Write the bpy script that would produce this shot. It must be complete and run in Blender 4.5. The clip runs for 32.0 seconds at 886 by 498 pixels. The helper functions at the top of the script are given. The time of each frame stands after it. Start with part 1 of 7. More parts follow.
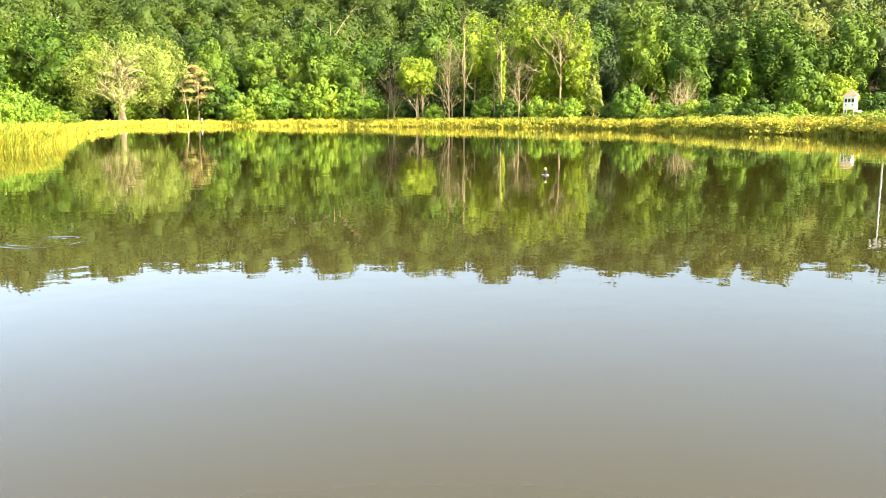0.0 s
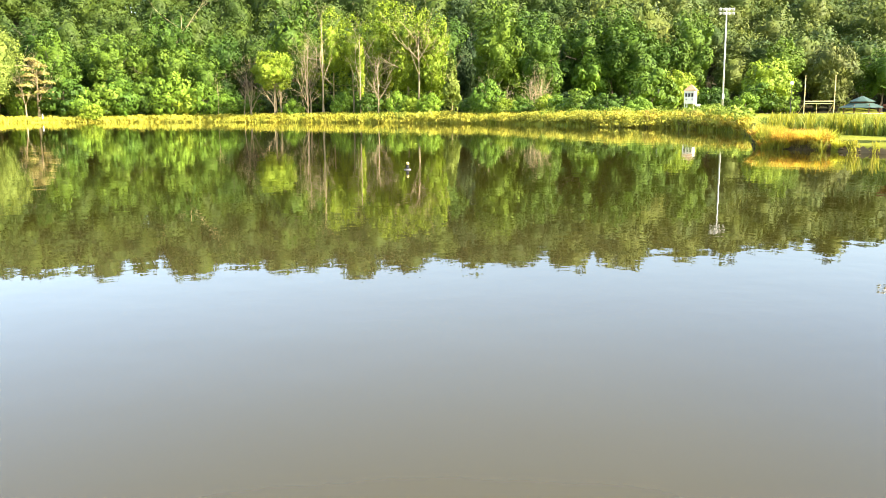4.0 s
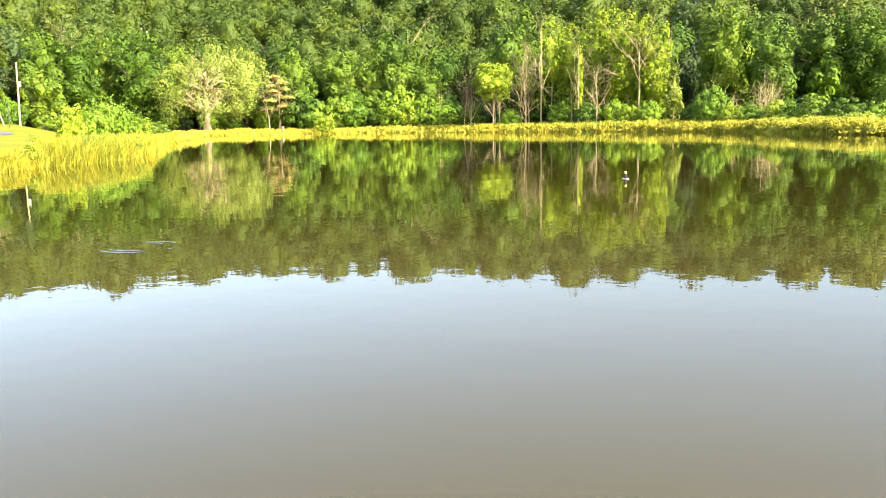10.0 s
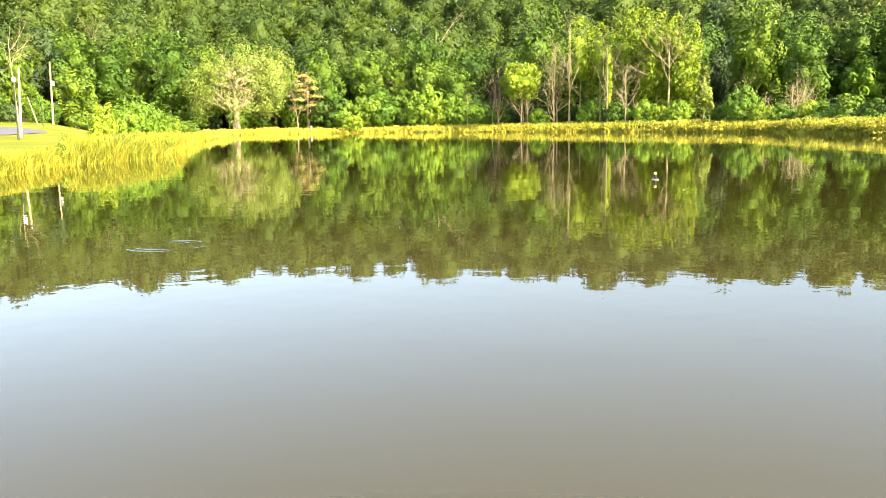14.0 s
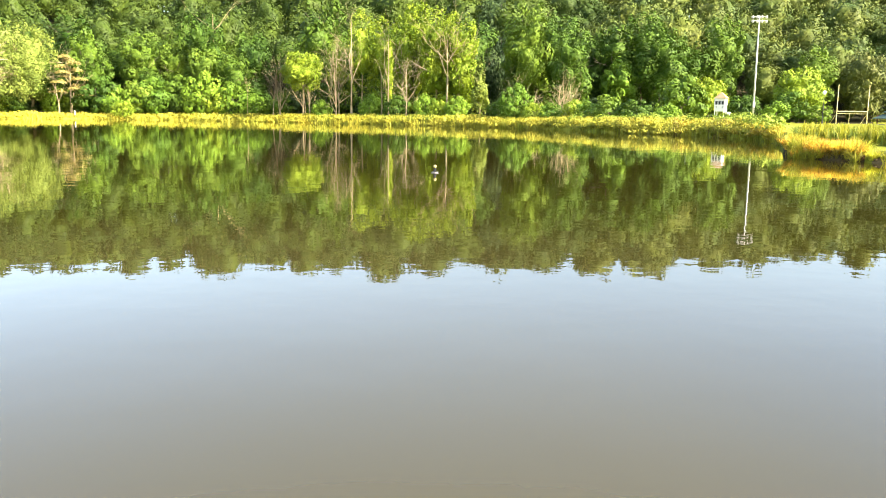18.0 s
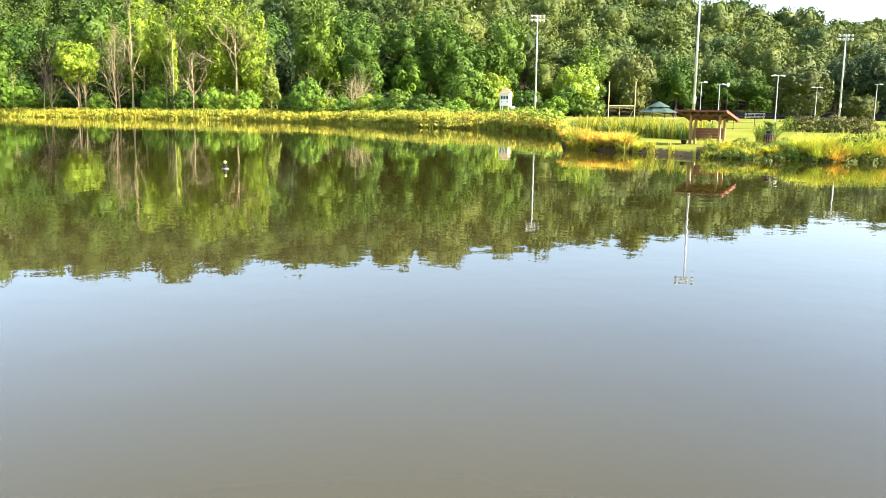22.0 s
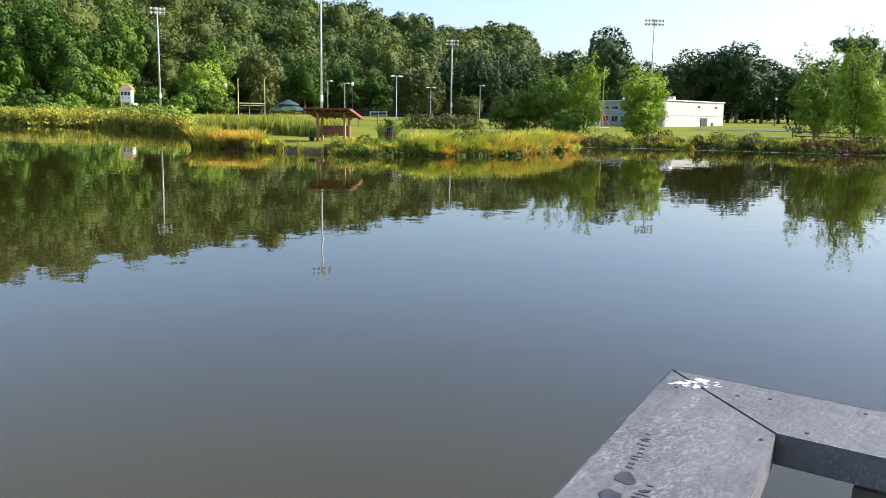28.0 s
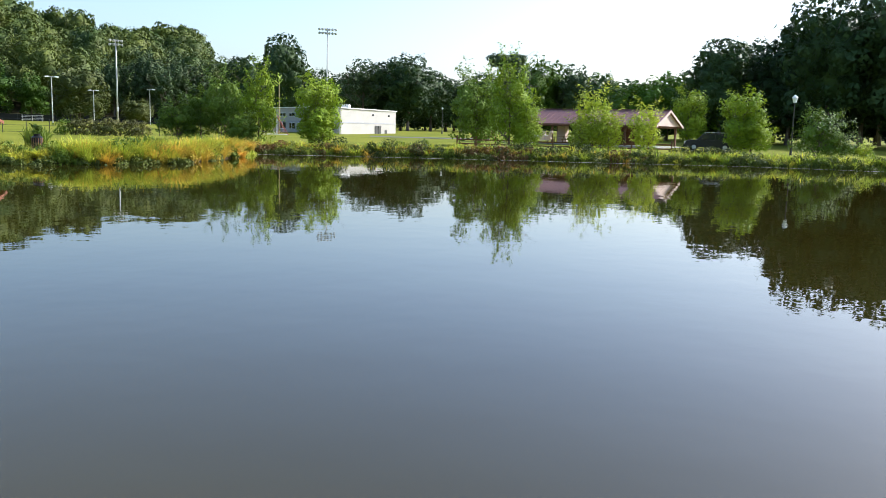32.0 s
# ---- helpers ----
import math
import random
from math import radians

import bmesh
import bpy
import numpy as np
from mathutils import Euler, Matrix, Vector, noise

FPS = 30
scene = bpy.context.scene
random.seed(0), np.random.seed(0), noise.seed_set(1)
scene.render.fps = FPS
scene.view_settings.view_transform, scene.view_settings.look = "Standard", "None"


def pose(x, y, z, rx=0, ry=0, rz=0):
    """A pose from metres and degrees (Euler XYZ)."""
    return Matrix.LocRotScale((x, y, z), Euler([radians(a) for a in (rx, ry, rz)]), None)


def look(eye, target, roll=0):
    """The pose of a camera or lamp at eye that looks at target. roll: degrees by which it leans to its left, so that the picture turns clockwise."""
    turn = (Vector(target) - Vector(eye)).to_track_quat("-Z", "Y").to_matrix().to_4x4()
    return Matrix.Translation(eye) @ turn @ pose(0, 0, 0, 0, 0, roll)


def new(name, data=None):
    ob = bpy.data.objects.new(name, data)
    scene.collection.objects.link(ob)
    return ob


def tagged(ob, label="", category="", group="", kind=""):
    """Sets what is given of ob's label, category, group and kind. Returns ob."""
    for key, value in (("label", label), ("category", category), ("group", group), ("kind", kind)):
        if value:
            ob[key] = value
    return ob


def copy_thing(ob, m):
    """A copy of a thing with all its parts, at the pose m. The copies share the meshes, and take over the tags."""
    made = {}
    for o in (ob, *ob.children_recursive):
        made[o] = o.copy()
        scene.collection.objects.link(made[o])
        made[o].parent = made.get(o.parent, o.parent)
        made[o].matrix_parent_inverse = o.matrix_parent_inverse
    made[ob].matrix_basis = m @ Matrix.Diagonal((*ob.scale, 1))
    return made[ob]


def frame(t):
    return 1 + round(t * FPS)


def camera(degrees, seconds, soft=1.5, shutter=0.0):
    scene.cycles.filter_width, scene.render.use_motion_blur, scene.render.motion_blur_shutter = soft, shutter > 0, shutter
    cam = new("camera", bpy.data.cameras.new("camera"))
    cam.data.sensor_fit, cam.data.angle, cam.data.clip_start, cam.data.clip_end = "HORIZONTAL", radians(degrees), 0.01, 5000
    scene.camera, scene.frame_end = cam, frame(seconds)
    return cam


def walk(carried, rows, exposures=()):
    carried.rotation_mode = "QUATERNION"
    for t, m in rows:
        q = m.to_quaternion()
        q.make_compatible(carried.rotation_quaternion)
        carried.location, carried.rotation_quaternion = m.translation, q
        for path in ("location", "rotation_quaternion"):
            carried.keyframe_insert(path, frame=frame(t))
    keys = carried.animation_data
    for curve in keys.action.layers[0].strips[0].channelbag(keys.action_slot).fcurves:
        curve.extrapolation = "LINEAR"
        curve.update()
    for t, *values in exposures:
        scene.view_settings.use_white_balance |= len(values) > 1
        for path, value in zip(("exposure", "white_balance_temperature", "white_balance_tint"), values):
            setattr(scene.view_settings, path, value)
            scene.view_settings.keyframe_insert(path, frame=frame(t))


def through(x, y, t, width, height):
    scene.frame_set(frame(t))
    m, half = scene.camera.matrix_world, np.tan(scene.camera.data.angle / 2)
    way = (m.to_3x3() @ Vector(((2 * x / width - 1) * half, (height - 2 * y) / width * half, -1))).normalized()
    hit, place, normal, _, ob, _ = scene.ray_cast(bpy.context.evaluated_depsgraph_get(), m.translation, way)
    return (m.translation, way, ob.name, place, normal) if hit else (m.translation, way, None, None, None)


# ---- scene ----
cam = camera(54.94, 32.0, soft=0.45)
PATH = [
    (0, 0, -0, 2.3, 81.128, 0.019, -0.003),
    (0.5, 0.012, 0.044, 2.3, 80.977, 0.129, -0.515),
    (1, 0.009, 0.037, 2.3, 81.051, 0.519, -2.27),
    (1.5, -0.008, 0.032, 2.3, 80.932, 0.858, -4.754),
    (2, -0.052, 0.071, 2.3, 80.808, 0.519, -7.037),
    (2.5, -0.055, 0.07, 2.3, 80.682, 0.391, -8.247),
    (4.5, -0.036, -0.053, 2.3, 80.793, 0.228, -9.325),
    (5, -0.007, -0.081, 2.3, 80.811, 0.614, -7.364),
    (5.5, -0.049, -0.092, 2.3, 80.931, 0.859, -5.093),
    (6, -0.034, -0.128, 2.3, 80.987, 1.064, -2.686),
    (6.5, -0.035, -0.155, 2.3, 81.067, 1.142, -0.558),
    (7, -0.053, -0.19, 2.3, 81.164, 1.059, 1.364),
    (7.5, -0.059, -0.141, 2.3, 81.238, 0.985, 2.473),
    (8, -0.041, -0.16, 2.3, 81.286, 1.04, 2.968),
    (8.5, -0.072, -0.176, 2.3, 81.349, 1.095, 3.402),
    (9, -0.054, -0.181, 2.3, 81.38, 1.015, 3.85),
    (9.5, -0.081, -0.194, 2.3, 81.398, 0.984, 4.522),
    (10, -0.098, -0.202, 2.3, 81.535, 0.909, 5.055),
    (10.5, -0.077, -0.179, 2.3, 81.576, 1.002, 5.59),
    (11, -0.082, -0.138, 2.3, 81.497, 0.872, 5.909),
    (11.5, -0.103, -0.12, 2.3, 81.49, 0.889, 6.136),
    (12, -0.092, -0.104, 2.3, 81.505, 0.855, 6.385),
    (12.5, -0.139, -0.067, 2.3, 81.412, 0.744, 6.606),
    (13, -0.104, -0.052, 2.3, 81.467, 0.702, 6.802),
    (13.5, -0.119, -0.04, 2.3, 81.548, 0.779, 6.919),
    (15.5, -0.045, 0.087, 2.3, 81.307, 0.825, 5.099),
    (16, -0.034, 0.105, 2.3, 81.182, 0.36, 2.85),
    (16.5, -0.054, 0.134, 2.3, 81.136, 0.064, 0.491),
    (17, -0.062, 0.153, 2.3, 81.094, -0.408, -1.961),
    (17.5, -0.078, 0.153, 2.3, 81.017, -0.666, -4.69),
    (18, -0.082, 0.142, 2.3, 80.971, -0.778, -7.49),
    (18.5, -0.071, 0.163, 2.3, 80.905, -0.915, -10.12),
    (19, -0.071, 0.16, 2.3, 80.911, -0.962, -12.037),
    (19.5, -0.064, 0.149, 2.3, 80.796, -1.036, -13.269),
    (20, -0.081, 0.082, 2.3, 80.775, -0.948, -14.746),
    (20.5, -0.016, 0.109, 2.3, 80.718, -0.836, -16.48),
    (21, -0.014, 0.095, 2.3, 80.748, -0.813, -18.442),
    (21.5, -0.012, 0.064, 2.3, 80.774, -0.721, -19.804),
    (22, -0.015, 0.014, 2.3, 80.778, -0.744, -21.127),
    (22.5, 0.016, -0.054, 2.3, 80.754, -0.785, -23.03),
    (23, 0.002, -0.026, 2.3, 80.682, -1.061, -25.271),
    (23.5, -0.002, -0.029, 2.3, 80.622, -1.23, -27.657),
    (24, 0.042, -0.016, 2.3, 80.673, -1.542, -29.086),
    (24.5, 0.043, -0.022, 2.3, 80.68, -1.628, -29.708),
    (25, 0.109, -0.000, 2.3, 80.692, -1.645, -29.872),
    (25.5, 0.098, -0.002, 2.3, 80.681, -1.506, -30.911),
    (26, 0.041, -0.006, 2.3, 80.731, -1.033, -34.888),
    (26.5, 0.073, 0.059, 2.3, 80.73, -1.098, -39.991),
    (28.5, 0.506, 0.160, 2.3, 81.051, -0.948, -45.389),
    (29, 0.684, 0.242, 2.3, 81.247, -0.857, -45.502),
    (29.5, 0.855, 0.172, 2.3, 81.715, -0.595, -45.569),
    (30, 0.984, 0.173, 2.3, 81.933, -0.45, -46.011),
    (30.5, 1.088, 0.28, 2.3, 81.944, -0.266, -48.076),
    (31, 1.264, 0.364, 2.3, 81.962, -0.703, -52.347),
    (31.5, 1.404, 0.366, 2.3, 81.895, -1.302, -58.629),
    (32, 1.325, 0.289, 2.3, 81.894, -1.508, -66.261),
]

EXPOSURES = [(0, 2.05, 6900, 13), (2.5, 2.05, 6600, 13), (5, 2.05, 6550, 13), (7, 2.05, 6800, 13), (9, 2.05, 6950, 13), (16, 2.06, 6950, 13), (18, 2.07, 6700, 13), (20, 2.1, 6500, 13), (22, 1.96, 6300, 13), (23, 1.88, 6300, 13), (23.5, 1.5, 6150, 13), (24, 1.2, 5800, 14), (25, 1.22, 5750, 14), (25.5, 1.42, 5800, 14), (26, 1.5, 5800, 14), (26.5, 0.92, 5700, 14), (28.5, 0.86, 5700, 14), (30, 0.84, 5750, 14), (31, 0.84, 6000, 12), (32, 0.83, 5600, 11)]
walk(cam, [(t, pose(x, y, z, rx, ry, rz)) for t, x, y, z, rx, ry, rz in PATH], EXPOSURES)

# ---- sky and sun ----
SUN_AZ, SUN_EL = -128.0, 32.0          # azimuth from +y, positive to the left
world = bpy.data.worlds.new("world")
scene.world = world
world.use_nodes = True
wn = world.node_tree.nodes
sky = wn.new("ShaderNodeTexSky")
sky.sky_type = 'NISHITA'
sky.sun_disc = False
sky.sun_elevation = radians(SUN_EL)
sky.sun_rotation = radians(-SUN_AZ)
sky.air_density, sky.dust_density, sky.ozone_density = 1.0, 2.3, 1.0
wn["Background"].inputs["Strength"].default_value = 0.143
world.node_tree.links.new(sky.outputs[0], wn["Background"].inputs["Color"])
sun = new("sun", bpy.data.lights.new("sun", 'SUN'))
sun.data.energy = 5.0
sun.data.angle = radians(0.6)
sun.data.color = (1.0, 0.93, 0.80)
_e, _a = radians(SUN_EL), radians(SUN_AZ)
sun_from = Vector((-math.sin(_a) * math.cos(_e), math.cos(_a) * math.cos(_e), math.sin(_e)))
sun.matrix_world = look(sun_from * 300, (0, 0, 0))


# ---- materials ----
def material(name, colour, rough=0.8, metal=0.0, vary=0.25, scale=2.0, fine=12.0, bump=0.0, second=None, stretch=(1, 1, 1),
             per_object=0.0, per_island=0.0, translucent=0.0, spec=0.5, ior=1.45, coords="Object", relief=0.02):
    """A surface whose colour varies at two scales, from piece to piece and from thing to thing."""
    m = bpy.data.materials.new(name)
    m.use_nodes = True
    n, l = m.node_tree.nodes, m.node_tree.links
    b = n["Principled BSDF"]
    b.inputs["Roughness"].default_value, b.inputs["Metallic"].default_value = rough, metal
    b.inputs["Specular IOR Level"].default_value, b.inputs["IOR"].default_value = spec, ior
    co = n.new("ShaderNodeTexCoord")
    mp = n.new("ShaderNodeMapping")
    mp.inputs["Scale"].default_value = stretch
    l.new(co.outputs[coords], mp.inputs["Vector"])
    big, small = n.new("ShaderNodeTexNoise"), n.new("ShaderNodeTexNoise")
    for tex, s, d in ((big, scale, 3), (small, fine, 4)):
        tex.inputs["Scale"].default_value, tex.inputs["Detail"].default_value = s, d
        l.new(mp.outputs["Vector"], tex.inputs["Vector"])
    mix = n.new("ShaderNodeMix")
    mix.data_type = 'RGBA'
    c2 = second or tuple(c * (1 - vary) for c in colour)
    mix.inputs["A"].default_value, mix.inputs["B"].default_value = (*colour, 1), (*c2, 1)
    ramp = n.new("ShaderNodeMapRange")
    ramp.inputs["From Min"].default_value, ramp.inputs["From Max"].default_value = 0.35, 0.65
    l.new(big.outputs["Fac"], ramp.inputs["Value"])
    l.new(ramp.outputs["Result"], mix.inputs["Factor"])
    hsv = n.new("ShaderNodeHueSaturation")
    l.new(mix.outputs["Result"], hsv.inputs["Color"])
    val = n.new("ShaderNodeMath")
    val.operation = 'MULTIPLY_ADD'
    val.inputs[1].default_value, val.inputs[2].default_value = vary * 1.6, 1 - vary * 0.8
    l.new(small.outputs["Fac"], val.inputs[0])
    last = val.outputs[0]
    if per_island:
        g = n.new("ShaderNodeNewGeometry")
        k = n.new("ShaderNodeMath")
        k.operation = 'MULTIPLY_ADD'
        k.inputs[1].default_value, k.inputs[2].default_value = per_island * 2, 1 - per_island
        l.new(g.outputs["Random Per Island"], k.inputs[0])
        j = n.new("ShaderNodeMath")
        j.operation = 'MULTIPLY'
        l.new(last, j.inputs[0])
        l.new(k.outputs[0], j.inputs[1])
        last = j.outputs[0]
    if per_object:
        o = n.new("ShaderNodeObjectInfo")
        k = n.new("ShaderNodeMath")
        k.operation = 'MULTIPLY_ADD'
        k.inputs[1].default_value, k.inputs[2].default_value = per_object * 2, 1 - per_object
        l.new(o.outputs["Random"], k.inputs[0])
        j = n.new("ShaderNodeMath")
        j.operation = 'MULTIPLY'
        l.new(last, j.inputs[0])
        l.new(k.outputs[0], j.inputs[1])
        last = j.outputs[0]
        h = n.new("ShaderNodeMath")
        h.operation = 'MULTIPLY_ADD'
        h.inputs[1].default_value, h.inputs[2].default_value = -per_object * 0.08, 0.5 + per_object * 0.04
        l.new(o.outputs["Random"], h.inputs[0])
        l.new(h.outputs[0], hsv.inputs["Hue"])
    l.new(last, hsv.inputs["Value"])
    l.new(hsv.outputs["Color"], b.inputs["Base Color"])
    if bump:
        bp = n.new("ShaderNodeBump")
        bp.inputs["Strength"].default_value, bp.inputs["Distance"].default_value = bump, relief
        l.new(small.outputs["Fac"], bp.inputs["Height"])
        l.new(bp.outputs["Normal"], b.inputs["Normal"])
    if translucent:
        t = n.new("ShaderNodeBsdfTranslucent")
        l.new(hsv.outputs["Color"], t.inputs["Color"])
        mx = n.new("ShaderNodeMixShader")
        mx.inputs[0].default_value = translucent
        l.new(b.outputs[0], mx.inputs[1])
        l.new(t.outputs[0], mx.inputs[2])
        l.new(mx.outputs[0], n["Material Output"].inputs["Surface"])
    return m


def leaf(name, c, c2, per_object=0.35, through=0.06, **k):
    return material(name, c, 0.6, vary=0.3, scale=0.35, fine=2.5, second=c2, per_object=per_object, per_island=0.14, translucent=through, spec=0.2, bump=0.5, relief=0.35, **k)


M = dict(
    leaf_wood=leaf("oak_leaves", (0.080, 0.140, 0.010), (0.046, 0.092, 0.009), per_object=0.4),
    leaf_hill=material("hillside_leaves", (0.110, 0.130, 0.018), 0.6, vary=0.3, scale=0.075, fine=1.6, second=(0.046, 0.080, 0.0155), per_island=0.14, translucent=0.06, spec=0.2, bump=0.5, relief=0.35),
    leaf_deep=material("deep_wood_leaves", (0.060, 0.092, 0.009), 0.6, vary=0.3, scale=0.075, fine=1.6, second=(0.029, 0.054, 0.007), per_island=0.14, translucent=0.06, spec=0.2, bump=0.5, relief=0.35),
    leaf_dark=leaf("dark_leaves", (0.050, 0.082, 0.020), (0.033, 0.062, 0.018)),
    leaf_bright=leaf("bright_leaves", (0.135, 0.228, 0.016), (0.090, 0.168, 0.014), per_object=0.25),
    leaf_yellow=leaf("yellow_leaves", (0.215, 0.285, 0.018), (0.150, 0.222, 0.015), per_object=0.15),
    leaf_pale=leaf("pale_leaves", (0.172, 0.215, 0.034), (0.112, 0.155, 0.022), per_object=0.02),
    leaf_olive=leaf("olive_leaves", (0.105, 0.118, 0.022), (0.066, 0.085, 0.018), per_object=0.2),
    leaf_brown=leaf("dry_leaves", (0.33, 0.26, 0.085), (0.25, 0.225, 0.055), per_object=0.02),
    needle=leaf("pine_needles", (0.062, 0.094, 0.030), (0.042, 0.070, 0.025)),
    bark=material("grey_bark", (0.16, 0.125, 0.09), 0.9, vary=0.4, scale=1.5, fine=9, stretch=(3, 3, 0.6), bump=0.5),
    bark_pale=material("pale_dead_wood", (0.36, 0.285, 0.15), 0.85, vary=0.3, scale=1.5, fine=9, stretch=(3, 3, 0.6), bump=0.4),
    grass=material("mown_grass", (0.140, 0.158, 0.016), 0.9, vary=0.35, scale=0.12, fine=3.0, second=(0.195, 0.200, 0.024), bump=0.4, spec=0.05),
    dry_grass=material("yellow_meadow_grass", (0.39, 0.34, 0.04), 0.9, vary=0.35, scale=0.35, fine=3.5, second=(0.22, 0.235, 0.028), bump=0.6, spec=0.05),
    leaf_litter=material("leaf_litter", (0.055, 0.042, 0.022), 0.95, vary=0.4, scale=0.6, fine=5, second=(0.035, 0.040, 0.016), bump=0.5, spec=0.05),
    reed_pale=material("pale_yellow_grass", (0.54, 0.47, 0.05), 0.7, vary=0.3, scale=0.3, fine=2.0, second=(0.41, 0.42, 0.04), per_island=0.25, translucent=0.35),
    mud=material("wet_mud", (0.075, 0.055, 0.024), 0.95, vary=0.4, scale=0.8, fine=6, bump=0.5, spec=0.04),
    reed=material("yellow_reeds", (0.3564, 0.3188, 0.02138), 0.7, vary=0.35, scale=0.3, fine=2.0, second=(0.2349, 0.258, 0.01569), per_island=0.35, translucent=0.35),
    reed_green=material("green_reeds", (0.126, 0.176, 0.016), 0.7, vary=0.35, scale=0.3, fine=2.0, second=(0.1848, 0.224, 0.0176), per_island=0.4, translucent=0.35),
    reed_orange=material("rusty_grass", (0.3366, 0.2057, 0.04675), 0.7, vary=0.35, scale=0.35, fine=2.0, second=(0.2805, 0.2805, 0.04675), per_island=0.4, translucent=0.3),
    steel=material("galvanised_steel", (0.55, 0.54, 0.50), 0.55, 0.15, vary=0.12, scale=1, fine=8),
    steel_dark=material("dark_steel", (0.06, 0.06, 0.06), 0.5, 0.4, vary=0.2),
    white=material("white_paint", (0.80, 0.79, 0.76), 0.6, vary=0.08, scale=1, fine=10),
)


# ---- shaping helpers ----
def part(name, data, mat, parent=None, label="", smooth=False):
    """Links a bmesh, or a ready mesh, as one object, under a parent where one is given."""
    if isinstance(data, bmesh.types.BMesh):
        me = bpy.data.meshes.new(name)
        data.to_mesh(me)
        data.free()
    else:
        me = data
    if smooth:
        me.polygons.foreach_set("use_smooth", [True] * len(me.polygons))
    if mat is not None and not me.materials:
        me.materials.append(mat)
    ob = new(name, me)
    if parent is not None:
        ob.parent = parent
    if label:
        ob["label"] = label
    return ob


def thing(name, m, label, category, group="", kind=""):
    ob = new(name)
    ob.empty_display_size = 0.3
    ob.matrix_world = m
    return tagged(ob, label, category, group, kind)


def np_mesh(name, verts, quads, mat=None):
    """A mesh from an array of vertices and an array of quads."""
    me = bpy.data.meshes.new(name)
    verts, quads = np.asarray(verts, np.float32), np.asarray(quads, np.int32)
    me.vertices.add(len(verts))
    me.vertices.foreach_set("co", verts.ravel())
    k = quads.shape[1]
    me.loops.add(quads.size)
    me.loops.foreach_set("vertex_index", quads.ravel())
    me.polygons.add(len(quads))
    me.polygons.foreach_set("loop_start", np.arange(0, quads.size, k, dtype=np.int32))
    me.update(calc_edges=True)
    me.validate()
    if mat is not None:
        me.materials.append(mat)
    return me


def box(bm, size, at=(0, 0, 0), rot=(0, 0, 0), bevel=0.0):
    r = bmesh.ops.create_cube(bm, size=1.0)
    vs = r["verts"]
    m = pose(*at, *rot) @ Matrix.Diagonal((*size, 1))
    bmesh.ops.transform(bm, matrix=m, verts=vs)
    if bevel:
        es = list({e for v in vs for e in v.link_edges})
        bmesh.ops.bevel(bm, geom=es, offset=bevel, segments=2, affect='EDGES', profile=0.6)
    return bm


def boxes(*specs):
    bm = bmesh.new()
    for s in specs:
        box(bm, *s)
    return bm


def rod(bm, a, b, r1, r2=None, sides=10):
    a, b = Vector(a), Vector(b)
    d = b - a
    m = Matrix.Translation((a + b) / 2) @ d.to_track_quat('Z', 'Y').to_matrix().to_4x4()
    bmesh.ops.create_cone(bm, cap_ends=True, segments=sides, radius1=r1, radius2=r1 if r2 is None else r2, depth=d.length, matrix=m)
    return bm


def rods(*specs):
    bm = bmesh.new()
    for s in specs:
        rod(bm, *s)
    return bm


def polar(az, d):
    a = radians(az)
    return -math.sin(a) * d, math.cos(a) * d


# ---- the land: one sheet, a pond in it, hills behind ----
SHORE_AZ = [-180, -150, -120, -105, -94, -85, -76.6, -67, -58, -54.6, -53.4, -50.3, -45.4, -41.5, -37.3, -34.6, -33.0, -31.5, -29.6, -29.2, -28.9, -26.5, -24, -20, -15.5, -12, -6.7, 2.5, 10, 16, 20, 22.3, 23.6, 25, 28, 31, 34, 50, 75, 110, 150, 180]
SHORE_D = [9, 18, 50, 66, 71, 70, 67, 66.1, 66.3, 66, 59, 49.8, 47.4, 46.8, 48.5, 51, 52, 53, 54.7, 57.5, 83, 101, 112, 117, 138, 150, 163, 186, 206, 212, 206, 145, 93, 67, 59, 55, 47, 34, 24, 14, 9, 9]
CREST_AZ = [-180, -100, -75, -60, -52.5, -50, -45, -36, -22, 20, 45, 70, 100, 180]
CREST_H = [4, 4, 3, 4, 7, 20.5, 20.8, 27, 32.5, 38.5, 30, 18, 6, 4]
FOOT_AZ = [-180, -70, -52, -40, -30, -24, -15, -5, 10, 20, 30, 45, 90, 180]
FOOT_D = [120, 240, 270, 245, 217, 202, 198, 202, 226, 236, 212, 155, 120, 120]


def shore(az):
    return np.interp(az, SHORE_AZ, SHORE_D)


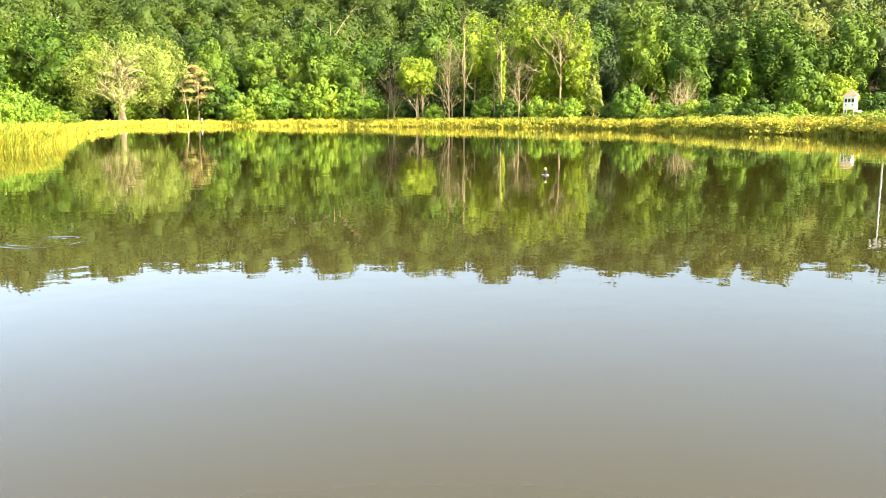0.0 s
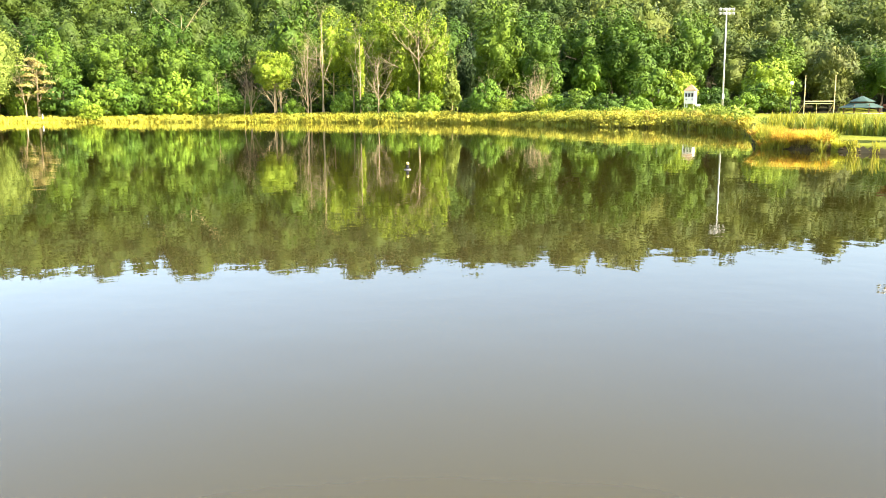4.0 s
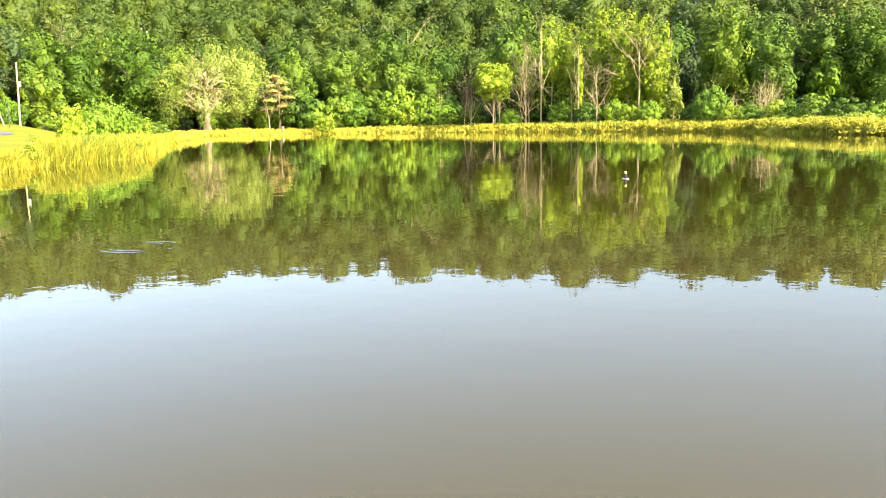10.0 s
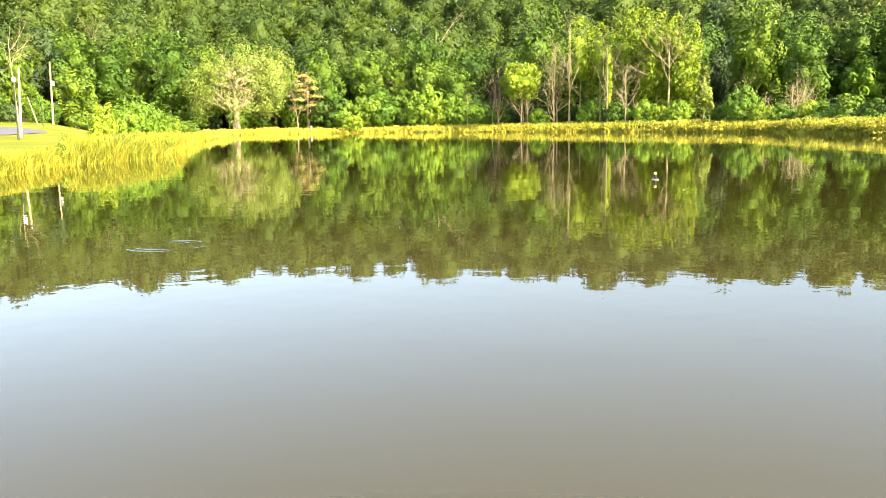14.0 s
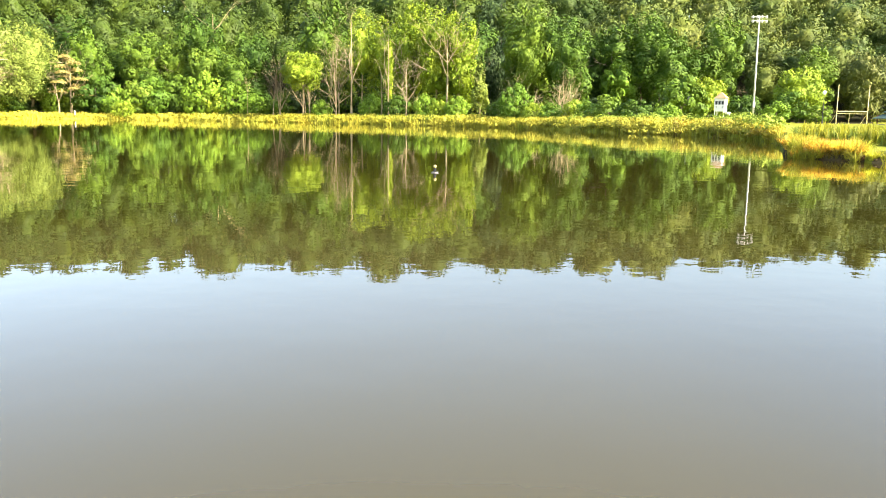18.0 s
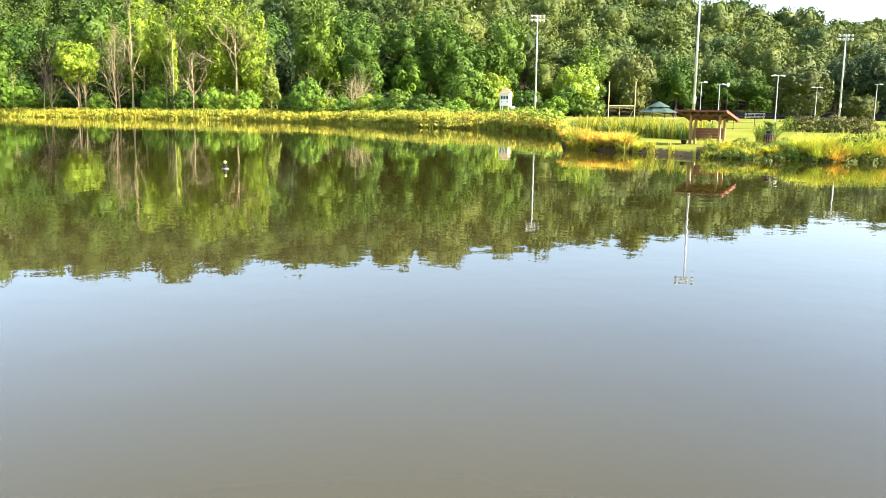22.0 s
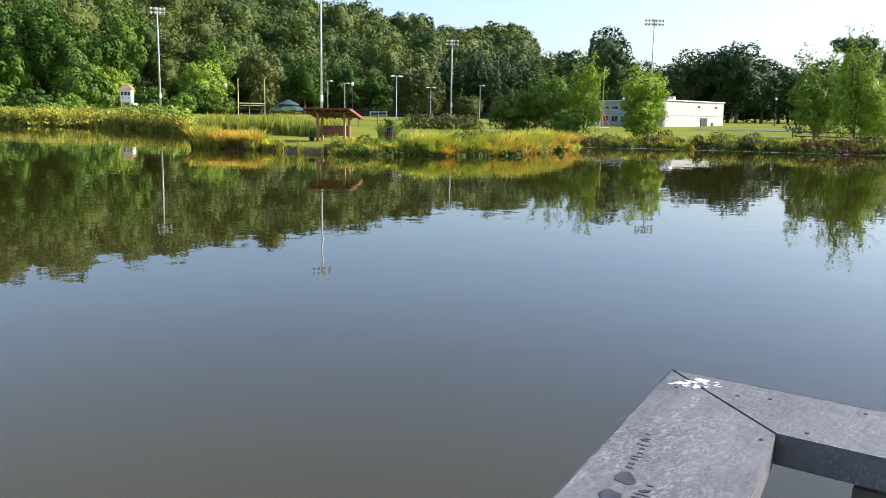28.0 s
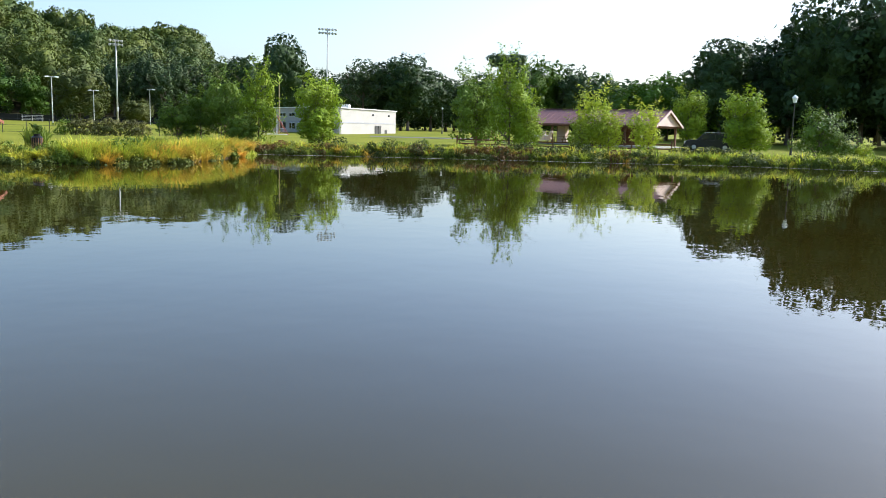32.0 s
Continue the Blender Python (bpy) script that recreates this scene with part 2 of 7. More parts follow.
def ground_z(x, y):
    x, y = np.asarray(x, float), np.asarray(y, float)
    r, az = np.hypot(x, y), np.degrees(np.arctan2(-x, y))
    s = r - shore(az)
    z = np.interp(s, [-6, -0.8, 0.0, 0.7, 4, 30, 100], [-1.6, -0.7, -0.05, 0.32, 0.48, 0.85, 1.3])
    bank = np.interp(az, [-30, -27.5, 1, 9, 21, 24], [0, 0.55, 0.6, 0.25, 0.15, 0])
    z = z + bank * np.interp(s, [0.2, 1.6, 5], [0, 0.7, 1])
    foot = np.interp(az, FOOT_AZ, FOOT_D)
    up = np.clip((r - foot) / 115.0, 0, 1)
    up = up * up * (3 - 2 * up) * 0.6 + up * 0.4
    crest = np.interp(az, CREST_AZ, CREST_H)
    z = z + crest * up
    z = z - np.clip(r - 600, 0, 5000) * 0.012 * (crest > 10)
    z = z + 1.7 * np.clip((r - 112) / 40, 0, 1) * np.clip((az - 29) / 2.5, 0, 1) * np.clip((70 - az) / 10, 0, 1)
    lump = np.sin(x * 0.061 + 1.3) * np.sin(y * 0.053) * 0.12 + np.sin(x * 0.31) * np.sin(y * 0.27 + 2) * 0.04
    return z + lump * np.clip((s - 2) / 10, 0, 1)


def gz(x, y):
    return float(ground_z(x, y))


def build_ground():
    azs = np.unique(np.concatenate([np.arange(-180, 180, 1.5), np.arange(-60, -22, 0.4), np.arange(-29.6, -28.6, 0.06), np.arange(18, 36, 0.4)]))
    steps = [-12, -6, -2.5, -0.8, 0, 0.35, 0.7, 1.5, 3, 5, 8, 12, 17, 23, 30, 40, 52, 66, 82, 100, 125, 155, 190, 230, 280, 340, 420, 560, 800, 1300, 2600]
    na = len(azs)
    vs = [(0, 0, -1.6)]
    base = shore(azs)
    for st in steps:
        if st < 0:
            r = np.maximum(base + st, base * (0.9 + st / 60))
        else:
            r = base + st
        a = np.radians(azs)
        x, y = -np.sin(a) * r, np.cos(a) * r
        vs += list(zip(x, y, ground_z(x, y)))
    vs = np.array(vs)
    q = []
    for i in range(len(steps) - 1):
        for j in range(na):
            k = (j + 1) % na
            q.append((1 + i * na + j, 1 + i * na + k, 1 + (i + 1) * na + k, 1 + (i + 1) * na + j))
    me = np_mesh("ground", vs, np.array(q)[:, ::-1], M["grass"])
    me.polygons.foreach_set("use_smooth", [True] * len(me.polygons))
    me.materials.append(M["mud"])
    me.materials.append(M["dry_grass"])
    ids = np.zeros(len(q), np.int32)
    ids[:na * 4] = 1
    near = (azs < -29.1) & (azs > -54) & ((azs < -37.8) | (azs > -33.8))
    for ring in range(4, 8):
        ids[ring * na:(ring + 1) * na][near] = 1
    meadow = (azs > -27.5) & (azs < 37)
    for ring in range(4, 11):
        ids[ring * na:(ring + 1) * na][meadow] = 2
    mid = vs[np.array(q)].mean(1)
    mr, maz = np.hypot(mid[:, 0], mid[:, 1]), np.degrees(np.arctan2(-mid[:, 0], mid[:, 1]))
    ids[(mr > np.interp(maz, FOOT_AZ, FOOT_D) - 9 + np.where(maz < -27, 4, 0)) & (maz > -54) & (maz < 46)] = 3
    me.materials.append(M["leaf_litter"])
    me.polygons.foreach_set("material_index", ids)
    return tagged(part("ground", me, None), "mown grass land rising to a wooded hill around a pond", "ground", kind="structure")


ground = build_ground()


def build_water():
    m = bpy.data.materials.new("pond_water")
    m.use_nodes = True
    n, l = m.node_tree.nodes, m.node_tree.links
    b = n["Principled BSDF"]
    b.inputs["Base Color"].default_value = (0.048, 0.037, 0.0115, 1)
    b.inputs["Roughness"].default_value = 0.006
    b.inputs["IOR"].default_value = 1.345
    co = n.new("ShaderNodeTexCoord")
    blotch = n.new("ShaderNodeTexNoise")
    blotch.inputs["Scale"].default_value, blotch.inputs["Detail"].default_value = 0.22, 3
    body_tone = n.new("ShaderNodeMix")
    body_tone.data_type = 'RGBA'
    body_tone.inputs["A"].default_value, body_tone.inputs["B"].default_value = (0.0235, 0.0188, 0.0032, 1), (0.050, 0.0415, 0.0135, 1)
    l.new(co.outputs["Object"], blotch.inputs["Vector"])
    # body colour paler before the pier, darker farther out and along its side
    dist = n.new("ShaderNodeVectorMath")
    dist.operation = 'DISTANCE'
    dist.inputs[1].default_value = (-3.0, 7.0, 0.0)
    l.new(co.outputs["Object"], dist.inputs[0])
    nearness = n.new("ShaderNodeMapRange")
    nearness.inputs["From Min"].default_value, nearness.inputs["From Max"].default_value = 3.0, 14.0
    nearness.inputs["To Min"].default_value, nearness.inputs["To Max"].default_value = 1.0, -0.25
    l.new(dist.outputs["Value"], nearness.inputs["Value"])
    tone_mix = n.new("ShaderNodeMath")
    tone_mix.operation, tone_mix.use_clamp = 'MULTIPLY_ADD', True
    tone_mix.inputs[1].default_value = 0.5
    l.new(blotch.outputs["Fac"], tone_mix.inputs[0])
    l.new(nearness.outputs["Result"], tone_mix.inputs[2])
    l.new(tone_mix.outputs[0], body_tone.inputs["Factor"])
    l.new(body_tone.outputs["Result"], b.inputs["Base Color"])
    heights = []
    for s, st in ((0.55, (1, 1, 1)), (2.6, (1, 1.0, 1)), (0.05, (1, 1, 1))):
        t = n.new("ShaderNodeTexNoise")
        t.inputs["Scale"].default_value, t.inputs["Detail"].default_value = s, 2
        l.new(co.outputs["Object"], t.inputs["Vector"])
        heights.append(t)
    mul = n.new("ShaderNodeMath")
    mul.operation = 'MULTIPLY'
    l.new(heights[1].outputs["Fac"], mul.inputs[0])
    l.new(heights[2].outputs["Fac"], mul.inputs[1])
    add = n.new("ShaderNodeMath")
    add.operation = 'MULTIPLY_ADD'
    add.inputs[1].default_value = 0.5
    l.new(mul.outputs[0], add.inputs[0])
    l.new(heights[0].outputs["Fac"], add.inputs[2])
    bp = n.new("ShaderNodeBump")
    bp.inputs["Strength"].default_value, bp.inputs["Distance"].default_value = 1.0, 0.005
    l.new(add.outputs[0], bp.inputs["Height"])
    l.new(bp.outputs["Normal"], b.inputs["Normal"])
    azs = np.arange(-180, 180, 1.0)
    rings = [0.0004, 0.02, 0.3, 0.6, 0.8, 1.0]
    a = np.radians(azs)
    r0 = shore(azs) + 0.45
    vs = np.concatenate([np.stack([-np.sin(a) * r0 * k, np.cos(a) * r0 * k, 0 * a], 1) for k in rings])
    na = len(azs)
    q = [(i * na + j, (i + 1) * na + j, (i + 1) * na + (j + 1) % na, i * na + (j + 1) % na) for i in range(len(rings) - 1) for j in range(na)]
    return tagged(part("water", np_mesh("water", vs, q, m), None), "calm brown pond water with faint ripples", "water", kind="structure")


water = build_water()


# ---- trees ----
rng = np.random.default_rng(7)


def leaf_quads(centres, normals, sizes, r):
    """Small bent leaf clumps: one diamond a clump, its corners folded a little."""
    n = len(centres)
    t = r.normal(size=(n, 3))
    t -= normals * (t * normals).sum(1)[:, None]
    t /= np.linalg.norm(t, axis=1)[:, None] + 1e-9
    b = np.cross(normals, t)
    s = sizes[:, None]
    asp = r.uniform(0.55, 1.0, n)[:, None]
    fold = normals * s * r.uniform(-0.22, 0.06, n)[:, None]
    v = np.stack([centres + t * s, centres + b * s * asp + fold, centres - t * s * r.uniform(0.6, 1.1, n)[:, None], centres - b * s * asp + fold], 1)
    return v.reshape(-1, 3)


def leaf_bits(centres, normals, sizes, r):
    """Small three-cornered leaf clumps, as quads that repeat a corner."""
    n = len(centres)
    t = r.normal(size=(n, 3))
    t -= normals * (t * normals).sum(1)[:, None]
    t /= np.linalg.norm(t, axis=1)[:, None] + 1e-9
    b = np.cross(normals, t)
    s = sizes[:, None]
    k = r.uniform(0.6, 1.0, n)[:, None]
    v = np.stack([centres + t * s * 1.1, centres - t * s * 0.55 + b * s * k, centres - t * s * 0.5 - b * s * k * 0.9], 1).reshape(-1, 3)
    return v, np.arange(len(v)).reshape(-1, 3)[:, [0, 1, 2, 0]]


def unit(n, r):
    v = r.normal(size=(n, 3))
    return v / np.linalg.norm(v, axis=1)[:, None]


ICO = None


def ico():
    global ICO
    if ICO is None:
        bm = bmesh.new()
        bmesh.ops.create_icosphere(bm, subdivisions=1, radius=1.0)
        bm.verts.ensure_lookup_table()
        ICO = (np.array([v.co[:] for v in bm.verts]), np.array([[v.index for v in f.verts] for f in bm.faces]))
        bm.free()
    return ICO


def crown_shell(r, radius, bottom, top, bumps, leaves, size, shape="round", depth=0.3, core=0.84, spread=0.2, loose=0.12, grid=(14, 9), bits=False):
    """Leaf clumps over one full, bumpy crown. Gives vertices and quads."""
    mid, half = (bottom + top) / 2, (top - bottom) / 2

    def width(h):
        if shape == "cone":
            return ((1 - h) / 2) ** 0.75 * np.clip((h + 1) * 6, 0.3, 1)
        if shape == "column":
            return np.sqrt(np.clip(1 - np.abs(h) ** 3.2, 0.01, 1)) * (0.88 + 0.12 * h)
        if shape == "dome":
            return np.where(h > -0.25, np.sqrt(np.clip(1 - np.abs((h + 0.25) / 1.25) ** 2.3, 0.01, 1)), 1 - 0.4 * np.clip((-0.25 - h) / 0.75, 0, 1) ** 2)
        if shape == "vase":
            return np.sqrt(np.clip(1 - np.abs((h - 0.25) / 1.25) ** 2.4, 0.01, 1)) * np.where(h > 0.25, np.sqrt(np.clip(1 - ((h - 0.25) / 0.75) ** 2, 0.01, 1)), 1)
        return np.sqrt(np.clip(1 - h * h, 0.01, 1))

    def base(a, h):
        w = width(h) * radius
        return np.stack([np.cos(a) * w, np.sin(a) * w, mid + h * half], 1)
    hs = r.uniform(-0.95, 0.97, bumps)
    cs = base(r.uniform(0, 2 * np.pi, bumps), hs)
    s = radius * spread * r.uniform(0.7, 1.35, bumps)

    def push(p, lo):
        d2 = ((p[:, None, :] - cs[None]) ** 2).sum(2) / (2 * s[None] ** 2)
        near = d2.argmin(1)
        f = 1 - lo + lo * np.exp(-d2.min(1) * 0.8)
        c = np.array([0, 0, mid])
        q = c + (p - c) * f[:, None]
        return q, near
    h = r.uniform(-1, 1, leaves * 3)
    keep = r.random(len(h)) < width(h) * 0.8 + 0.2
    h = h[keep][:leaves]
    p = base(r.uniform(0, 2 * np.pi, len(h)), h)
    q, near = push(p, depth)
    out = q - np.array([0, 0, mid])
    out /= np.linalg.norm(out, axis=1)[:, None]
    inward = cs - np.array([0, 0, mid])
    inward /= np.linalg.norm(inward, axis=1)[:, None]
    local = q - (cs - inward * s[:, None] * 0.9)[near]
    local /= np.linalg.norm(local, axis=1)[:, None]
    q = q + out * (r.normal(0, 1, len(q)) * radius * 0.025 + np.where(r.random(len(q)) < loose, r.uniform(0, 0.13, len(q)) * radius, 0))[:, None]
    nrm = out * 0.1 + local * 0.95 + r.normal(size=q.shape) * 0.24 + np.array([0, 0, 0.1])
    nrm /= np.linalg.norm(nrm, axis=1)[:, None]
    if bits:
        v, quads = leaf_bits(q, nrm, size * r.uniform(0.5, 1.35, len(q)), r)
    else:
        v = leaf_quads(q, nrm, size * r.uniform(0.5, 1.35, len(q)), r)
        quads = np.arange(len(v)).reshape(-1, 4)
    if core:
        na, nh = grid
        ga, gh = np.meshgrid(np.linspace(0, 2 * np.pi, na, endpoint=False), np.linspace(-0.99, 0.99, nh))
        g, _ = push(base(ga.ravel(), gh.ravel()), depth)
        g = np.array([0, 0, mid]) + (g - np.array([0, 0, mid])) * core
        i, j = np.meshgrid(np.arange(nh - 1), np.arange(na), indexing="ij")
        i, j = i.ravel(), j.ravel()
        k = (j + 1) % na
        quads = np.concatenate([quads, np.stack([i * na + j, i * na + k, (i + 1) * na + k, (i + 1) * na + j], 1) + len(v)])
        v = np.concatenate([v, g])
    return v, quads


def crown_lobes(r, radius, bottom, top, lobes, leaves, size, shape="round", spread=0.27, core=0.72, inner=0.66):
    """Leaf clumps over rounded tufts spread evenly round a crown, with dark gaps between. Gives vertices and quads."""
    leaves, size = int(leaves * 1.9), size * 0.74
    mid, half = (bottom + top) / 2, (top - bottom) / 2
    mean = (radius * radius * half) ** (1 / 3) * 0.5 + radius * 0.5

    def width(h):
        if shape == "cone":
            return ((1 - h) / 2) ** 0.75 * np.clip((h + 1) * 6, 0.3, 1)
        if shape == "column":
            return np.sqrt(np.clip(1 - np.abs(h) ** 3.2, 0.01, 1)) * (0.9 + 0.1 * h)
        if shape == "vase":
            return np.clip(0.45 + 0.55 * (h + 1) / 1.25, 0, 1) * np.where(h > 0.2, np.sqrt(np.clip(1 - ((h - 0.2) / 0.8) ** 2, 0.01, 1)), 1)
        return np.sqrt(np.clip(1 - h * h, 0.01, 1))
    cs = np.zeros((0, 3))
    for k in range(lobes):
        h = r.uniform(-0.98, 0.98, 7)
        a = r.uniform(0, 2 * np.pi, 7)
        w = width(h) * radius * r.uniform(0.66, 0.92, 7)
        c = np.stack([np.cos(a) * w, np.sin(a) * w, mid + h * half * 0.9], 1)
        gap = np.linalg.norm(c[:, None] - cs[None], axis=2).min(1) if k else np.ones(7)
        cs = np.concatenate([cs, c[gap.argmax()][None]])
    rs = mean * spread * r.uniform(0.65, 1.3, lobes)
    axis = cs - np.array([0, 0, mid])
    axis[:, 2] *= radius / half
    axis /= np.linalg.norm(axis, axis=1)[:, None] + 1e-9
    face = axis + np.array([0, 0, 0.45])
    face /= np.linalg.norm(face, axis=1)[:, None]
    pick = r.choice(lobes, size=leaves * 3, p=rs ** 2 / (rs ** 2).sum())
    u = unit(len(pick), r)
    keep = (u * face[pick]).sum(1) > r.uniform(-0.75, 0.1, len(pick))
    pick, u = pick[keep], u[keep]
    wave = r.normal(size=(2, 3)) * 3.2
    knob = 1 + 0.2 * np.sin(u @ wave[0] + pick * 1.7) * np.sin(u @ wave[1] + pick * 2.9) + r.normal(0, 0.1, len(u))
    flat = np.array([1.0, 1.0, 0.78])
    pos = cs[pick] + u * (rs[pick] * knob)[:, None] * flat
    d = np.linalg.norm((pos[:, None, :] - cs[None]) / flat, axis=2) / rs[None]
    keep = (d < 0.8).sum(1) == 0
    pos, u, pick = pos[keep][:leaves], u[keep][:leaves], pick[keep][:leaves]
    nrm = u * 0.9 + face[pick] * 0.15 + r.normal(size=u.shape) * 0.16
    nrm /= np.linalg.norm(nrm, axis=1)[:, None]
    v, q = leaf_bits(pos, nrm, size * r.uniform(0.55, 1.35, len(pos)), r)
    if core:
        iv, itri = ico()
        iq = np.concatenate([itri, itri[:, :1]], 1)
        n = len(v)
        v = np.concatenate([v] + [c + iv * k * core * flat * r.uniform(0.6, 1.15, (len(iv), 1)) for c, k in zip(cs, rs)])
        q = np.concatenate([q] + [iq + n + j * len(iv) for j in range(lobes)])
    if inner:
        n = int(leaves * 0.06) + 40
        h = r.uniform(-0.9, 0.9, n)
        a = r.uniform(0, 2 * np.pi, n)
        w = width(h) * radius * r.uniform(0.15, inner, n)
        g = np.stack([np.cos(a) * w, np.sin(a) * w, mid + h * half * 0.85], 1)
        k = leaf_quads(g, unit(n, r), mean * 0.12 * r.uniform(0.7, 1.3, n), r)
        q = np.concatenate([q, np.arange(len(k)).reshape(-1, 4) + len(v)])
        v = np.concatenate([v, k])
    return v, q


def crown_sprays(r, radius, bottom, top, twigs, leaves, size, shape="round"):
    """Leaves along many rising sprays, with a feathery outline. Gives vertices and quads."""
    leaves, size = int(leaves * 1.9), size * 0.88
    tall = top - bottom
    h0 = r.uniform(0.0, 0.72, twigs) ** 1.1
    a = r.uniform(0, 2 * np.pi, twigs)
    if shape == "cone":
        reach = radius * (1.05 - h0 / 0.8) * r.uniform(0.6, 1.1, twigs)
    elif shape == "vase":
        reach = radius * (0.55 + 0.6 * h0) * r.uniform(0.45, 1.1, twigs)
    else:
        reach = radius * np.sqrt(np.clip(1 - ((h0 - 0.25) / 0.62) ** 2, 0.05, 1)) * r.uniform(0.45, 1.12, twigs)
    rise = tall * (0.10 + 0.26 * h0 / 0.72) * r.uniform(0.6, 1.25, twigs)
    start = np.stack([0 * a, 0 * a, bottom + h0 * tall], 1)
    tip = start + np.stack([np.cos(a) * reach, np.sin(a) * reach, rise], 1)
    k = r.integers(twigs, size=leaves)
    f = r.uniform(0.22, 1.0, leaves) ** 0.8
    droop = np.array([0, 0, 1.0]) * (np.sin(f * np.pi) * rise[k] * 0.12)[:, None]
    pos = start[k] + (tip - start)[k] * f[:, None] + droop + r.normal(size=(leaves, 3)) * (radius * 0.115 * (1.15 - 0.75 * f))[:, None]
    out = pos - np.array([0, 0, bottom + tall * 0.4])
    out /= np.linalg.norm(out, axis=1)[:, None] + 1e-9
    nrm = out * 0.85 + r.normal(size=pos.shape) * 0.36 + np.array([0, 0, 0.25])
    nrm /= np.linalg.norm(nrm, axis=1)[:, None]
    return leaf_bits(pos, nrm, size * r.uniform(0.55, 1.35, leaves), r)


def crown_layers(r, radius, bottom, top, boughs, leaves, size):
    """Leaves on flat, drooping boughs one above another. Gives vertices and quads."""
    h = np.linspace(0, 1, boughs)
    a = np.arange(boughs) * 2.4 + r.uniform(-0.4, 0.4, boughs)
    reach = radius * (0.75 - 0.45 * h) * r.uniform(0.7, 1.1, boughs)
    c = np.stack([np.cos(a) * reach, np.sin(a) * reach, bottom + h * (top - bottom)], 1)
    k = r.integers(boughs, size=leaves)
    b, f = r.uniform(0, 2 * np.pi, leaves), np.sqrt(r.random(leaves))
    w = radius * 0.42 * (1.1 - 0.4 * h[k]) * f
    pos = c[k] + np.stack([np.cos(b) * w, np.sin(b) * w, -0.5 * f * f + r.normal(0, 0.13, leaves)], 1)
    nrm = np.stack([np.cos(b) * f * 0.6, np.sin(b) * f * 0.6, 0.6 + 0 * b], 1) + r.normal(size=(leaves, 3)) * 0.35
    nrm /= np.linalg.norm(nrm, axis=1)[:, None]
    return leaf_bits(pos, nrm, size * r.uniform(0.55, 1.35, leaves), r)


def tri_quad_mesh(name, v, q, mat):
    """Quads, of which those that repeat a corner are triangles."""
    me = bpy.data.meshes.new(name)
    tri = q[:, 0] == q[:, 3]
    loops = np.concatenate([q[~tri].ravel(), q[tri][:, :3].ravel()]).astype(np.int32)
    n4, n3 = int((~tri).sum()), int(tri.sum())
    starts = np.concatenate([np.arange(n4) * 4, n4 * 4 + np.arange(n3) * 3]).astype(np.int32)
    me.vertices.add(len(v))
    me.vertices.foreach_set("co", np.asarray(v, np.float32).ravel())
    me.loops.add(len(loops))
    me.loops.foreach_set("vertex_index", loops)
    me.polygons.add(n4 + n3)
    me.polygons.foreach_set("loop_start", starts)
    me.update(calc_edges=True)
    me.materials.append(mat)
    return me


def tube(bm, pts, radii, sides=6):
    """A bent, tapering limb through the given points."""
    rings = []
    for i, p in enumerate(pts):
        d = (pts[min(i + 1, len(pts) - 1)] - pts[max(i - 1, 0)]).normalized()
        x = d.orthogonal().normalized()
        y = d.cross(x)
        rings.append([bm.verts.new(p + (x * math.cos(2 * math.pi * k / sides) + y * math.sin(2 * math.pi * k / sides)) * radii[i]) for k in range(sides)])
    for a, b in zip(rings, rings[1:]):
        d = [(a[k].co - b[0].co).length for k in range(sides)]
        o = min(range(sides), key=lambda k: (a[0].co - b[k].co).length)
        for k in range(sides):
            bm.faces.new((a[k], a[(k + 1) % sides], b[(k + 1 + o) % sides], b[(k + o) % sides]))
    bm.faces.new(rings[-1])
    return bm


def limb(bm, r, start, direction, length, radius, depth, wobble=0.2, sides=6, lift=0.15, fork=(2, 3)):
    d = Vector(direction).normalized()
    pts, radii = [Vector(start)], [radius]
    n = 4
    for i in range(n):
        d = (d + Vector(r.normal(size=3)) * wobble + Vector((0, 0, lift * 0.5))).normalized()
        pts.append(pts[-1] + d * length / n)
        radii.append(radius * (1 - 0.6 * (i + 1) / n))
    tube(bm, pts, radii, max(3, sides))
    if depth > 0:
        for k in range(int(r.integers(fork[0], fork[1] + 1))):
            i = int(r.integers(1, n + 1))
            nd = (d + Vector(r.normal(size=3)) * 0.75).normalized()
            limb(bm, r, pts[i], nd, length * r.uniform(0.5, 0.75), radii[i] * 0.7, depth - 1, wobble, sides - 1, lift, fork)


def trunk_mesh(r, height, radius, limbs=5, spread=0.7, depth=1, flare=1.5, lean=0.03, sides=8, low=0.35):
    bm = bmesh.new()
    pts, radii = [], []
    p = Vector((0, 0, -0.25))
    for i in range(7):
        k = i / 6
        pts.append(p.copy())
        radii.append(radius * (1 - 0.75 * k) * (flare if i == 0 else 1))
        p += Vector((r.normal() * lean, r.normal() * lean, 1)) * height / 6
    tube(bm, pts, radii, sides)
    for k in range(limbs):
        i = min(6, int(6 * r.uniform(low, 1.0)))
        a = r.uniform(0, 2 * math.pi)
        limb(bm, r, pts[i], (math.cos(a) * spread, math.sin(a) * spread, 0.6), height * r.uniform(0.3, 0.5), radii[i] * 0.6, depth)
    me = bpy.data.meshes.new("trunk")
    bm.to_mesh(me)
    bm.free()
    return me


TREES = {}


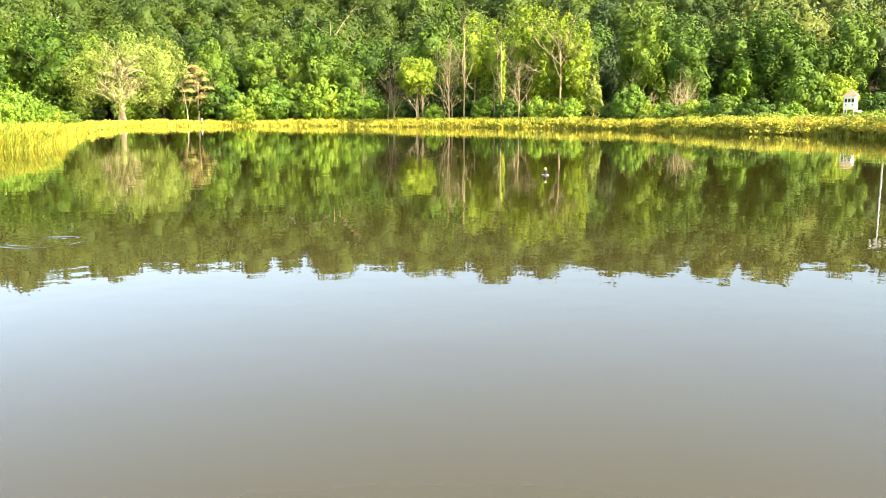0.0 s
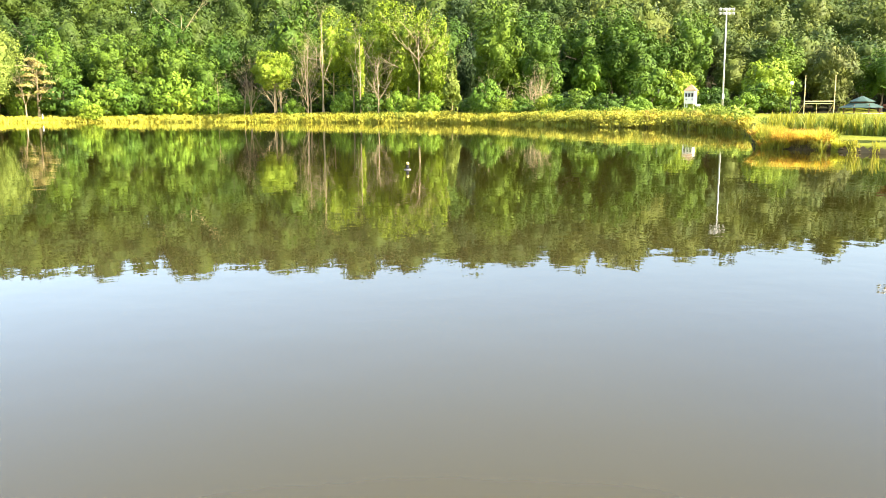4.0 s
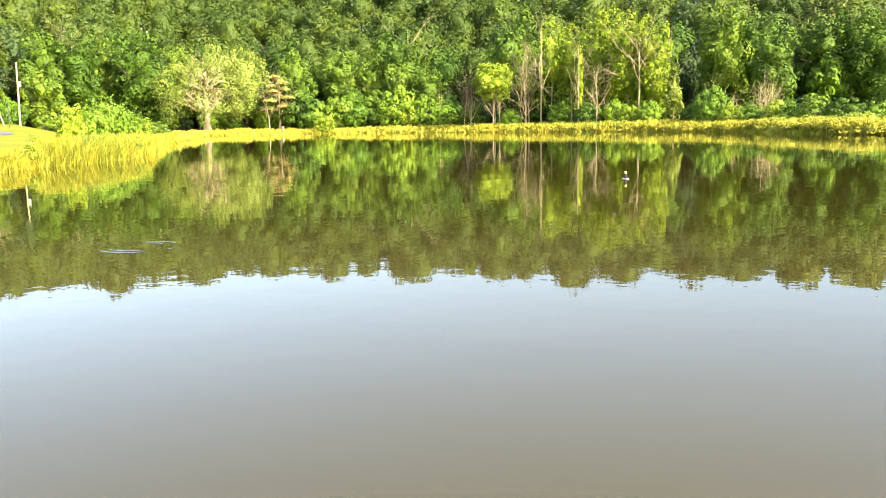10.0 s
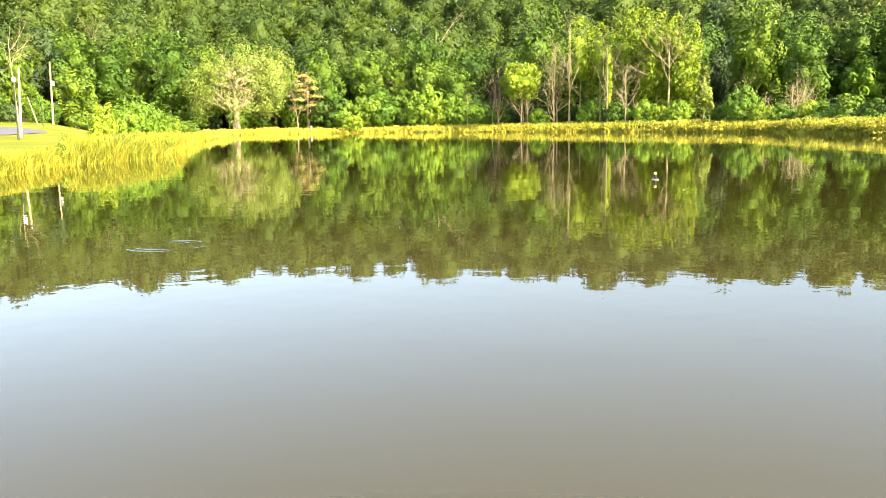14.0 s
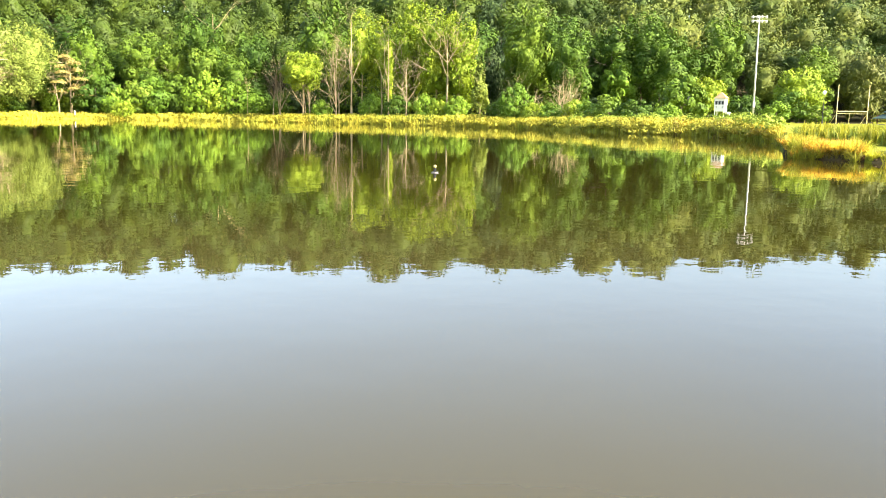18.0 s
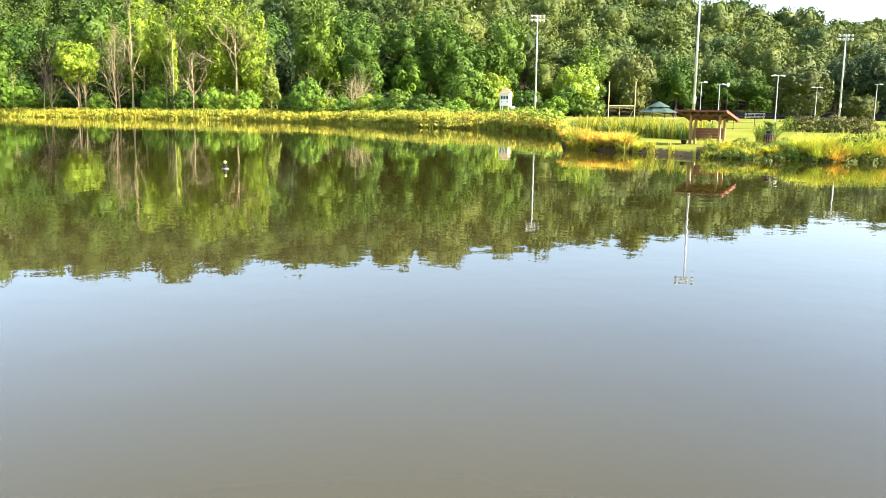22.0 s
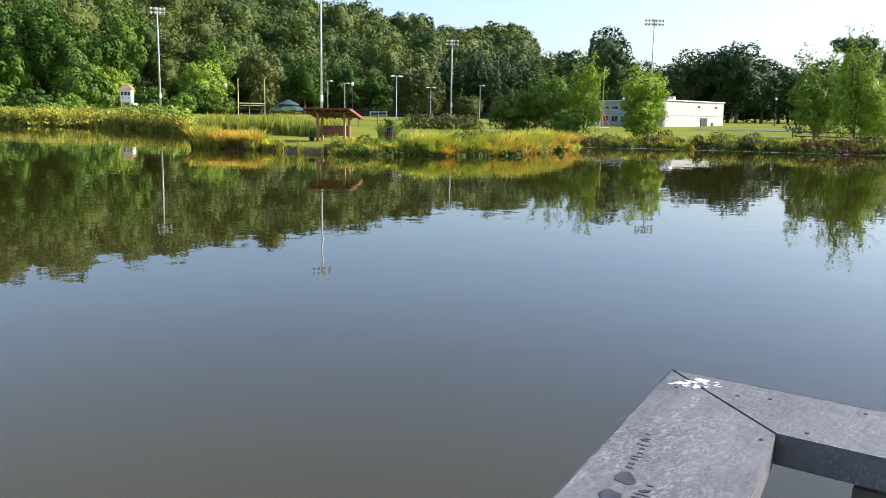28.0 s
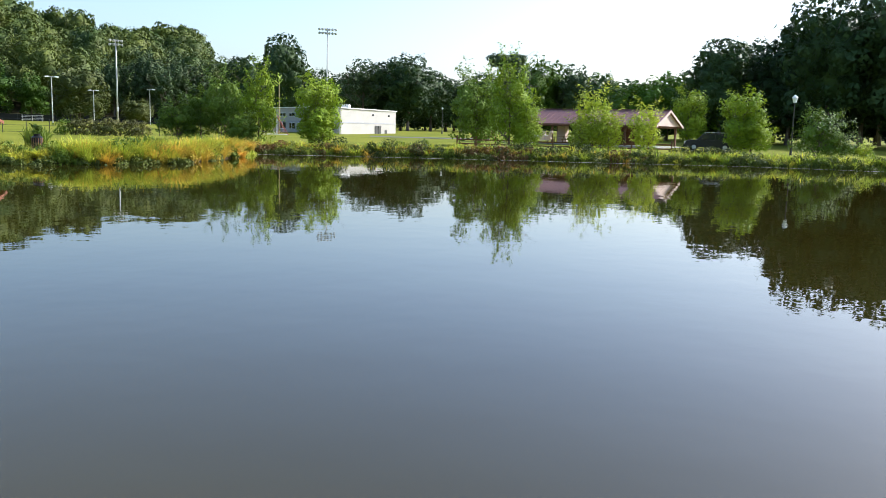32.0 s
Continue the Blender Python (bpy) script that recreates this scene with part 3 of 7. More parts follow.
def tree_kind(key, radius, bottom, top, lobes, leaves, size, mat, shape="round", spread=0.34, trunk=0.25, limbs=5, bark="bark", depth=1, core=0.86, low=0.35, limb_spread=0.7, depth_of=0.42, tufts=False, dome=False, mixed=False, layers=False):
    """Prepares the meshes of one kind of tree."""
    r = np.random.default_rng(sum(map(ord, key)) * 7 + 11)
    if dome:
        v, q = crown_shell(r, radius, bottom, top, lobes, leaves, size, shape, depth_of, core, spread, 0.08, (18, 12), True)
    elif layers:
        v, q = crown_layers(r, radius, bottom, top, lobes, leaves, size)
    elif mixed:
        v, q = crown_shell(r, radius * 0.82, bottom, top * 0.94, lobes, int(leaves * 0.5), size * 1.1, shape, depth_of, core, spread, 0.12, (14, 10), True)
        w, k = crown_sprays(r, radius * 1.06, bottom, top * 1.02, 60, int(leaves * 0.42 / 1.9), size * 1.25, "vase" if shape == "vase" else "round")
        q = np.concatenate([q, k + len(v)])
        v = np.concatenate([v, w])
    elif tufts:
        v, q = crown_lobes(r, radius, bottom, top, lobes, leaves, size, shape, spread, core, 0 if core else 0.66)
    else:
        v, q = crown_shell(r, radius, bottom, top, lobes, leaves, size, shape, depth_of, core, spread)
    TREES[key] = (tri_quad_mesh("crown", v, q, M[mat]), trunk_mesh(r, bottom + (top - bottom) * 0.75, trunk, limbs, limb_spread, depth, low=low))
    TREES[key][1].materials.append(M[bark])


def plant(key, x, y, label, name="tree", category="tree", scale=1.0, tall=1.0, turn=None, group="", sink=0.0):
    crown, trunk = TREES[key]
    turn = rng.uniform(0, 360) if turn is None else turn
    ob = thing(name, pose(x, y, gz(x, y) - sink, 0, 0, turn) @ Matrix.Diagonal((scale, scale, scale * tall, 1)), label, category, group)
    part("trunk", trunk, None, ob)
    part("crown", crown, None, ob)
    return ob


for i in range(5):
    tree_kind(f"wood{i}", 4.9 + 0.35 * i, 0.3 + 0.4 * (i % 3), 18 + (i * 7) % 5, 36, 4200, 0.32, "leaf_wood", ("dome", "column", "dome", "vase", "dome")[i], 0.31, 0.26, depth=0, dome=True, core=0.66, depth_of=0.62)
for i in range(3):
    tree_kind(f"edge{i}", 3.8 + 0.4 * i, 0.2, 11 + 2 * i, 28, 3000, 0.3, "leaf_bright" if i == 0 else "leaf_wood", ("dome", "vase", "dome")[i], 0.32, 0.18, dome=True, core=0.64, depth_of=0.62)
tree_kind("dark0", 5.4, 0.8, 17, 100, 3600, 0.36, "leaf_dark", "dome", 0.2, 0.3, depth=0, dome=True, core=0.8, depth_of=0.34)
tree_kind("dark1", 5.8, 1.2, 18, 60, 4200, 0.34, "leaf_dark", "vase", 0.22, 0.3, dome=True, core=0.76, depth_of=0.5)
tree_kind("dark2", 5.8, 0.0, 10, 60, 1900, 0.42, "leaf_dark", "dome", 0.22, 0.3, dome=True, core=0.8)
tree_kind("pine0", 4.8, 1.5, 18, 60, 3400, 0.32, "needle", "dome", 0.17, 0.28, limbs=9, dome=True, core=0.74, depth_of=0.5)
tree_kind("pine1", 4.8, 5.0, 18, 34, 3200, 0.3, "needle", "vase", 0.24, 0.28, limbs=9, dome=True, core=0.5, depth_of=0.6)
tree_kind("pinetop", 4.3, 12.4, 16.6, 22, 2300, 0.28, "needle", "vase", 0.3, 0.26, limbs=6, dome=True, core=0.5, depth_of=0.7)
tree_kind("olivedome", 5.6, 0.3, 12.5, 80, 3800, 0.3, "leaf_olive", "dome", 0.2, 0.26, dome=True, core=0.8, depth_of=0.45)
tree_kind("limedome", 4.3, 0.8, 9.6, 60, 2600, 0.26, "leaf_yellow", "dome", 0.24, 0.2, dome=True, core=0.7, depth_of=0.45)

# the edge of the wood and the wooded hillside behind it
WOOD_LABELS = {"wood": "tall leafy broadleaf tree in full summer green", "edge": "leafy young tree at the sunlit edge of the wood", "dark": "dense dark green broadleaf tree", "pine": "tall dark green pine with layered boughs"}


def wood_edge():
    az = 44.0
    while az > -27:
        foot = float(np.interp(az, FOOT_AZ, FOOT_D))
        for row, (off, keys) in enumerate(((-8, ("edge0", "edge1", "edge2", "wood1")), (1, ("wood0", "wood1", "wood2", "edge2")), (11, ("wood0", "wood2", "wood3", "wood4", "dark0")))):
            a = az + rng.uniform(-0.7, 0.7) + row * 0.5
            if -11.9 < a < -9.5 or (-14.9 < a < -13.2 and row):
                continue
            if row == 0 and (rng.random() < 0.35 or -10.5 < a < 4.5):
                continue
            if a < -21 and row == 0 and rng.random() < 0.5:
                continue
            d = foot + off + rng.uniform(-2.5, 2.5)
            key = keys[int(rng.integers(len(keys)))]
            plant(key, *polar(a, d), WOOD_LABELS[key[:-1]], scale=rng.uniform(0.9, 1.3), tall=rng.uniform(0.85, 1.12), group="trees of the wood's edge")
        az -= math.degrees(7.4 / foot)


def hillside(az0, az1, mat, label, seed):
    """The rest of the wood, too many to count: one mesh."""
    r = np.random.default_rng(seed)
    kinds = [crown_shell(r, 5.6 + 0.5 * (i % 3), 6.0 if i % 6 else 2.0, 18.5 + 1.0 * (i % 3), 40 if i < 6 else 30, 1900 if i < 6 else 800, 0.36 if i < 6 else 0.58, ("dome", "dome", "round", "dome")[i % 4], 0.44, 0.8, 0.26, 0.08, (14, 9), True) for i in range(12)]
    vs, qs, off = [], [], 0
    az_step = 1.55
    for row in range(13):
        back = 17 + row * 10
        az = az0
        while az > az1:
            foot = float(np.interp(az, FOOT_AZ, FOOT_D))
            a = az + r.uniform(-0.6, 0.6)
            d = foot + back + r.uniform(-3, 3)
            if az < -27:
                d -= 17
            x, y = polar(a, d)
            if row < 8 and (-11.7 < a < -9.6) or row < 5 and (-14.9 < a < -13.6):
                az -= 1.0
                continue
            v, q = kinds[int(r.integers(6)) + (0 if row < 8 else 6)]
            s, t, turn = r.uniform(0.75, 1.2), r.uniform(0.85, 1.1), r.uniform(0, 6.28)
            if az < -46:
                t *= 0.9
            c, k = math.cos(turn), math.sin(turn)
            w = np.stack([(v[:, 0] * c - v[:, 1] * k) * s + x, (v[:, 0] * k + v[:, 1] * c) * s + y, v[:, 2] * s * t + gz(x, y)], 1)
            vs.append(w)
            qs.append(q + off)
            off += len(w)
            az -= math.degrees((8.6 if row < 4 else 9.2 if row < 8 else 9.8) / d)
    me = tri_quad_mesh("hillside_wood", np.concatenate(vs), np.concatenate(qs), M[mat])
    return tagged(part("hillside_wood", me, None), label, "forest", kind="stuff")


wood_edge()
for az, d, key, s, t in ((-13.0, 188, "wood2", 1.0, 1.2), (-15.9, 178, "wood1", 0.95, 1.0), (-13.9, 197, "wood4", 0.8, 1.15)):
    plant(key, *polar(az, d), WOOD_LABELS["wood"], scale=s, tall=t, group="trees of the wood's edge")
hillside(46.0, -18.0, "leaf_deep", "dense deep green summer wood covering a hillside", 21)
hillside(-18.0, -56.0, "leaf_hill", "dense olive green summer wood on the far hillside", 22)
for az, d, key, s, t, lab in ((-24.5, 172, "limedome", 0.9, 1.0, "leafy yellow-green tree beside the press box"), (-29.8, 180, "limedome", 1.15, 1.02, "rounded yellow-green tree at the field's edge"), (-43.6, 205, "olivedome", 1.15, 0.9, "broad rounded olive green tree behind the field"), (-46.9, 215, "olivedome", 0.7, 0.7, "small rounded olive green tree behind the field"),
                              (-33.4, 214, "olivedome", 1.0, 1.35, "tall rounded olive green tree behind the goal"), (-30.6, 208, "wood0", 1.05, 0.95, "tall rounded green tree behind the field"), (-36.2, 218, "wood4", 0.95, 0.8, "tall rounded green tree behind the field"), (-38.9, 226, "wood2", 0.95, 0.75, "tall rounded green tree behind the field"), (-41.0, 228, "wood0", 0.9, 0.75, "tall rounded green tree behind the field")):
    plant(key, *polar(az, d), lab, scale=s, tall=t, group="trees at the field's edge")
# dark-leaved trees near azimuth -10.5 stand in for the shade inside a gap
for az, d, key, s, t in ((-10.3, 209, "dark0", 0.75, 1.2), (-11.1, 213, "dark0", 0.8, 1.3), (-10.8, 226, "dark0", 1.0, 1.4), (-10.4, 246, "dark0", 1.1, 1.05), (-10.9, 256, "dark1", 1.1, 1.05), (-45.6, 238, "pine0", 1.0, 1.0), (-47.5, 240, "pine0", 1.05, 1.1), (-49.4, 236, "pine0", 1.0, 1.05), (-50.8, 240, "pine0", 0.95, 0.95), (-48.6, 226, "pine1", 1.0, 0.85)):
    plant(key, *polar(az, d), WOOD_LABELS["pine"], scale=s, tall=t, group="trees at the field's edge")


def grove():
    """Dark pines and broadleaf trees behind the field and round the park."""
    for az, d, key, s, t in [(-55.9, 185, "dark0", 1.05, 1.1), (-61, 190, "pine1", 1.05, 0.82), (-62.5, 200, "dark0", 1.1, 0.85), (-64, 190, "dark1", 1.1, 0.86), (-65.5, 200, "dark1", 1.0, 0.78), (-60, 215, "dark0", 1.1, 0.75),
                             (-67.5, 205, "pine0", 1.0, 0.75), (-69, 215, "dark1", 1.0, 0.85), (-70.4, 200, "pinetop", 1.12, 1.0), (-71.0, 208, "dark0", 0.95, 0.98), (-70.1, 206, "pine0", 0.8, 0.95), (-72, 215, "wood4", 1.1, 0.88), (-73.5, 220, "wood1", 1.1, 0.85), (-75, 215, "pine0", 1.1, 0.9), (-76.5, 225, "wood0", 1.1, 0.85),
                             (-78, 150, "edge2", 1.0, 0.68), (-79.5, 148, "edge0", 1.15, 0.85), (-80.8, 150, "edge0", 1.2, 0.88), (-82.2, 142, "edge1", 1.1, 0.82), (-83.3, 138, "edge0", 1.1, 0.85), (-63.5, 225, "dark0", 1.2, 0.9), (-66.5, 225, "dark0", 1.1, 0.75), (-58, 230, "dark1", 1.1, 0.8), (-71, 235, "dark0", 1.2, 0.9), (-53.5, 230, "dark0", 1.2, 0.9)]:
        plant(key, *polar(az, d), WOOD_LABELS.get(key[:-1], "tall pine with a flat umbrella crown"), scale=s, tall=t, group="trees behind the park")
    for az, d, key, s, t in [(-84, 135, "dark0", 1.0, 0.92), (-86, 142, "dark1", 1.0, 0.9), (-88, 135, "dark0", 1.05, 0.9), (-90, 125, "dark1", 1.15, 1.0), (-92, 132, "dark0", 1.15, 1.0), (-94, 125, "dark1", 1.15, 1.05), (-96, 130, "dark0", 1.1, 1.05),
                             (-98, 125, "dark1", 1.1, 1.05), (-85, 155, "dark0", 1.1, 0.9), (-89, 150, "dark0", 1.2, 1.0), (-93, 150, "dark1", 1.2, 1.1), (-97, 150, "dark0", 1.2, 1.1), (-100.5, 120, "dark0", 1.1, 1.0), (-103, 128, "dark1", 1.1, 1.0)]:
        plant(key, *polar(az, d), "big dark broadleaf tree standing against the light", scale=s, tall=t, group="dark trees beyond the lawn")

    az = -53.0
    while az > -106:
        plant("dark2", *polar(az + rng.uniform(-0.4, 0.4), (245 if az > -77 else 168) + rng.uniform(-8, 8)), "dense dark green broadleaf tree", scale=rng.uniform(0.9, 1.25), tall=rng.uniform(0.75, 1.1), group="trees behind the park")
        az -= 2.0 if az > -77 else 2.6


grove()


# ---- floodlight poles ----
def flood_pole(az, d, top, rows=2, width=2.4, heads=4, label="", base_r=0.2):
    x, y = polar(az, d)
    height = top - gz(x, y)
    ob = thing("floodlight_pole", pose(x, y, gz(x, y), 0, 0, az + 15), label, "floodlight", "floodlight poles")
    part("pole", rod(bmesh.new(), (0, 0, -0.3), (0, 0, height), base_r, base_r * 0.5, 12), M["steel"], ob, smooth=True)
    part("ballast_box", boxes(((0.35, 0.28, 0.9), (0, -0.3, 3.0), (0, 0, 0), 0.03)), M["white"], ob, "white metal ballast box")
    for k in range(rows):
        z = height - 0.15 - k * 0.75
        part("crossarm", boxes(((width, 0.1, 0.1), (0, 0, z))), M["steel"], ob)
        for j in range(heads):
            u = (j / (heads - 1) - 0.5) * (width - 0.2)
            bm = bmesh.new()
            bmesh.ops.create_cone(bm, cap_ends=True, segments=10, radius1=0.27, radius2=0.12, depth=0.4, matrix=pose(u, -0.22, z - 0.05, 60, 0, 0))
            part("lamp_head", bm, M["steel"], ob)
    return ob


flood_pole(-27.2, 168, 20.5, 2, 2.6, 4, "tall galvanised floodlight pole behind the reedy bank")
flood_pole(-37.3, 125, 21.9, 2, 2.6, 4, "tall galvanised floodlight pole behind the notice shelter")
flood_pole(-45.8, 190, 18.2, 2, 2.6, 4, "tall galvanised floodlight pole across the field")
flood_pole(-58.72, 180, 21.6, 2, 3.6, 6, "tall floodlight pole with two rows of lamps")


# ---- trees and shrubs that stand out ----
def dead_tree(az, d, height, radius=0.12, limbs=8, spread=0.5, depth=2, label="bare dead tree with pale branches", low=0.3, seed=1, lean=0.03, mat="bark_pale", stems=1):
    r = np.random.default_rng(seed)
    x, y = polar(az, max(d, float(shore(az)) + 4.5))
    ob = thing("dead_tree", pose(x, y, gz(x, y), 0, 0, r.uniform(0, 360)), label, "dead tree", "dead trees on the bank")
    for k in range(stems):
        me = trunk_mesh(r, height * r.uniform(0.85, 1), radius * 0.62, limbs, spread, depth, low=low, lean=lean, sides=6)
        o = part("stem" if stems > 1 else "trunk", me, M[mat], ob)
        o.matrix_local = pose(r.uniform(-1, 1) * (stems > 1), r.uniform(-1, 1) * (stems > 1), 0, r.uniform(-6, 6) * (stems > 1), r.uniform(-6, 6) * (stems > 1), 0)
    return ob


tree_kind("oak", 12.6, 2.2, 18.8, 100, 8600, 0.27, "leaf_pale", "dome", 0.13, 0.8, limbs=26, bark="bark_pale", depth=3, core=0, low=0.3, limb_spread=0.95, dome=True, depth_of=0.45)
tree_kind("olive", 6.5, 1.0, 20.0, 80, 5200, 0.28, "leaf_pale", "dome", 0.19, 0.4, limbs=9, bark="bark_pale", depth=2, dome=True, core=0.7, depth_of=0.4)
plant("olive", *polar(17.9, 226), "tall tree with olive yellow leaves behind the oak", "tree", tall=1.12)
plant("olive", *polar(19.6, 228), "tall tree with olive yellow leaves behind the oak", "tree", scale=0.9, tall=1.3)
plant("oak", *polar(20.4, 212), "spreading old oak with pale limbs and thin yellowish leaves", "oak_tree", turn=40)
tree_kind("brownleaf", 4.8, 5.5, 15.0, 13, 3400, 0.24, "leaf_brown", trunk=0.3, limbs=8, bark="bark_pale", layers=True)
plant("brownleaf", *polar(15.8, 216), "half-dead tree with layered rusty brown foliage", "dying_tree", tall=0.9)
dead_tree(16.5, 212, 10.5, 0.3, 9, 0.4, 2, "leaning pale dead tree beside the oak", seed=3, lean=0.1)
tree_kind("lime", 4.8, 5.2, 14.6, 40, 4600, 0.25, "leaf_yellow", "round", 0.22, 0.16, limbs=7, dome=True, core=0.7, bark="bark_pale", low=0.1, limb_spread=0.45, depth_of=0.4)
plant("lime", *polar(1.7, 189), "slender-stemmed tree with a lime green crown", "lime_green_tree")
M["leaf_vine"] = leaf("vine_leaves", (0.205, 0.275, 0.015), (0.125, 0.195, 0.0125), per_object=0.12)
tree_kind("vine0", 3.4, 0.2, 21.0, 110, 4600, 0.25, "leaf_vine", "column", 0.22, 0.28, limbs=8, bark="bark_pale", depth=2, dome=True, core=0.7, depth_of=0.45)
tree_kind("vine1", 4.3, 0.2, 22.0, 130, 6200, 0.25, "leaf_vine", "column", 0.2, 0.3, limbs=9, bark="bark_pale", depth=2, dome=True, core=0.7, depth_of=0.45)
tree_kind("vine2", 0.9, 0.1, 14.0, 30, 1100, 0.24, "leaf_yellow", "column", 0.5, 0.16, limbs=6, bark="bark_pale", depth=1, dome=True)
tree_kind("vinecone", 2.6, 0.0, 12.0, 50, 2200, 0.24, "leaf_pale", "cone", 0.22, 0.16, limbs=5, bark="bark_pale", dome=True, core=0.6)
tree_kind("vinetop", 3.6, 4.0, 24.0, 80, 2600, 0.25, "leaf_vine", "dome", 0.24, 0.2, limbs=6, bark="bark_pale", depth=1, dome=True, core=0.6, depth_of=0.45)
for az, d, k, s, t in [(-2.1, 189, "vinetop", 1.0, 1.0), (-3.4, 188, "vinetop", 1.0, 0.95), (-0.6, 194, "vinetop", 0.9, 0.85), (-4.9, 184, "vine0", 1.0, 1.06), (-5.7, 186, "vine0", 1.1, 1.1), (-7.0, 178, "vine1", 1.0, 1.05), (-8.5, 176, "vine1", 1.0, 1.0), (-3.9, 176, "vine2", 1.0, 1.2), (-9.85, 171, "vinecone", 1.0, 1.0), (-12.2, 164, "vine2", 0.8, 0.55)]:
    plant(k, *polar(az, d), "vine-covered tree with bright green leaves", "vine_covered_tree", scale=s, tall=t, group="vine-covered trees on the bank")
dead_tree(-1.4, 182, 20.5, 0.34, 5, 0.2, 2, "tall pale dead trunk rising from the bank", seed=5, low=0.45, lean=0.02)
dead_tree(-0.3, 183, 15.5, 0.2, 11, 0.22, 3, "bare reddish brown dead tree with fine twigs", seed=6, low=0.15, stems=2)
dead_tree(-3.85, 174, 16.5, 0.28, 4, 0.3, 1, "thin pale trunk wrapped in climbers", seed=7)
dead_tree(-5.0, 172, 10.6, 0.24, 14, 0.45, 3, "fan-shaped bare brown dead tree", seed=8, low=0.3)
dead_tree(-7.72, 173.5, 19.0, 0.42, 10, 0.6, 2, "white forked dead branches above green climbers", seed=9, low=0.5)
dead_tree(3.4, 187, 11.0, 0.18, 9, 0.35, 2, "clump of pale dead stems", seed=10, stems=4)
dead_tree(1.5, 186, 8.0, 0.2, 5, 0.3, 2, "pale bare stems below the lime green crown", seed=11, stems=5)
dead_tree(5.3, 200, 9, 0.1, 5, 0.3, 1, "thin grey sapling stem", seed=12)
dead_tree(7.4, 224, 25, 0.42, 3, 0.5, 1, "white snag sticking out of the wood", seed=13, low=0.8)
dead_tree(-12.3, 158, 9.0, 0.1, 6, 0.3, 2, "pale sapling trunk among bank shrubs", seed=14)
dead_tree(-15.4, 156, 7.4, 0.2, 14, 0.6, 3, "reddish bare dead bush on the bank", seed=15, low=0.1, stems=3)
dead_tree(-13.4, 160, 5.2, 0.18, 9, 0.7, 2, "pale dead brushwood on the bank", seed=16, low=0.1, stems=2)
dead_tree(28.7, 225, 24, 0.3, 8, 0.5, 2, "tall bare tree top within the wood", seed=17, low=0.6)
dead_tree(33.2, 160, 15, 0.25, 6, 0.5, 2, "pale dead tree behind the road", seed=18, low=0.5)

tree_kind("shrub0", 1.9, 0.0, 3.2, 28, 1100, 0.17, "leaf_bright", "round", 0.3, tufts=True, core=0, trunk=0.07, limbs=4, depth=0)
tree_kind("shrub1", 1.7, 0.0, 2.4, 28, 1000, 0.16, "leaf_yellow", "round", 0.3, tufts=True, core=0, trunk=0.07, limbs=4, depth=0)
tree_kind("shrub2", 2.2, 0.0, 3.8, 24, 800, 0.24, "leaf_wood", "round", 0.3, tufts=True, core=0, trunk=0.08, limbs=4, depth=0)
tree_kind("shrub3", 1.8, 0.0, 3.0, 24, 700, 0.22, "leaf_dark", "round", 0.3, tufts=True, core=0, trunk=0.07, limbs=4, depth=0)
SHRUBS = {"shrub0": "bright green leafy shrub", "shrub1": "yellow-green leafy shrub", "shrub2": "rounded green shrub", "shrub3": "dark green shrub"}


def shrub(key, az, d, scale=1.0, tall=1.0, group="shrubs on the bank", where=""):
    return plant(key, *polar(az, d), SHRUBS[key] + (where or " on the pond bank"), "shrub", "shrub", scale, tall, group=group)


for az, d, k, s, t in [(14.4, 216, "shrub2", 2.4, 1.0), (13.2, 214, "shrub0", 2.0, 1.0), (12.9, 210, "shrub1", 1.5, 0.9), (10.9, 214, "shrub0", 2.4, 1.1), (9.2, 214, "shrub2", 2.4, 1.1), (8.1, 210, "shrub0", 2.6, 1.15), (7.0, 208, "shrub1", 2.3, 1.2), (6.2, 206, "shrub0", 1.9, 1.2),
                       (12.0, 216, "shrub2", 2.2, 1.0), (-12.2, 156, "shrub0", 1.5, 1.3), (-13.4, 153, "shrub1", 1.3, 1.0), (-14.6, 149, "shrub0", 1.2, 0.8), (-16.2, 146, "shrub1", 1.6, 0.9), (-17.0, 143, "shrub0", 1.3, 0.8), (-11.3, 160, "shrub2", 1.2, 0.8), (-18.4, 140, "shrub2", 1.3, 0.9),
                       (-6.3, 172, "shrub0", 1.3, 1.1), (-7.2, 170, "shrub1", 1.2, 1.2), (-8.4, 168, "shrub0", 1.2, 1.1), (-2.6, 180, "shrub0", 1.2, 1.2), (-4.4, 176, "shrub2", 1.2, 1.1), (0.5, 186, "shrub0", 1.1, 1.0), (-20, 136, "shrub2", 1.2, 0.8), (-22, 134, "shrub0", 1.1, 0.8), (-22.9, 168, "shrub2", 2.0, 1.1), (-26.5, 176, "shrub2", 1.3, 1.0), (-28.6, 172, "shrub0", 1.4, 0.8), (-30.9, 176, "shrub2", 1.1, 0.8), (-29.3, 176, "shrub2", 1.5, 1.0)]:
    shrub(k, az, d, s, t)
# undergrowth along the foot of the wood
for i in range(70):
    az = 40 - i * 0.97 + rng.uniform(-0.4, 0.4)
    if -11.2 < az < -9.9:
        continue
    d = float(np.interp(az, FOOT_AZ, FOOT_D)) - rng.uniform(7, 13)
    if d < shore(az) + 4 and az > 21:
        continue
    shrub(("shrub0", "shrub2", "shrub2", "shrub3")[i % 4], az, d, rng.uniform(0.9, 1.7), rng.uniform(0.8, 1.2), "undergrowth at the foot of the wood", " at the foot of the wood")
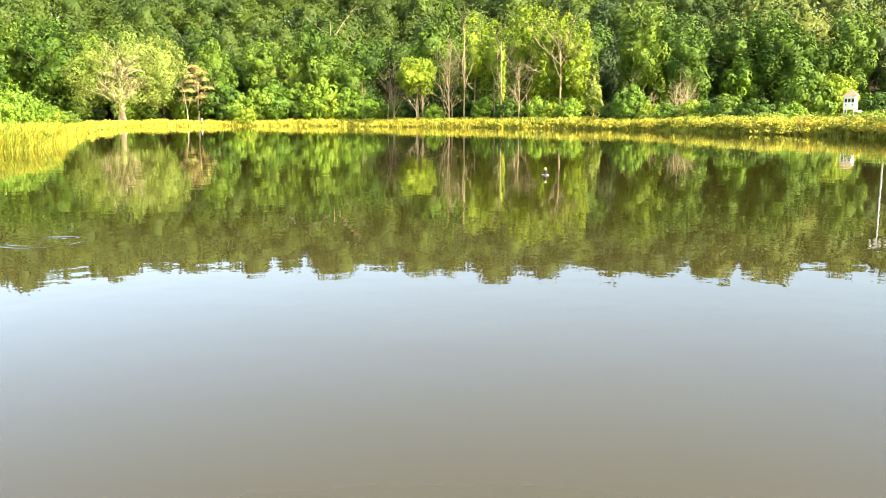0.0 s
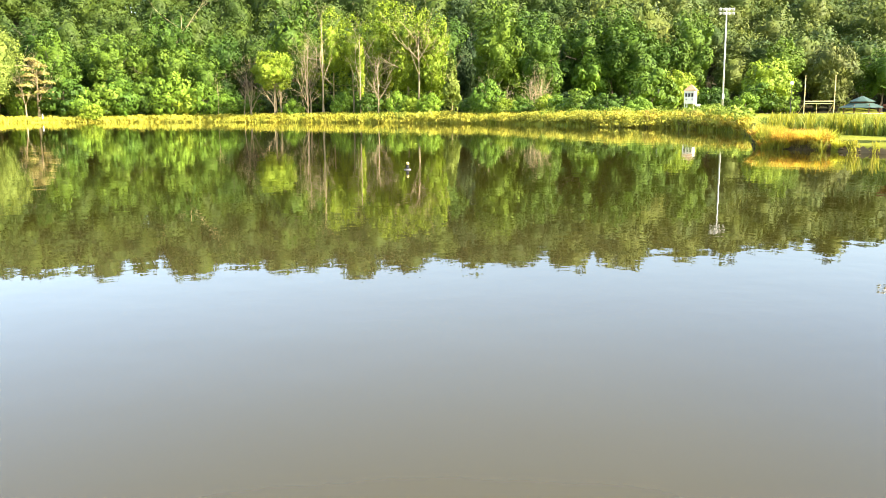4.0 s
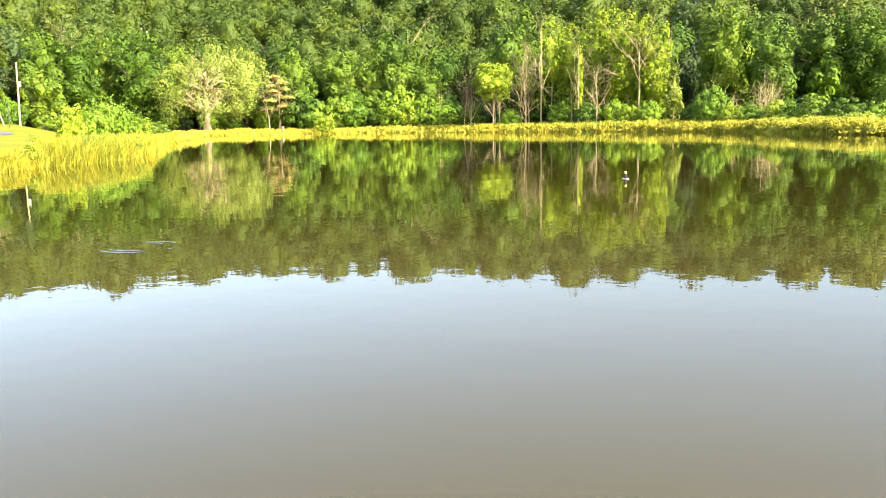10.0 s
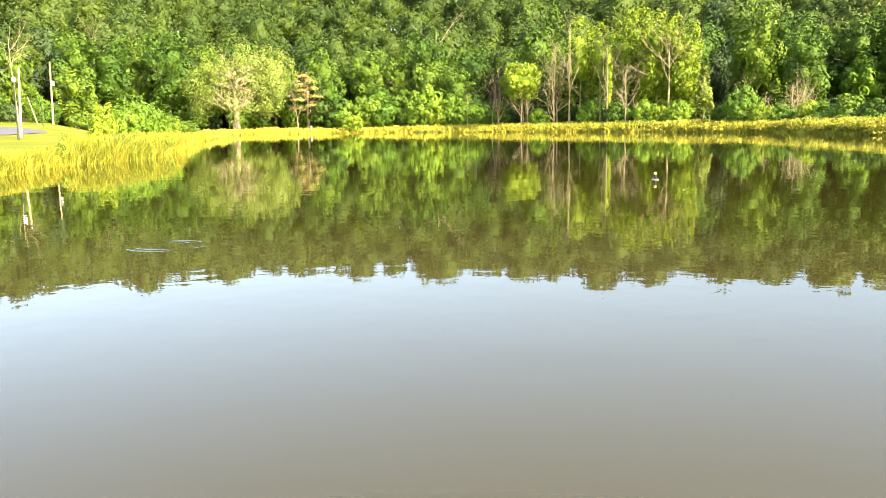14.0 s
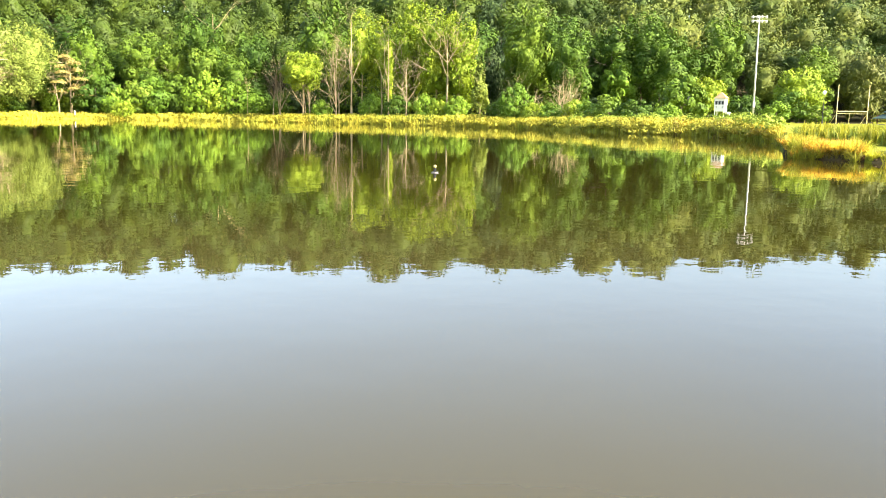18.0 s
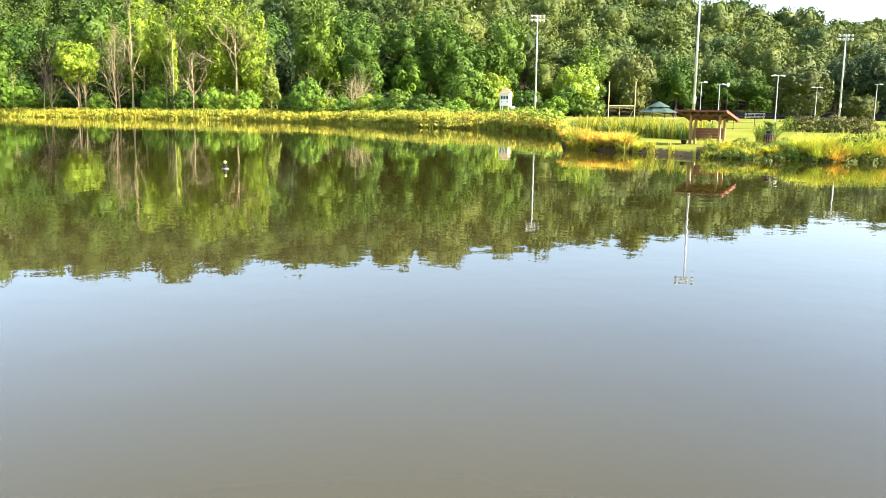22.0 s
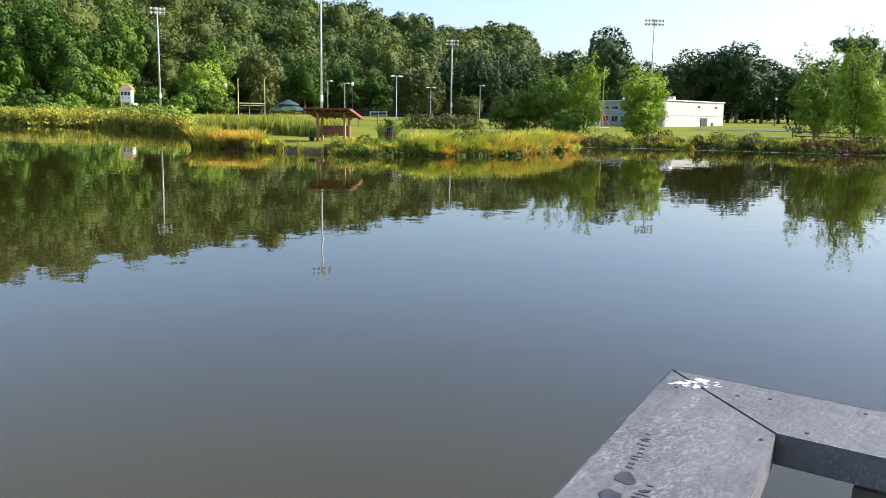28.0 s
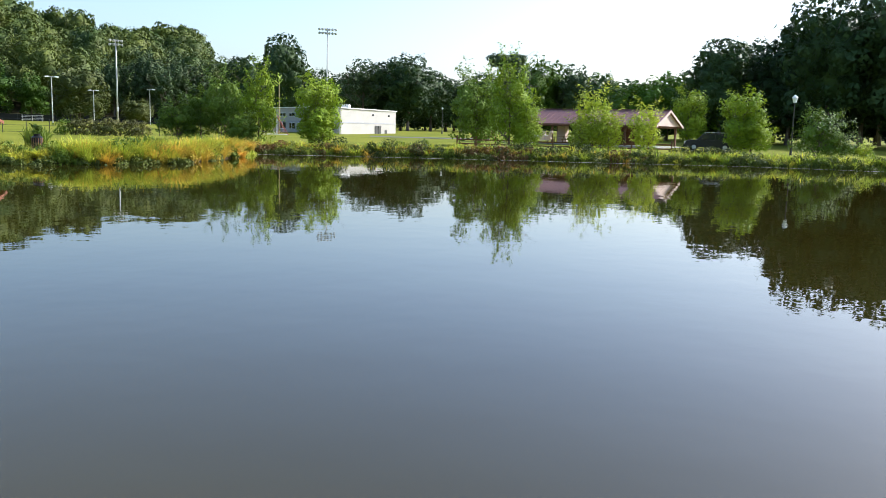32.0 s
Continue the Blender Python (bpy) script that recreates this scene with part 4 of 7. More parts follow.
# shrubs behind the reeds of the near spit
tree_kind("spit0", 1.9, 0.0, 2.9, 50, 3200, 0.1, "leaf_bright", "round", 0.22, 0.05, limbs=5, depth=1, mixed=True, core=0.6)
tree_kind("spit1", 1.5, 0.0, 2.9, 40, 2600, 0.09, "leaf_yellow", "dome", 0.24, 0.05, limbs=5, depth=1, mixed=True, core=0.6)
SHRUBS.update(spit0="feathery bright green shrub", spit1="feathery golden green shrub")
for az, d, k, s, t in [(28.5, 78, "spit1", 1.0, 1.25), (27.3, 84, "spit0", 0.95, 1.2), (26.5, 88, "spit0", 1.15, 1.25), (25.8, 90, "spit0", 1.1, 1.1), (25.1, 92, "spit0", 1.0, 0.95), (24.5, 92, "spit1", 1.0, 0.9), (30.4, 66, "spit0", 0.5, 0.9), (23.6, 140, "shrub2", 1.0, 0.6)]:
    shrub(k, az, d, s, t, "shrubs behind the reeds", " behind the reed bed")

# young trees round the near shore
M["leaf_young"] = leaf("young_leaves", (0.31, 0.40, 0.022), (0.19, 0.285, 0.018), per_object=0.12, through=0.22)
M["leaf_sapling"] = leaf("sapling_leaves", (0.46, 0.52, 0.04), (0.31, 0.40, 0.03), per_object=0.1, through=0.25)
M["leaf_young_dark"] = leaf("young_dark_leaves", (0.165, 0.24, 0.026), (0.11, 0.175, 0.022), per_object=0.12, through=0.12)
tree_kind("young0", 2.6, 0.4, 6.9, 30, 7600, 0.105, "leaf_young", "dome", 0.3, 0.11, limbs=14, depth=2, low=0.15, mixed=True, core=0, depth_of=0.62)
tree_kind("young1", 2.4, 0.4, 5.6, 26, 6600, 0.105, "leaf_young", "vase", 0.32, 0.1, limbs=14, depth=2, low=0.15, mixed=True, core=0, depth_of=0.62)
tree_kind("young2", 2.7, 0.1, 6.2, 30, 7400, 0.115, "leaf_young_dark", "dome", 0.3, 0.1, limbs=12, depth=2, low=0.15, mixed=True, core=0, depth_of=0.62)
tree_kind("young3", 1.8, 0.1, 4.9, 34, 3800, 0.085, "leaf_sapling", "vase", 0.25, 0.06, limbs=16, depth=2, low=0.1, mixed=True, core=0, depth_of=0.55)
tree_kind("young4", 2.9, 0.2, 4.3, 40, 4000, 0.1, "leaf_young_dark", "cone", 0.22, 0.1, limbs=14, depth=1, low=0.1, mixed=True, core=0, depth_of=0.62)
for az, d, k, s, t, lab in [(-54.6, 74, "young0", 0.74, 1.32, "bushy young tree with bright green leaves beside the pond"), (-52.5, 76, "young2", 0.82, 1.22, "dark leafy young tree beside the pond"), (-51.0, 77, "young2", 0.75, 1.0, "dark leafy young tree beside the pond"), (-49.6, 76, "young2", 0.75, 0.75, "low dark green young tree beside the pond"),
                            (-53.6, 72.5, "young2", 0.6, 0.75, "dark leafy young tree beside the pond"), (-58.4, 73, "young1", 1.05, 1.0, "vase-shaped young tree with bright green leaves"), (-58.2, 72, "young1", 0.8, 0.7, "vase-shaped young tree with bright green leaves"),
                            (-68.6, 84, "young2", 1.15, 1.05, "dark green young tree with a bare lower trunk"), (-70.8, 77, "young0", 0.9, 1.34, "tall young tree with bright green leaves on the bank"), (-71.9, 76, "young0", 0.65, 0.95, "young tree with bright green leaves on the bank"),
                            (-76.2, 77, "young3", 1.15, 1.05, "feathery yellow-green sapling before the pavilion"), (-77.2, 77, "young3", 0.95, 0.85, "feathery yellow-green sapling before the pavilion"), (-75.4, 76, "young3", 0.9, 0.8, "feathery yellow-green sapling before the pavilion"), (-79.4, 77, "young3", 1.05, 0.9, "thin yellow-green sapling before the pavilion"),
                            (-85.3, 80, "young1", 1.05, 0.98, "young tree with bright green leaves on the lawn"), (-85.9, 80, "young0", 0.8, 0.7, "young tree with bright green leaves on the lawn"), (-89.7, 80, "young4", 1.0, 1.0, "low spreading young tree with feathery leaves"), (-90.8, 80, "young4", 0.7, 0.8, "low spreading young tree with feathery leaves"), (-92.2, 80, "young3", 0.6, 0.5, "small yellow-green sapling on the lawn"),
                            (-82.2, 108, "young1", 1.1, 1.1, "leafy tree beside the pavilion")]:
    plant(k, *polar(az, d), lab, "young_tree", scale=s, tall=t, group="young trees by the pond")


# ---- grasses and reeds ----
def blades(name, label, xy, height, width, mat, r, lean=0.3, category="grass", sink=0.1, floor=None):
    """Bent blades rooted at the given places, as one mesh."""
    n = len(xy)
    z = np.maximum(ground_z(xy[:, 0], xy[:, 1]), -0.25 if floor is None else floor) - sink
    p = np.stack([xy[:, 0], xy[:, 1], z], 1)
    a = r.uniform(0, 2 * np.pi, n)
    b = r.uniform(0, 2 * np.pi, n)
    h = height * r.uniform(0.6, 1.25, n)
    if np.ndim(height):
        h = height * r.uniform(0.75, 1.2, n)
    w = np.stack([np.cos(a), np.sin(a), 0 * a], 1) * (width * r.uniform(0.6, 1.4, n))[:, None] / 2
    tilt = np.abs(r.normal(0, lean, n))
    g = np.stack([np.cos(b), np.sin(b), 0 * b], 1)
    up = np.array([0, 0, 1.0])
    m = p + up * (h * 0.55)[:, None] + g * (h * tilt * 0.3)[:, None]
    t = p + up * (h * (1 - 0.3 * np.minimum(tilt, 1)))[:, None] + g * (h * tilt)[:, None]
    v = np.stack([p - w, p + w, m - w * 0.8, m + w * 0.8, t - w * 0.2, t + w * 0.2], 1).reshape(-1, 3)
    o = np.arange(n)[:, None] * 6
    q = np.concatenate([o + np.array([[0, 1, 3, 2]]), o + np.array([[2, 3, 5, 4]])])
    return tagged(part(name, np_mesh(name, v, q, M[mat]), None), label, category, kind="stuff")


def strip(n, r, az0, az1, in0, in1, clump=0.0):
    """Places along the shore between two azimuths, from in0 to in1 metres inland."""
    az = r.uniform(az0, az1, n)
    if clump:
        c = r.uniform(az0, az1, max(3, int(abs(az1 - az0) * clump)))
        az = c[r.integers(len(c), size=n)] + r.normal(0, 0.28 / max(clump, 0.2) * 0.6, n)
    d = shore(az) + r.uniform(in0, in1, n)
    a = np.radians(az)
    return np.stack([-np.sin(a) * d, np.cos(a) * d], 1)


gr = np.random.default_rng(5)
blades("reed_bed", "dense yellow-green reeds along the pond spit", strip(12500, gr, 24.0, 30.6, -0.5, 7.5), 1.25, 0.065, "reed", gr, 0.48, "reeds")
blades("reed_bed", "shorter yellow-green reeds by the road end of the spit", strip(9000, gr, 30.2, 37, -0.5, 5), 0.72, 0.06, "reed", gr, 0.5, "reeds")
blades("reed_bed", "tall green reeds inside the yellow reed bed", strip(1800, gr, 24.5, 29.5, 0.3, 6, 0.5), 1.25, 0.08, "reed_green", gr, 0.25, "reeds")
blades("tall_grass", "yellow grass on the far spit of the bank", strip(5000, gr, 21.5, 24.6, -0.5, 14), 0.8, 0.16, "reed", gr, 0.3)
blades("tall_grass", "low yellow grass along the far shore", strip(8000, gr, 2.0, 22.3, -0.2, 6.5), 0.8, 0.3, "reed_pale", gr, 0.5)
blades("tall_grass", "yellow grass along the far shore", strip(9000, gr, -14, 3, -0.3, 7), 0.95, 0.28, "reed_pale", gr, 0.5)
blades("tall_grass", "green weeds along the far shore", strip(3500, gr, -27, 3, 0.5, 9, 0.8), 1.1, 0.24, "reed_green", gr, 0.35)
blades("tall_grass", "tall mixed grass on the side bank", strip(9000, gr, -27.6, -13, -0.2, 12), 1.05, 0.2, "reed_pale", gr, 0.55)
blades("tall_grass", "rusty dry grass on the side bank", strip(2000, gr, -27.6, -19, -0.1, 9, 0.9), 1.1, 0.2, "reed_orange", gr, 0.4)
blades("tall_grass", "yellow and green grass round the cove", strip(3000, gr, -28.9, -26.8, -0.3, 12), 0.85, 0.1, "reed", gr, 0.35)
blades("rusty_grass", "rusty grass tussocks at the point", strip(2000, gr, -33.4, -29.25, 0.2, 4.5), 0.7, 0.035, "reed_orange", gr, 0.8)
blades("tall_grass", "yellow-green tussocks at the point", strip(3000, gr, -34.0, -29.2, -0.5, 6, 1.5), 0.85, 0.05, "reed", gr, 0.55)
blades("cattails", "tall green cattails behind the point", strip(4600, gr, -38.4, -29.7, 12, 23), 1.05, 0.075, "reed_green", gr, 0.45, "reeds")
blades("cattails", "tall yellow-green cattails behind the point", strip(3200, gr, -38.2, -30.0, 12, 20, 2.2), 1.3, 0.075, "reed", gr, 0.4, "reeds")
blades("cattails", "clump of tall green cattails beside the notice shelter", strip(500, gr, -42.3, -41.2, 10, 13), 1.1, 0.07, "reed_green", gr, 0.38, "reeds")
blades("tall_grass", "low grass tufts at the sandy landing", strip(160, gr, -37.2, -34.2, -0.2, 1.2, 1.5), 0.5, 0.05, "reed", gr, 0.5)
blades("tall_grass", "yellow-green tussocks before the notice shelter", strip(1200, gr, -42.6, -37.6, -0.4, 1.2, 1.4), 0.42, 0.04, "reed", gr, 0.45)
blades("tall_grass", "green leafy tussocks at the water's edge", strip(1000, gr, -44.5, -38.5, -0.4, 1.2, 1.2), 0.45, 0.05, "reed_green", gr, 0.5)
blades("rusty_grass", "rusty orange grass along the near shore", strip(1000, gr, -53.6, -44.2, 0.6, 3.4, 0.9), 0.75, 0.03, "reed_orange", gr, 0.9)
blades("tall_grass", "yellow-green grass along the near shore", strip(2200, gr, -53.6, -38.5, 0.6, 3.6, 0.9), 0.75, 0.03, "reed", gr, 0.85)
blades("tall_grass", "green weeds along the near shore", strip(4200, gr, -53.6, -42.8, 0.2, 4.2, 1.0), 0.8, 0.05, "reed_green", gr, 0.6)
blades("bank_weeds", "dark green weeds on the low bank", strip(9000, gr, -97, -53.8, -0.4, 2.6), 0.5, 0.07, "reed_green", gr, 0.8, "weeds")
blades("bank_weeds", "yellowing weeds on the low bank", strip(1400, gr, -97, -53.8, 0.2, 3.4, 0.5), 0.75, 0.06, "reed", gr, 0.7, "weeds")
blades("bank_weeds", "rusty weeds on the low bank", strip(900, gr, -75, -53.8, 0.0, 2.2, 0.5), 0.6, 0.05, "reed_orange", gr, 0.45, "weeds")
blades("lawn_grass", "mown grass blades on the near lawn", strip(6000, gr, -95, -34, 2, 16), 0.09, 0.12, "reed_green", gr, 0.5)


def mounds(name, label, az0, az1, in0, in1, count, mat, r, size=(0.45, 0.9), tall=(0.7, 1.3), leaf_size=0.11, leaves=170, category="weeds"):
    """Leafy bank plants, too many to count: one mesh."""
    vs, qs, off = [], [], 0
    for k in range(count):
        az = r.uniform(az0, az1)
        x, y = polar(az, float(shore(az)) + r.uniform(in0, in1))
        rad, h = r.uniform(*size), r.uniform(*tall)
        v, q = crown_shell(r, rad, -0.1, h, 9, int(leaves * 1.6), leaf_size, "round", 0.35, 0, 0.3, 0.35, bits=True)
        vs.append(v + np.array([x, y, max(gz(x, y), -0.1)]))
        qs.append(q + off)
        off += len(v)
    return tagged(part(name, tri_quad_mesh(name, np.concatenate(vs), np.concatenate(qs), M[mat]), None), label, category, kind="stuff")


def tussocks(name, label, spots, mat, r, length=(0.9, 1.3), width=0.03, count=190, category="grass"):
    """Fountains of arching grass: each bent blade rises from a tight root and droops outward, all in one mesh."""
    k = np.repeat(np.arange(len(spots)), count)
    n = len(k)
    root = np.array([(x, y, max(gz(x, y), -0.12) - 0.05) for x, y in spots])
    size = r.uniform(0.8, 1.2, len(spots))[k]
    a = r.uniform(0, 2 * np.pi, n)
    out = np.stack([np.cos(a), np.sin(a), 0 * a], 1)
    side = np.stack([-np.sin(a), np.cos(a), 0 * a], 1) * (width * r.uniform(0.6, 1.4, n))[:, None] / 2
    ln = r.uniform(*length, n) * size
    bend = np.clip(r.normal(0.95, 0.38, n), 0.15, 1.7)
    base = root[k] + out * (0.22 * size * np.sqrt(r.random(n)))[:, None]
    rows = []
    for f, w in ((0, 0.8), (0.35, 1.0), (0.7, 0.8), (1.0, 0.15)):
        th = bend * f * 1.5
        reach = ln * f * np.sin(th) * 0.75
        rise = ln * (np.sin(np.minimum(th, 3)) / np.maximum(bend * 1.5, 0.2)) * 0.95
        mid = base + out * reach[:, None] + np.array([0, 0, 1.0]) * rise[:, None]
        rows += [mid - side * w, mid + side * w]
    v = np.stack(rows, 1).reshape(-1, 3)
    o = np.arange(n)[:, None] * 8
    q = np.concatenate([o + np.array([[2 * j, 2 * j + 1, 2 * j + 3, 2 * j + 2]]) for j in range(3)])
    return tagged(part(name, np_mesh(name, v, q, M[mat]), None), label, category, kind="stuff")


def along(r, az0, az1, in0, in1, n):
    az = np.linspace(az0, az1, n) + r.uniform(-0.5, 0.5, n) * abs(az1 - az0) / n
    return [polar(float(a), float(shore(a)) + r.uniform(in0, in1)) for a in az]


M["weed_green"] = leaf("weed_leaves", (0.1625, 0.225, 0.02), (0.1, 0.1562, 0.0175))
# weed green darkened: the banks' shade is put into the leaf colour
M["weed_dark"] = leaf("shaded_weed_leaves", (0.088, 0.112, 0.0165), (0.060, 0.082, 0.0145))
M["weed_rust"] = leaf("rusty_weed_leaves", (0.4725, 0.305, 0.0315), (0.3937, 0.3355, 0.0288), per_object=0.02)
M["weed_yellow"] = leaf("yellow_weed_leaves", (0.40, 0.355, 0.036), (0.28, 0.285, 0.03), per_object=0.02)
M["weed_russet"] = leaf("russet_weed_leaves", (0.20, 0.105, 0.03), (0.13, 0.075, 0.025), per_object=0.02)
M["tussock_rust"] = material("rusty_tussock", (0.72, 0.39, 0.05), 0.7, vary=0.35, scale=0.5, fine=3, second=(0.64, 0.50, 0.055), per_island=0.35, translucent=0.4)
M["tussock_gold"] = material("golden_tussock", (0.68, 0.60, 0.055), 0.7, vary=0.35, scale=0.5, fine=3, second=(0.46, 0.50, 0.045), per_island=0.35, translucent=0.4)
M["tussock_green"] = material("green_tussock", (0.30, 0.40, 0.035), 0.7, vary=0.35, scale=0.5, fine=3, second=(0.42, 0.47, 0.04), per_island=0.35, translucent=0.4)
tussocks("rusty_tussocks", "rusty orange grass tussocks drooping over the water", along(gr, -53.3, -47.6, -0.1, 1.6, 19) + along(gr, -54.0, -52.2, -0.4, 2.0, 11) + along(gr, -46.2, -44.2, -0.1, 1.2, 10), "tussock_rust", gr, (0.6, 1.2))
tussocks("golden_tussocks", "golden green grass tussocks at the water's edge", along(gr, -53.4, -43.6, -0.1, 2.4, 40), "tussock_gold", gr, (0.6, 1.25))
tussocks("golden_tussocks", "low golden green tussocks before the notice shelter", along(gr, -43.6, -38.4, -0.2, 1.0, 16), "tussock_gold", gr, (0.35, 0.65), 0.028, 150)
tussocks("green_tussocks", "green grass tussocks at the water's edge", along(gr, -48.2, -46.0, 0.0, 1.6, 9) + along(gr, -45.2, -43.4, -0.1, 1.2, 7) + along(gr, -53.0, -48.0, 0.2, 2.6, 16), "tussock_green", gr, (0.6, 1.35))
tussocks("rusty_tussocks", "rusty grass tussocks at the point", along(gr, -33.2, -29.4, 0.0, 3.0, 22), "tussock_rust", gr, (0.6, 0.95), 0.035)
tussocks("golden_tussocks", "golden grass tussocks at the point", along(gr, -34.0, -29.5, 0.2, 4.5, 18), "tussock_gold", gr, (0.5, 0.9), 0.035)
mounds("bank_weeds", "rusty leafy weeds along the near shore", -53.3, -44.0, -0.1, 2.4, 40, "weed_rust", gr, (0.3, 0.6), (0.35, 0.8), 0.045, 260)
mounds("bank_weeds", "leafy green weeds along the near shore", -53.4, -38.4, 0.0, 2.2, 56, "weed_green", gr, (0.3, 0.6), (0.3, 0.85), 0.055, 260)
# dark mounds added as the shade under the overhanging tussocks
mounds("bank_weeds", "dark weeds standing in for shade at the foot of the near shore", -53.4, -38.4, -0.35, 0.1, 40, "weed_dark", gr, (0.22, 0.5), (0.2, 0.55), 0.055, 200)
mounds("bank_weeds", "tall bushy green weeds on the near shore", -48.3, -46.2, 0.4, 2.0, 8, "weed_green", gr, (0.5, 0.8), (0.8, 1.25), 0.06, 380)
mounds("bank_weeds", "yellow weeds along the near shore", -53.3, -38.4, 0.0, 2.2, 46, "weed_yellow", gr, (0.3, 0.55), (0.3, 0.65), 0.045, 240)
mounds("bank_weeds", "rusty weeds on the point", -33.2, -29.4, 0.3, 3.8, 26, "weed_rust", gr, (0.35, 0.6), (0.4, 0.7), 0.05, 260)
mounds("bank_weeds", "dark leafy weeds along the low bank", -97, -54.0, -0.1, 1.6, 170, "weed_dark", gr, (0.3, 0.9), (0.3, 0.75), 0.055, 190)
for a0, a1, n in ((-56.2, -54.2, 12), (-59.6, -58.2, 9), (-65.0, -63.8, 6), (-72.6, -68.2, 26), (-79.5, -77.4, 10)):
    mounds("bank_weeds", "russet brown weeds on the low bank", a0, a1, 0.0, 1.6, n, "weed_russet", gr, (0.35, 0.75), (0.35, 0.8), 0.055, 220)
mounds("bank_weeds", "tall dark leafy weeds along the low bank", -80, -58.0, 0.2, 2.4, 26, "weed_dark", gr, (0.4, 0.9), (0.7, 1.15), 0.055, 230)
mounds("bank_weeds", "green weeds along the low bank", -97, -54.0, 0.2, 3.6, 45, "weed_green", gr, (0.3, 0.7), (0.3, 1.1), 0.07, 120)
tussocks("green_tussocks", "ragged green grass tufts along the low bank", along(gr, -97, -54.2, -0.1, 2.6, 150), "tussock_green", gr, (0.45, 0.95), 0.04, 60)
tussocks("golden_tussocks", "yellowing grass tufts along the low bank", along(gr, -97, -54.2, 0.0, 2.6, 60), "tussock_gold", gr, (0.4, 0.9), 0.04, 60)
tussocks("rusty_tussocks", "rusty grass tufts along the low bank", along(gr, -78, -54.2, -0.1, 1.6, 30), "tussock_rust", gr, (0.4, 0.8), 0.04, 60)
mounds("bank_weeds", "tall dark weeds before the parked car", -85.2, -81.4, 2.0, 5.0, 26, "weed_dark", gr, (0.4, 0.8), (0.7, 1.15), 0.06, 150)
mounds("bank_weeds", "mixed yellow weeds on the side bank", -27.4, -9, 0.2, 8, 170, "weed_yellow", gr, (0.8, 1.6), (0.6, 1.4), 0.11, 190)
mounds("bank_weeds", "mixed green weeds on the side bank", -28.7, -11, 4.0, 14, 90, "weed_green", gr, (0.8, 1.8), (0.8, 2.0), 0.14, 150)
mounds("bank_weeds", "rusty weeds on the side bank", -28.7, -20, 0.2, 7, 36, "weed_rust", gr, (0.7, 1.3), (0.5, 1.2), 0.11, 180)
mounds("bank_weeds", "leafy green plants inside the reed bed", 24.5, 31.5, 1.0, 7, 50, "weed_green", gr, (0.4, 0.8), (0.6, 1.25), 0.12, 110)
mounds("bank_weeds", "pale yellow grass tufts at the far water's edge", -27.4, 3, 0.0, 2.2, 190, "weed_yellow", gr, (0.7, 1.4), (0.5, 1.1), 0.15, 70)
mounds("bank_weeds", "pale yellow grass tufts at the far water's edge", 3, 22.6, 0.0, 2.2, 130, "weed_yellow", gr, (0.7, 1.4), (0.3, 0.7), 0.17, 60)
mounds("bank_weeds", "low yellow herbs along the far shore", -11, 22.5, 1.0, 8, 150, "weed_yellow", gr, (0.7, 1.5), (0.5, 1.2), 0.26, 50)


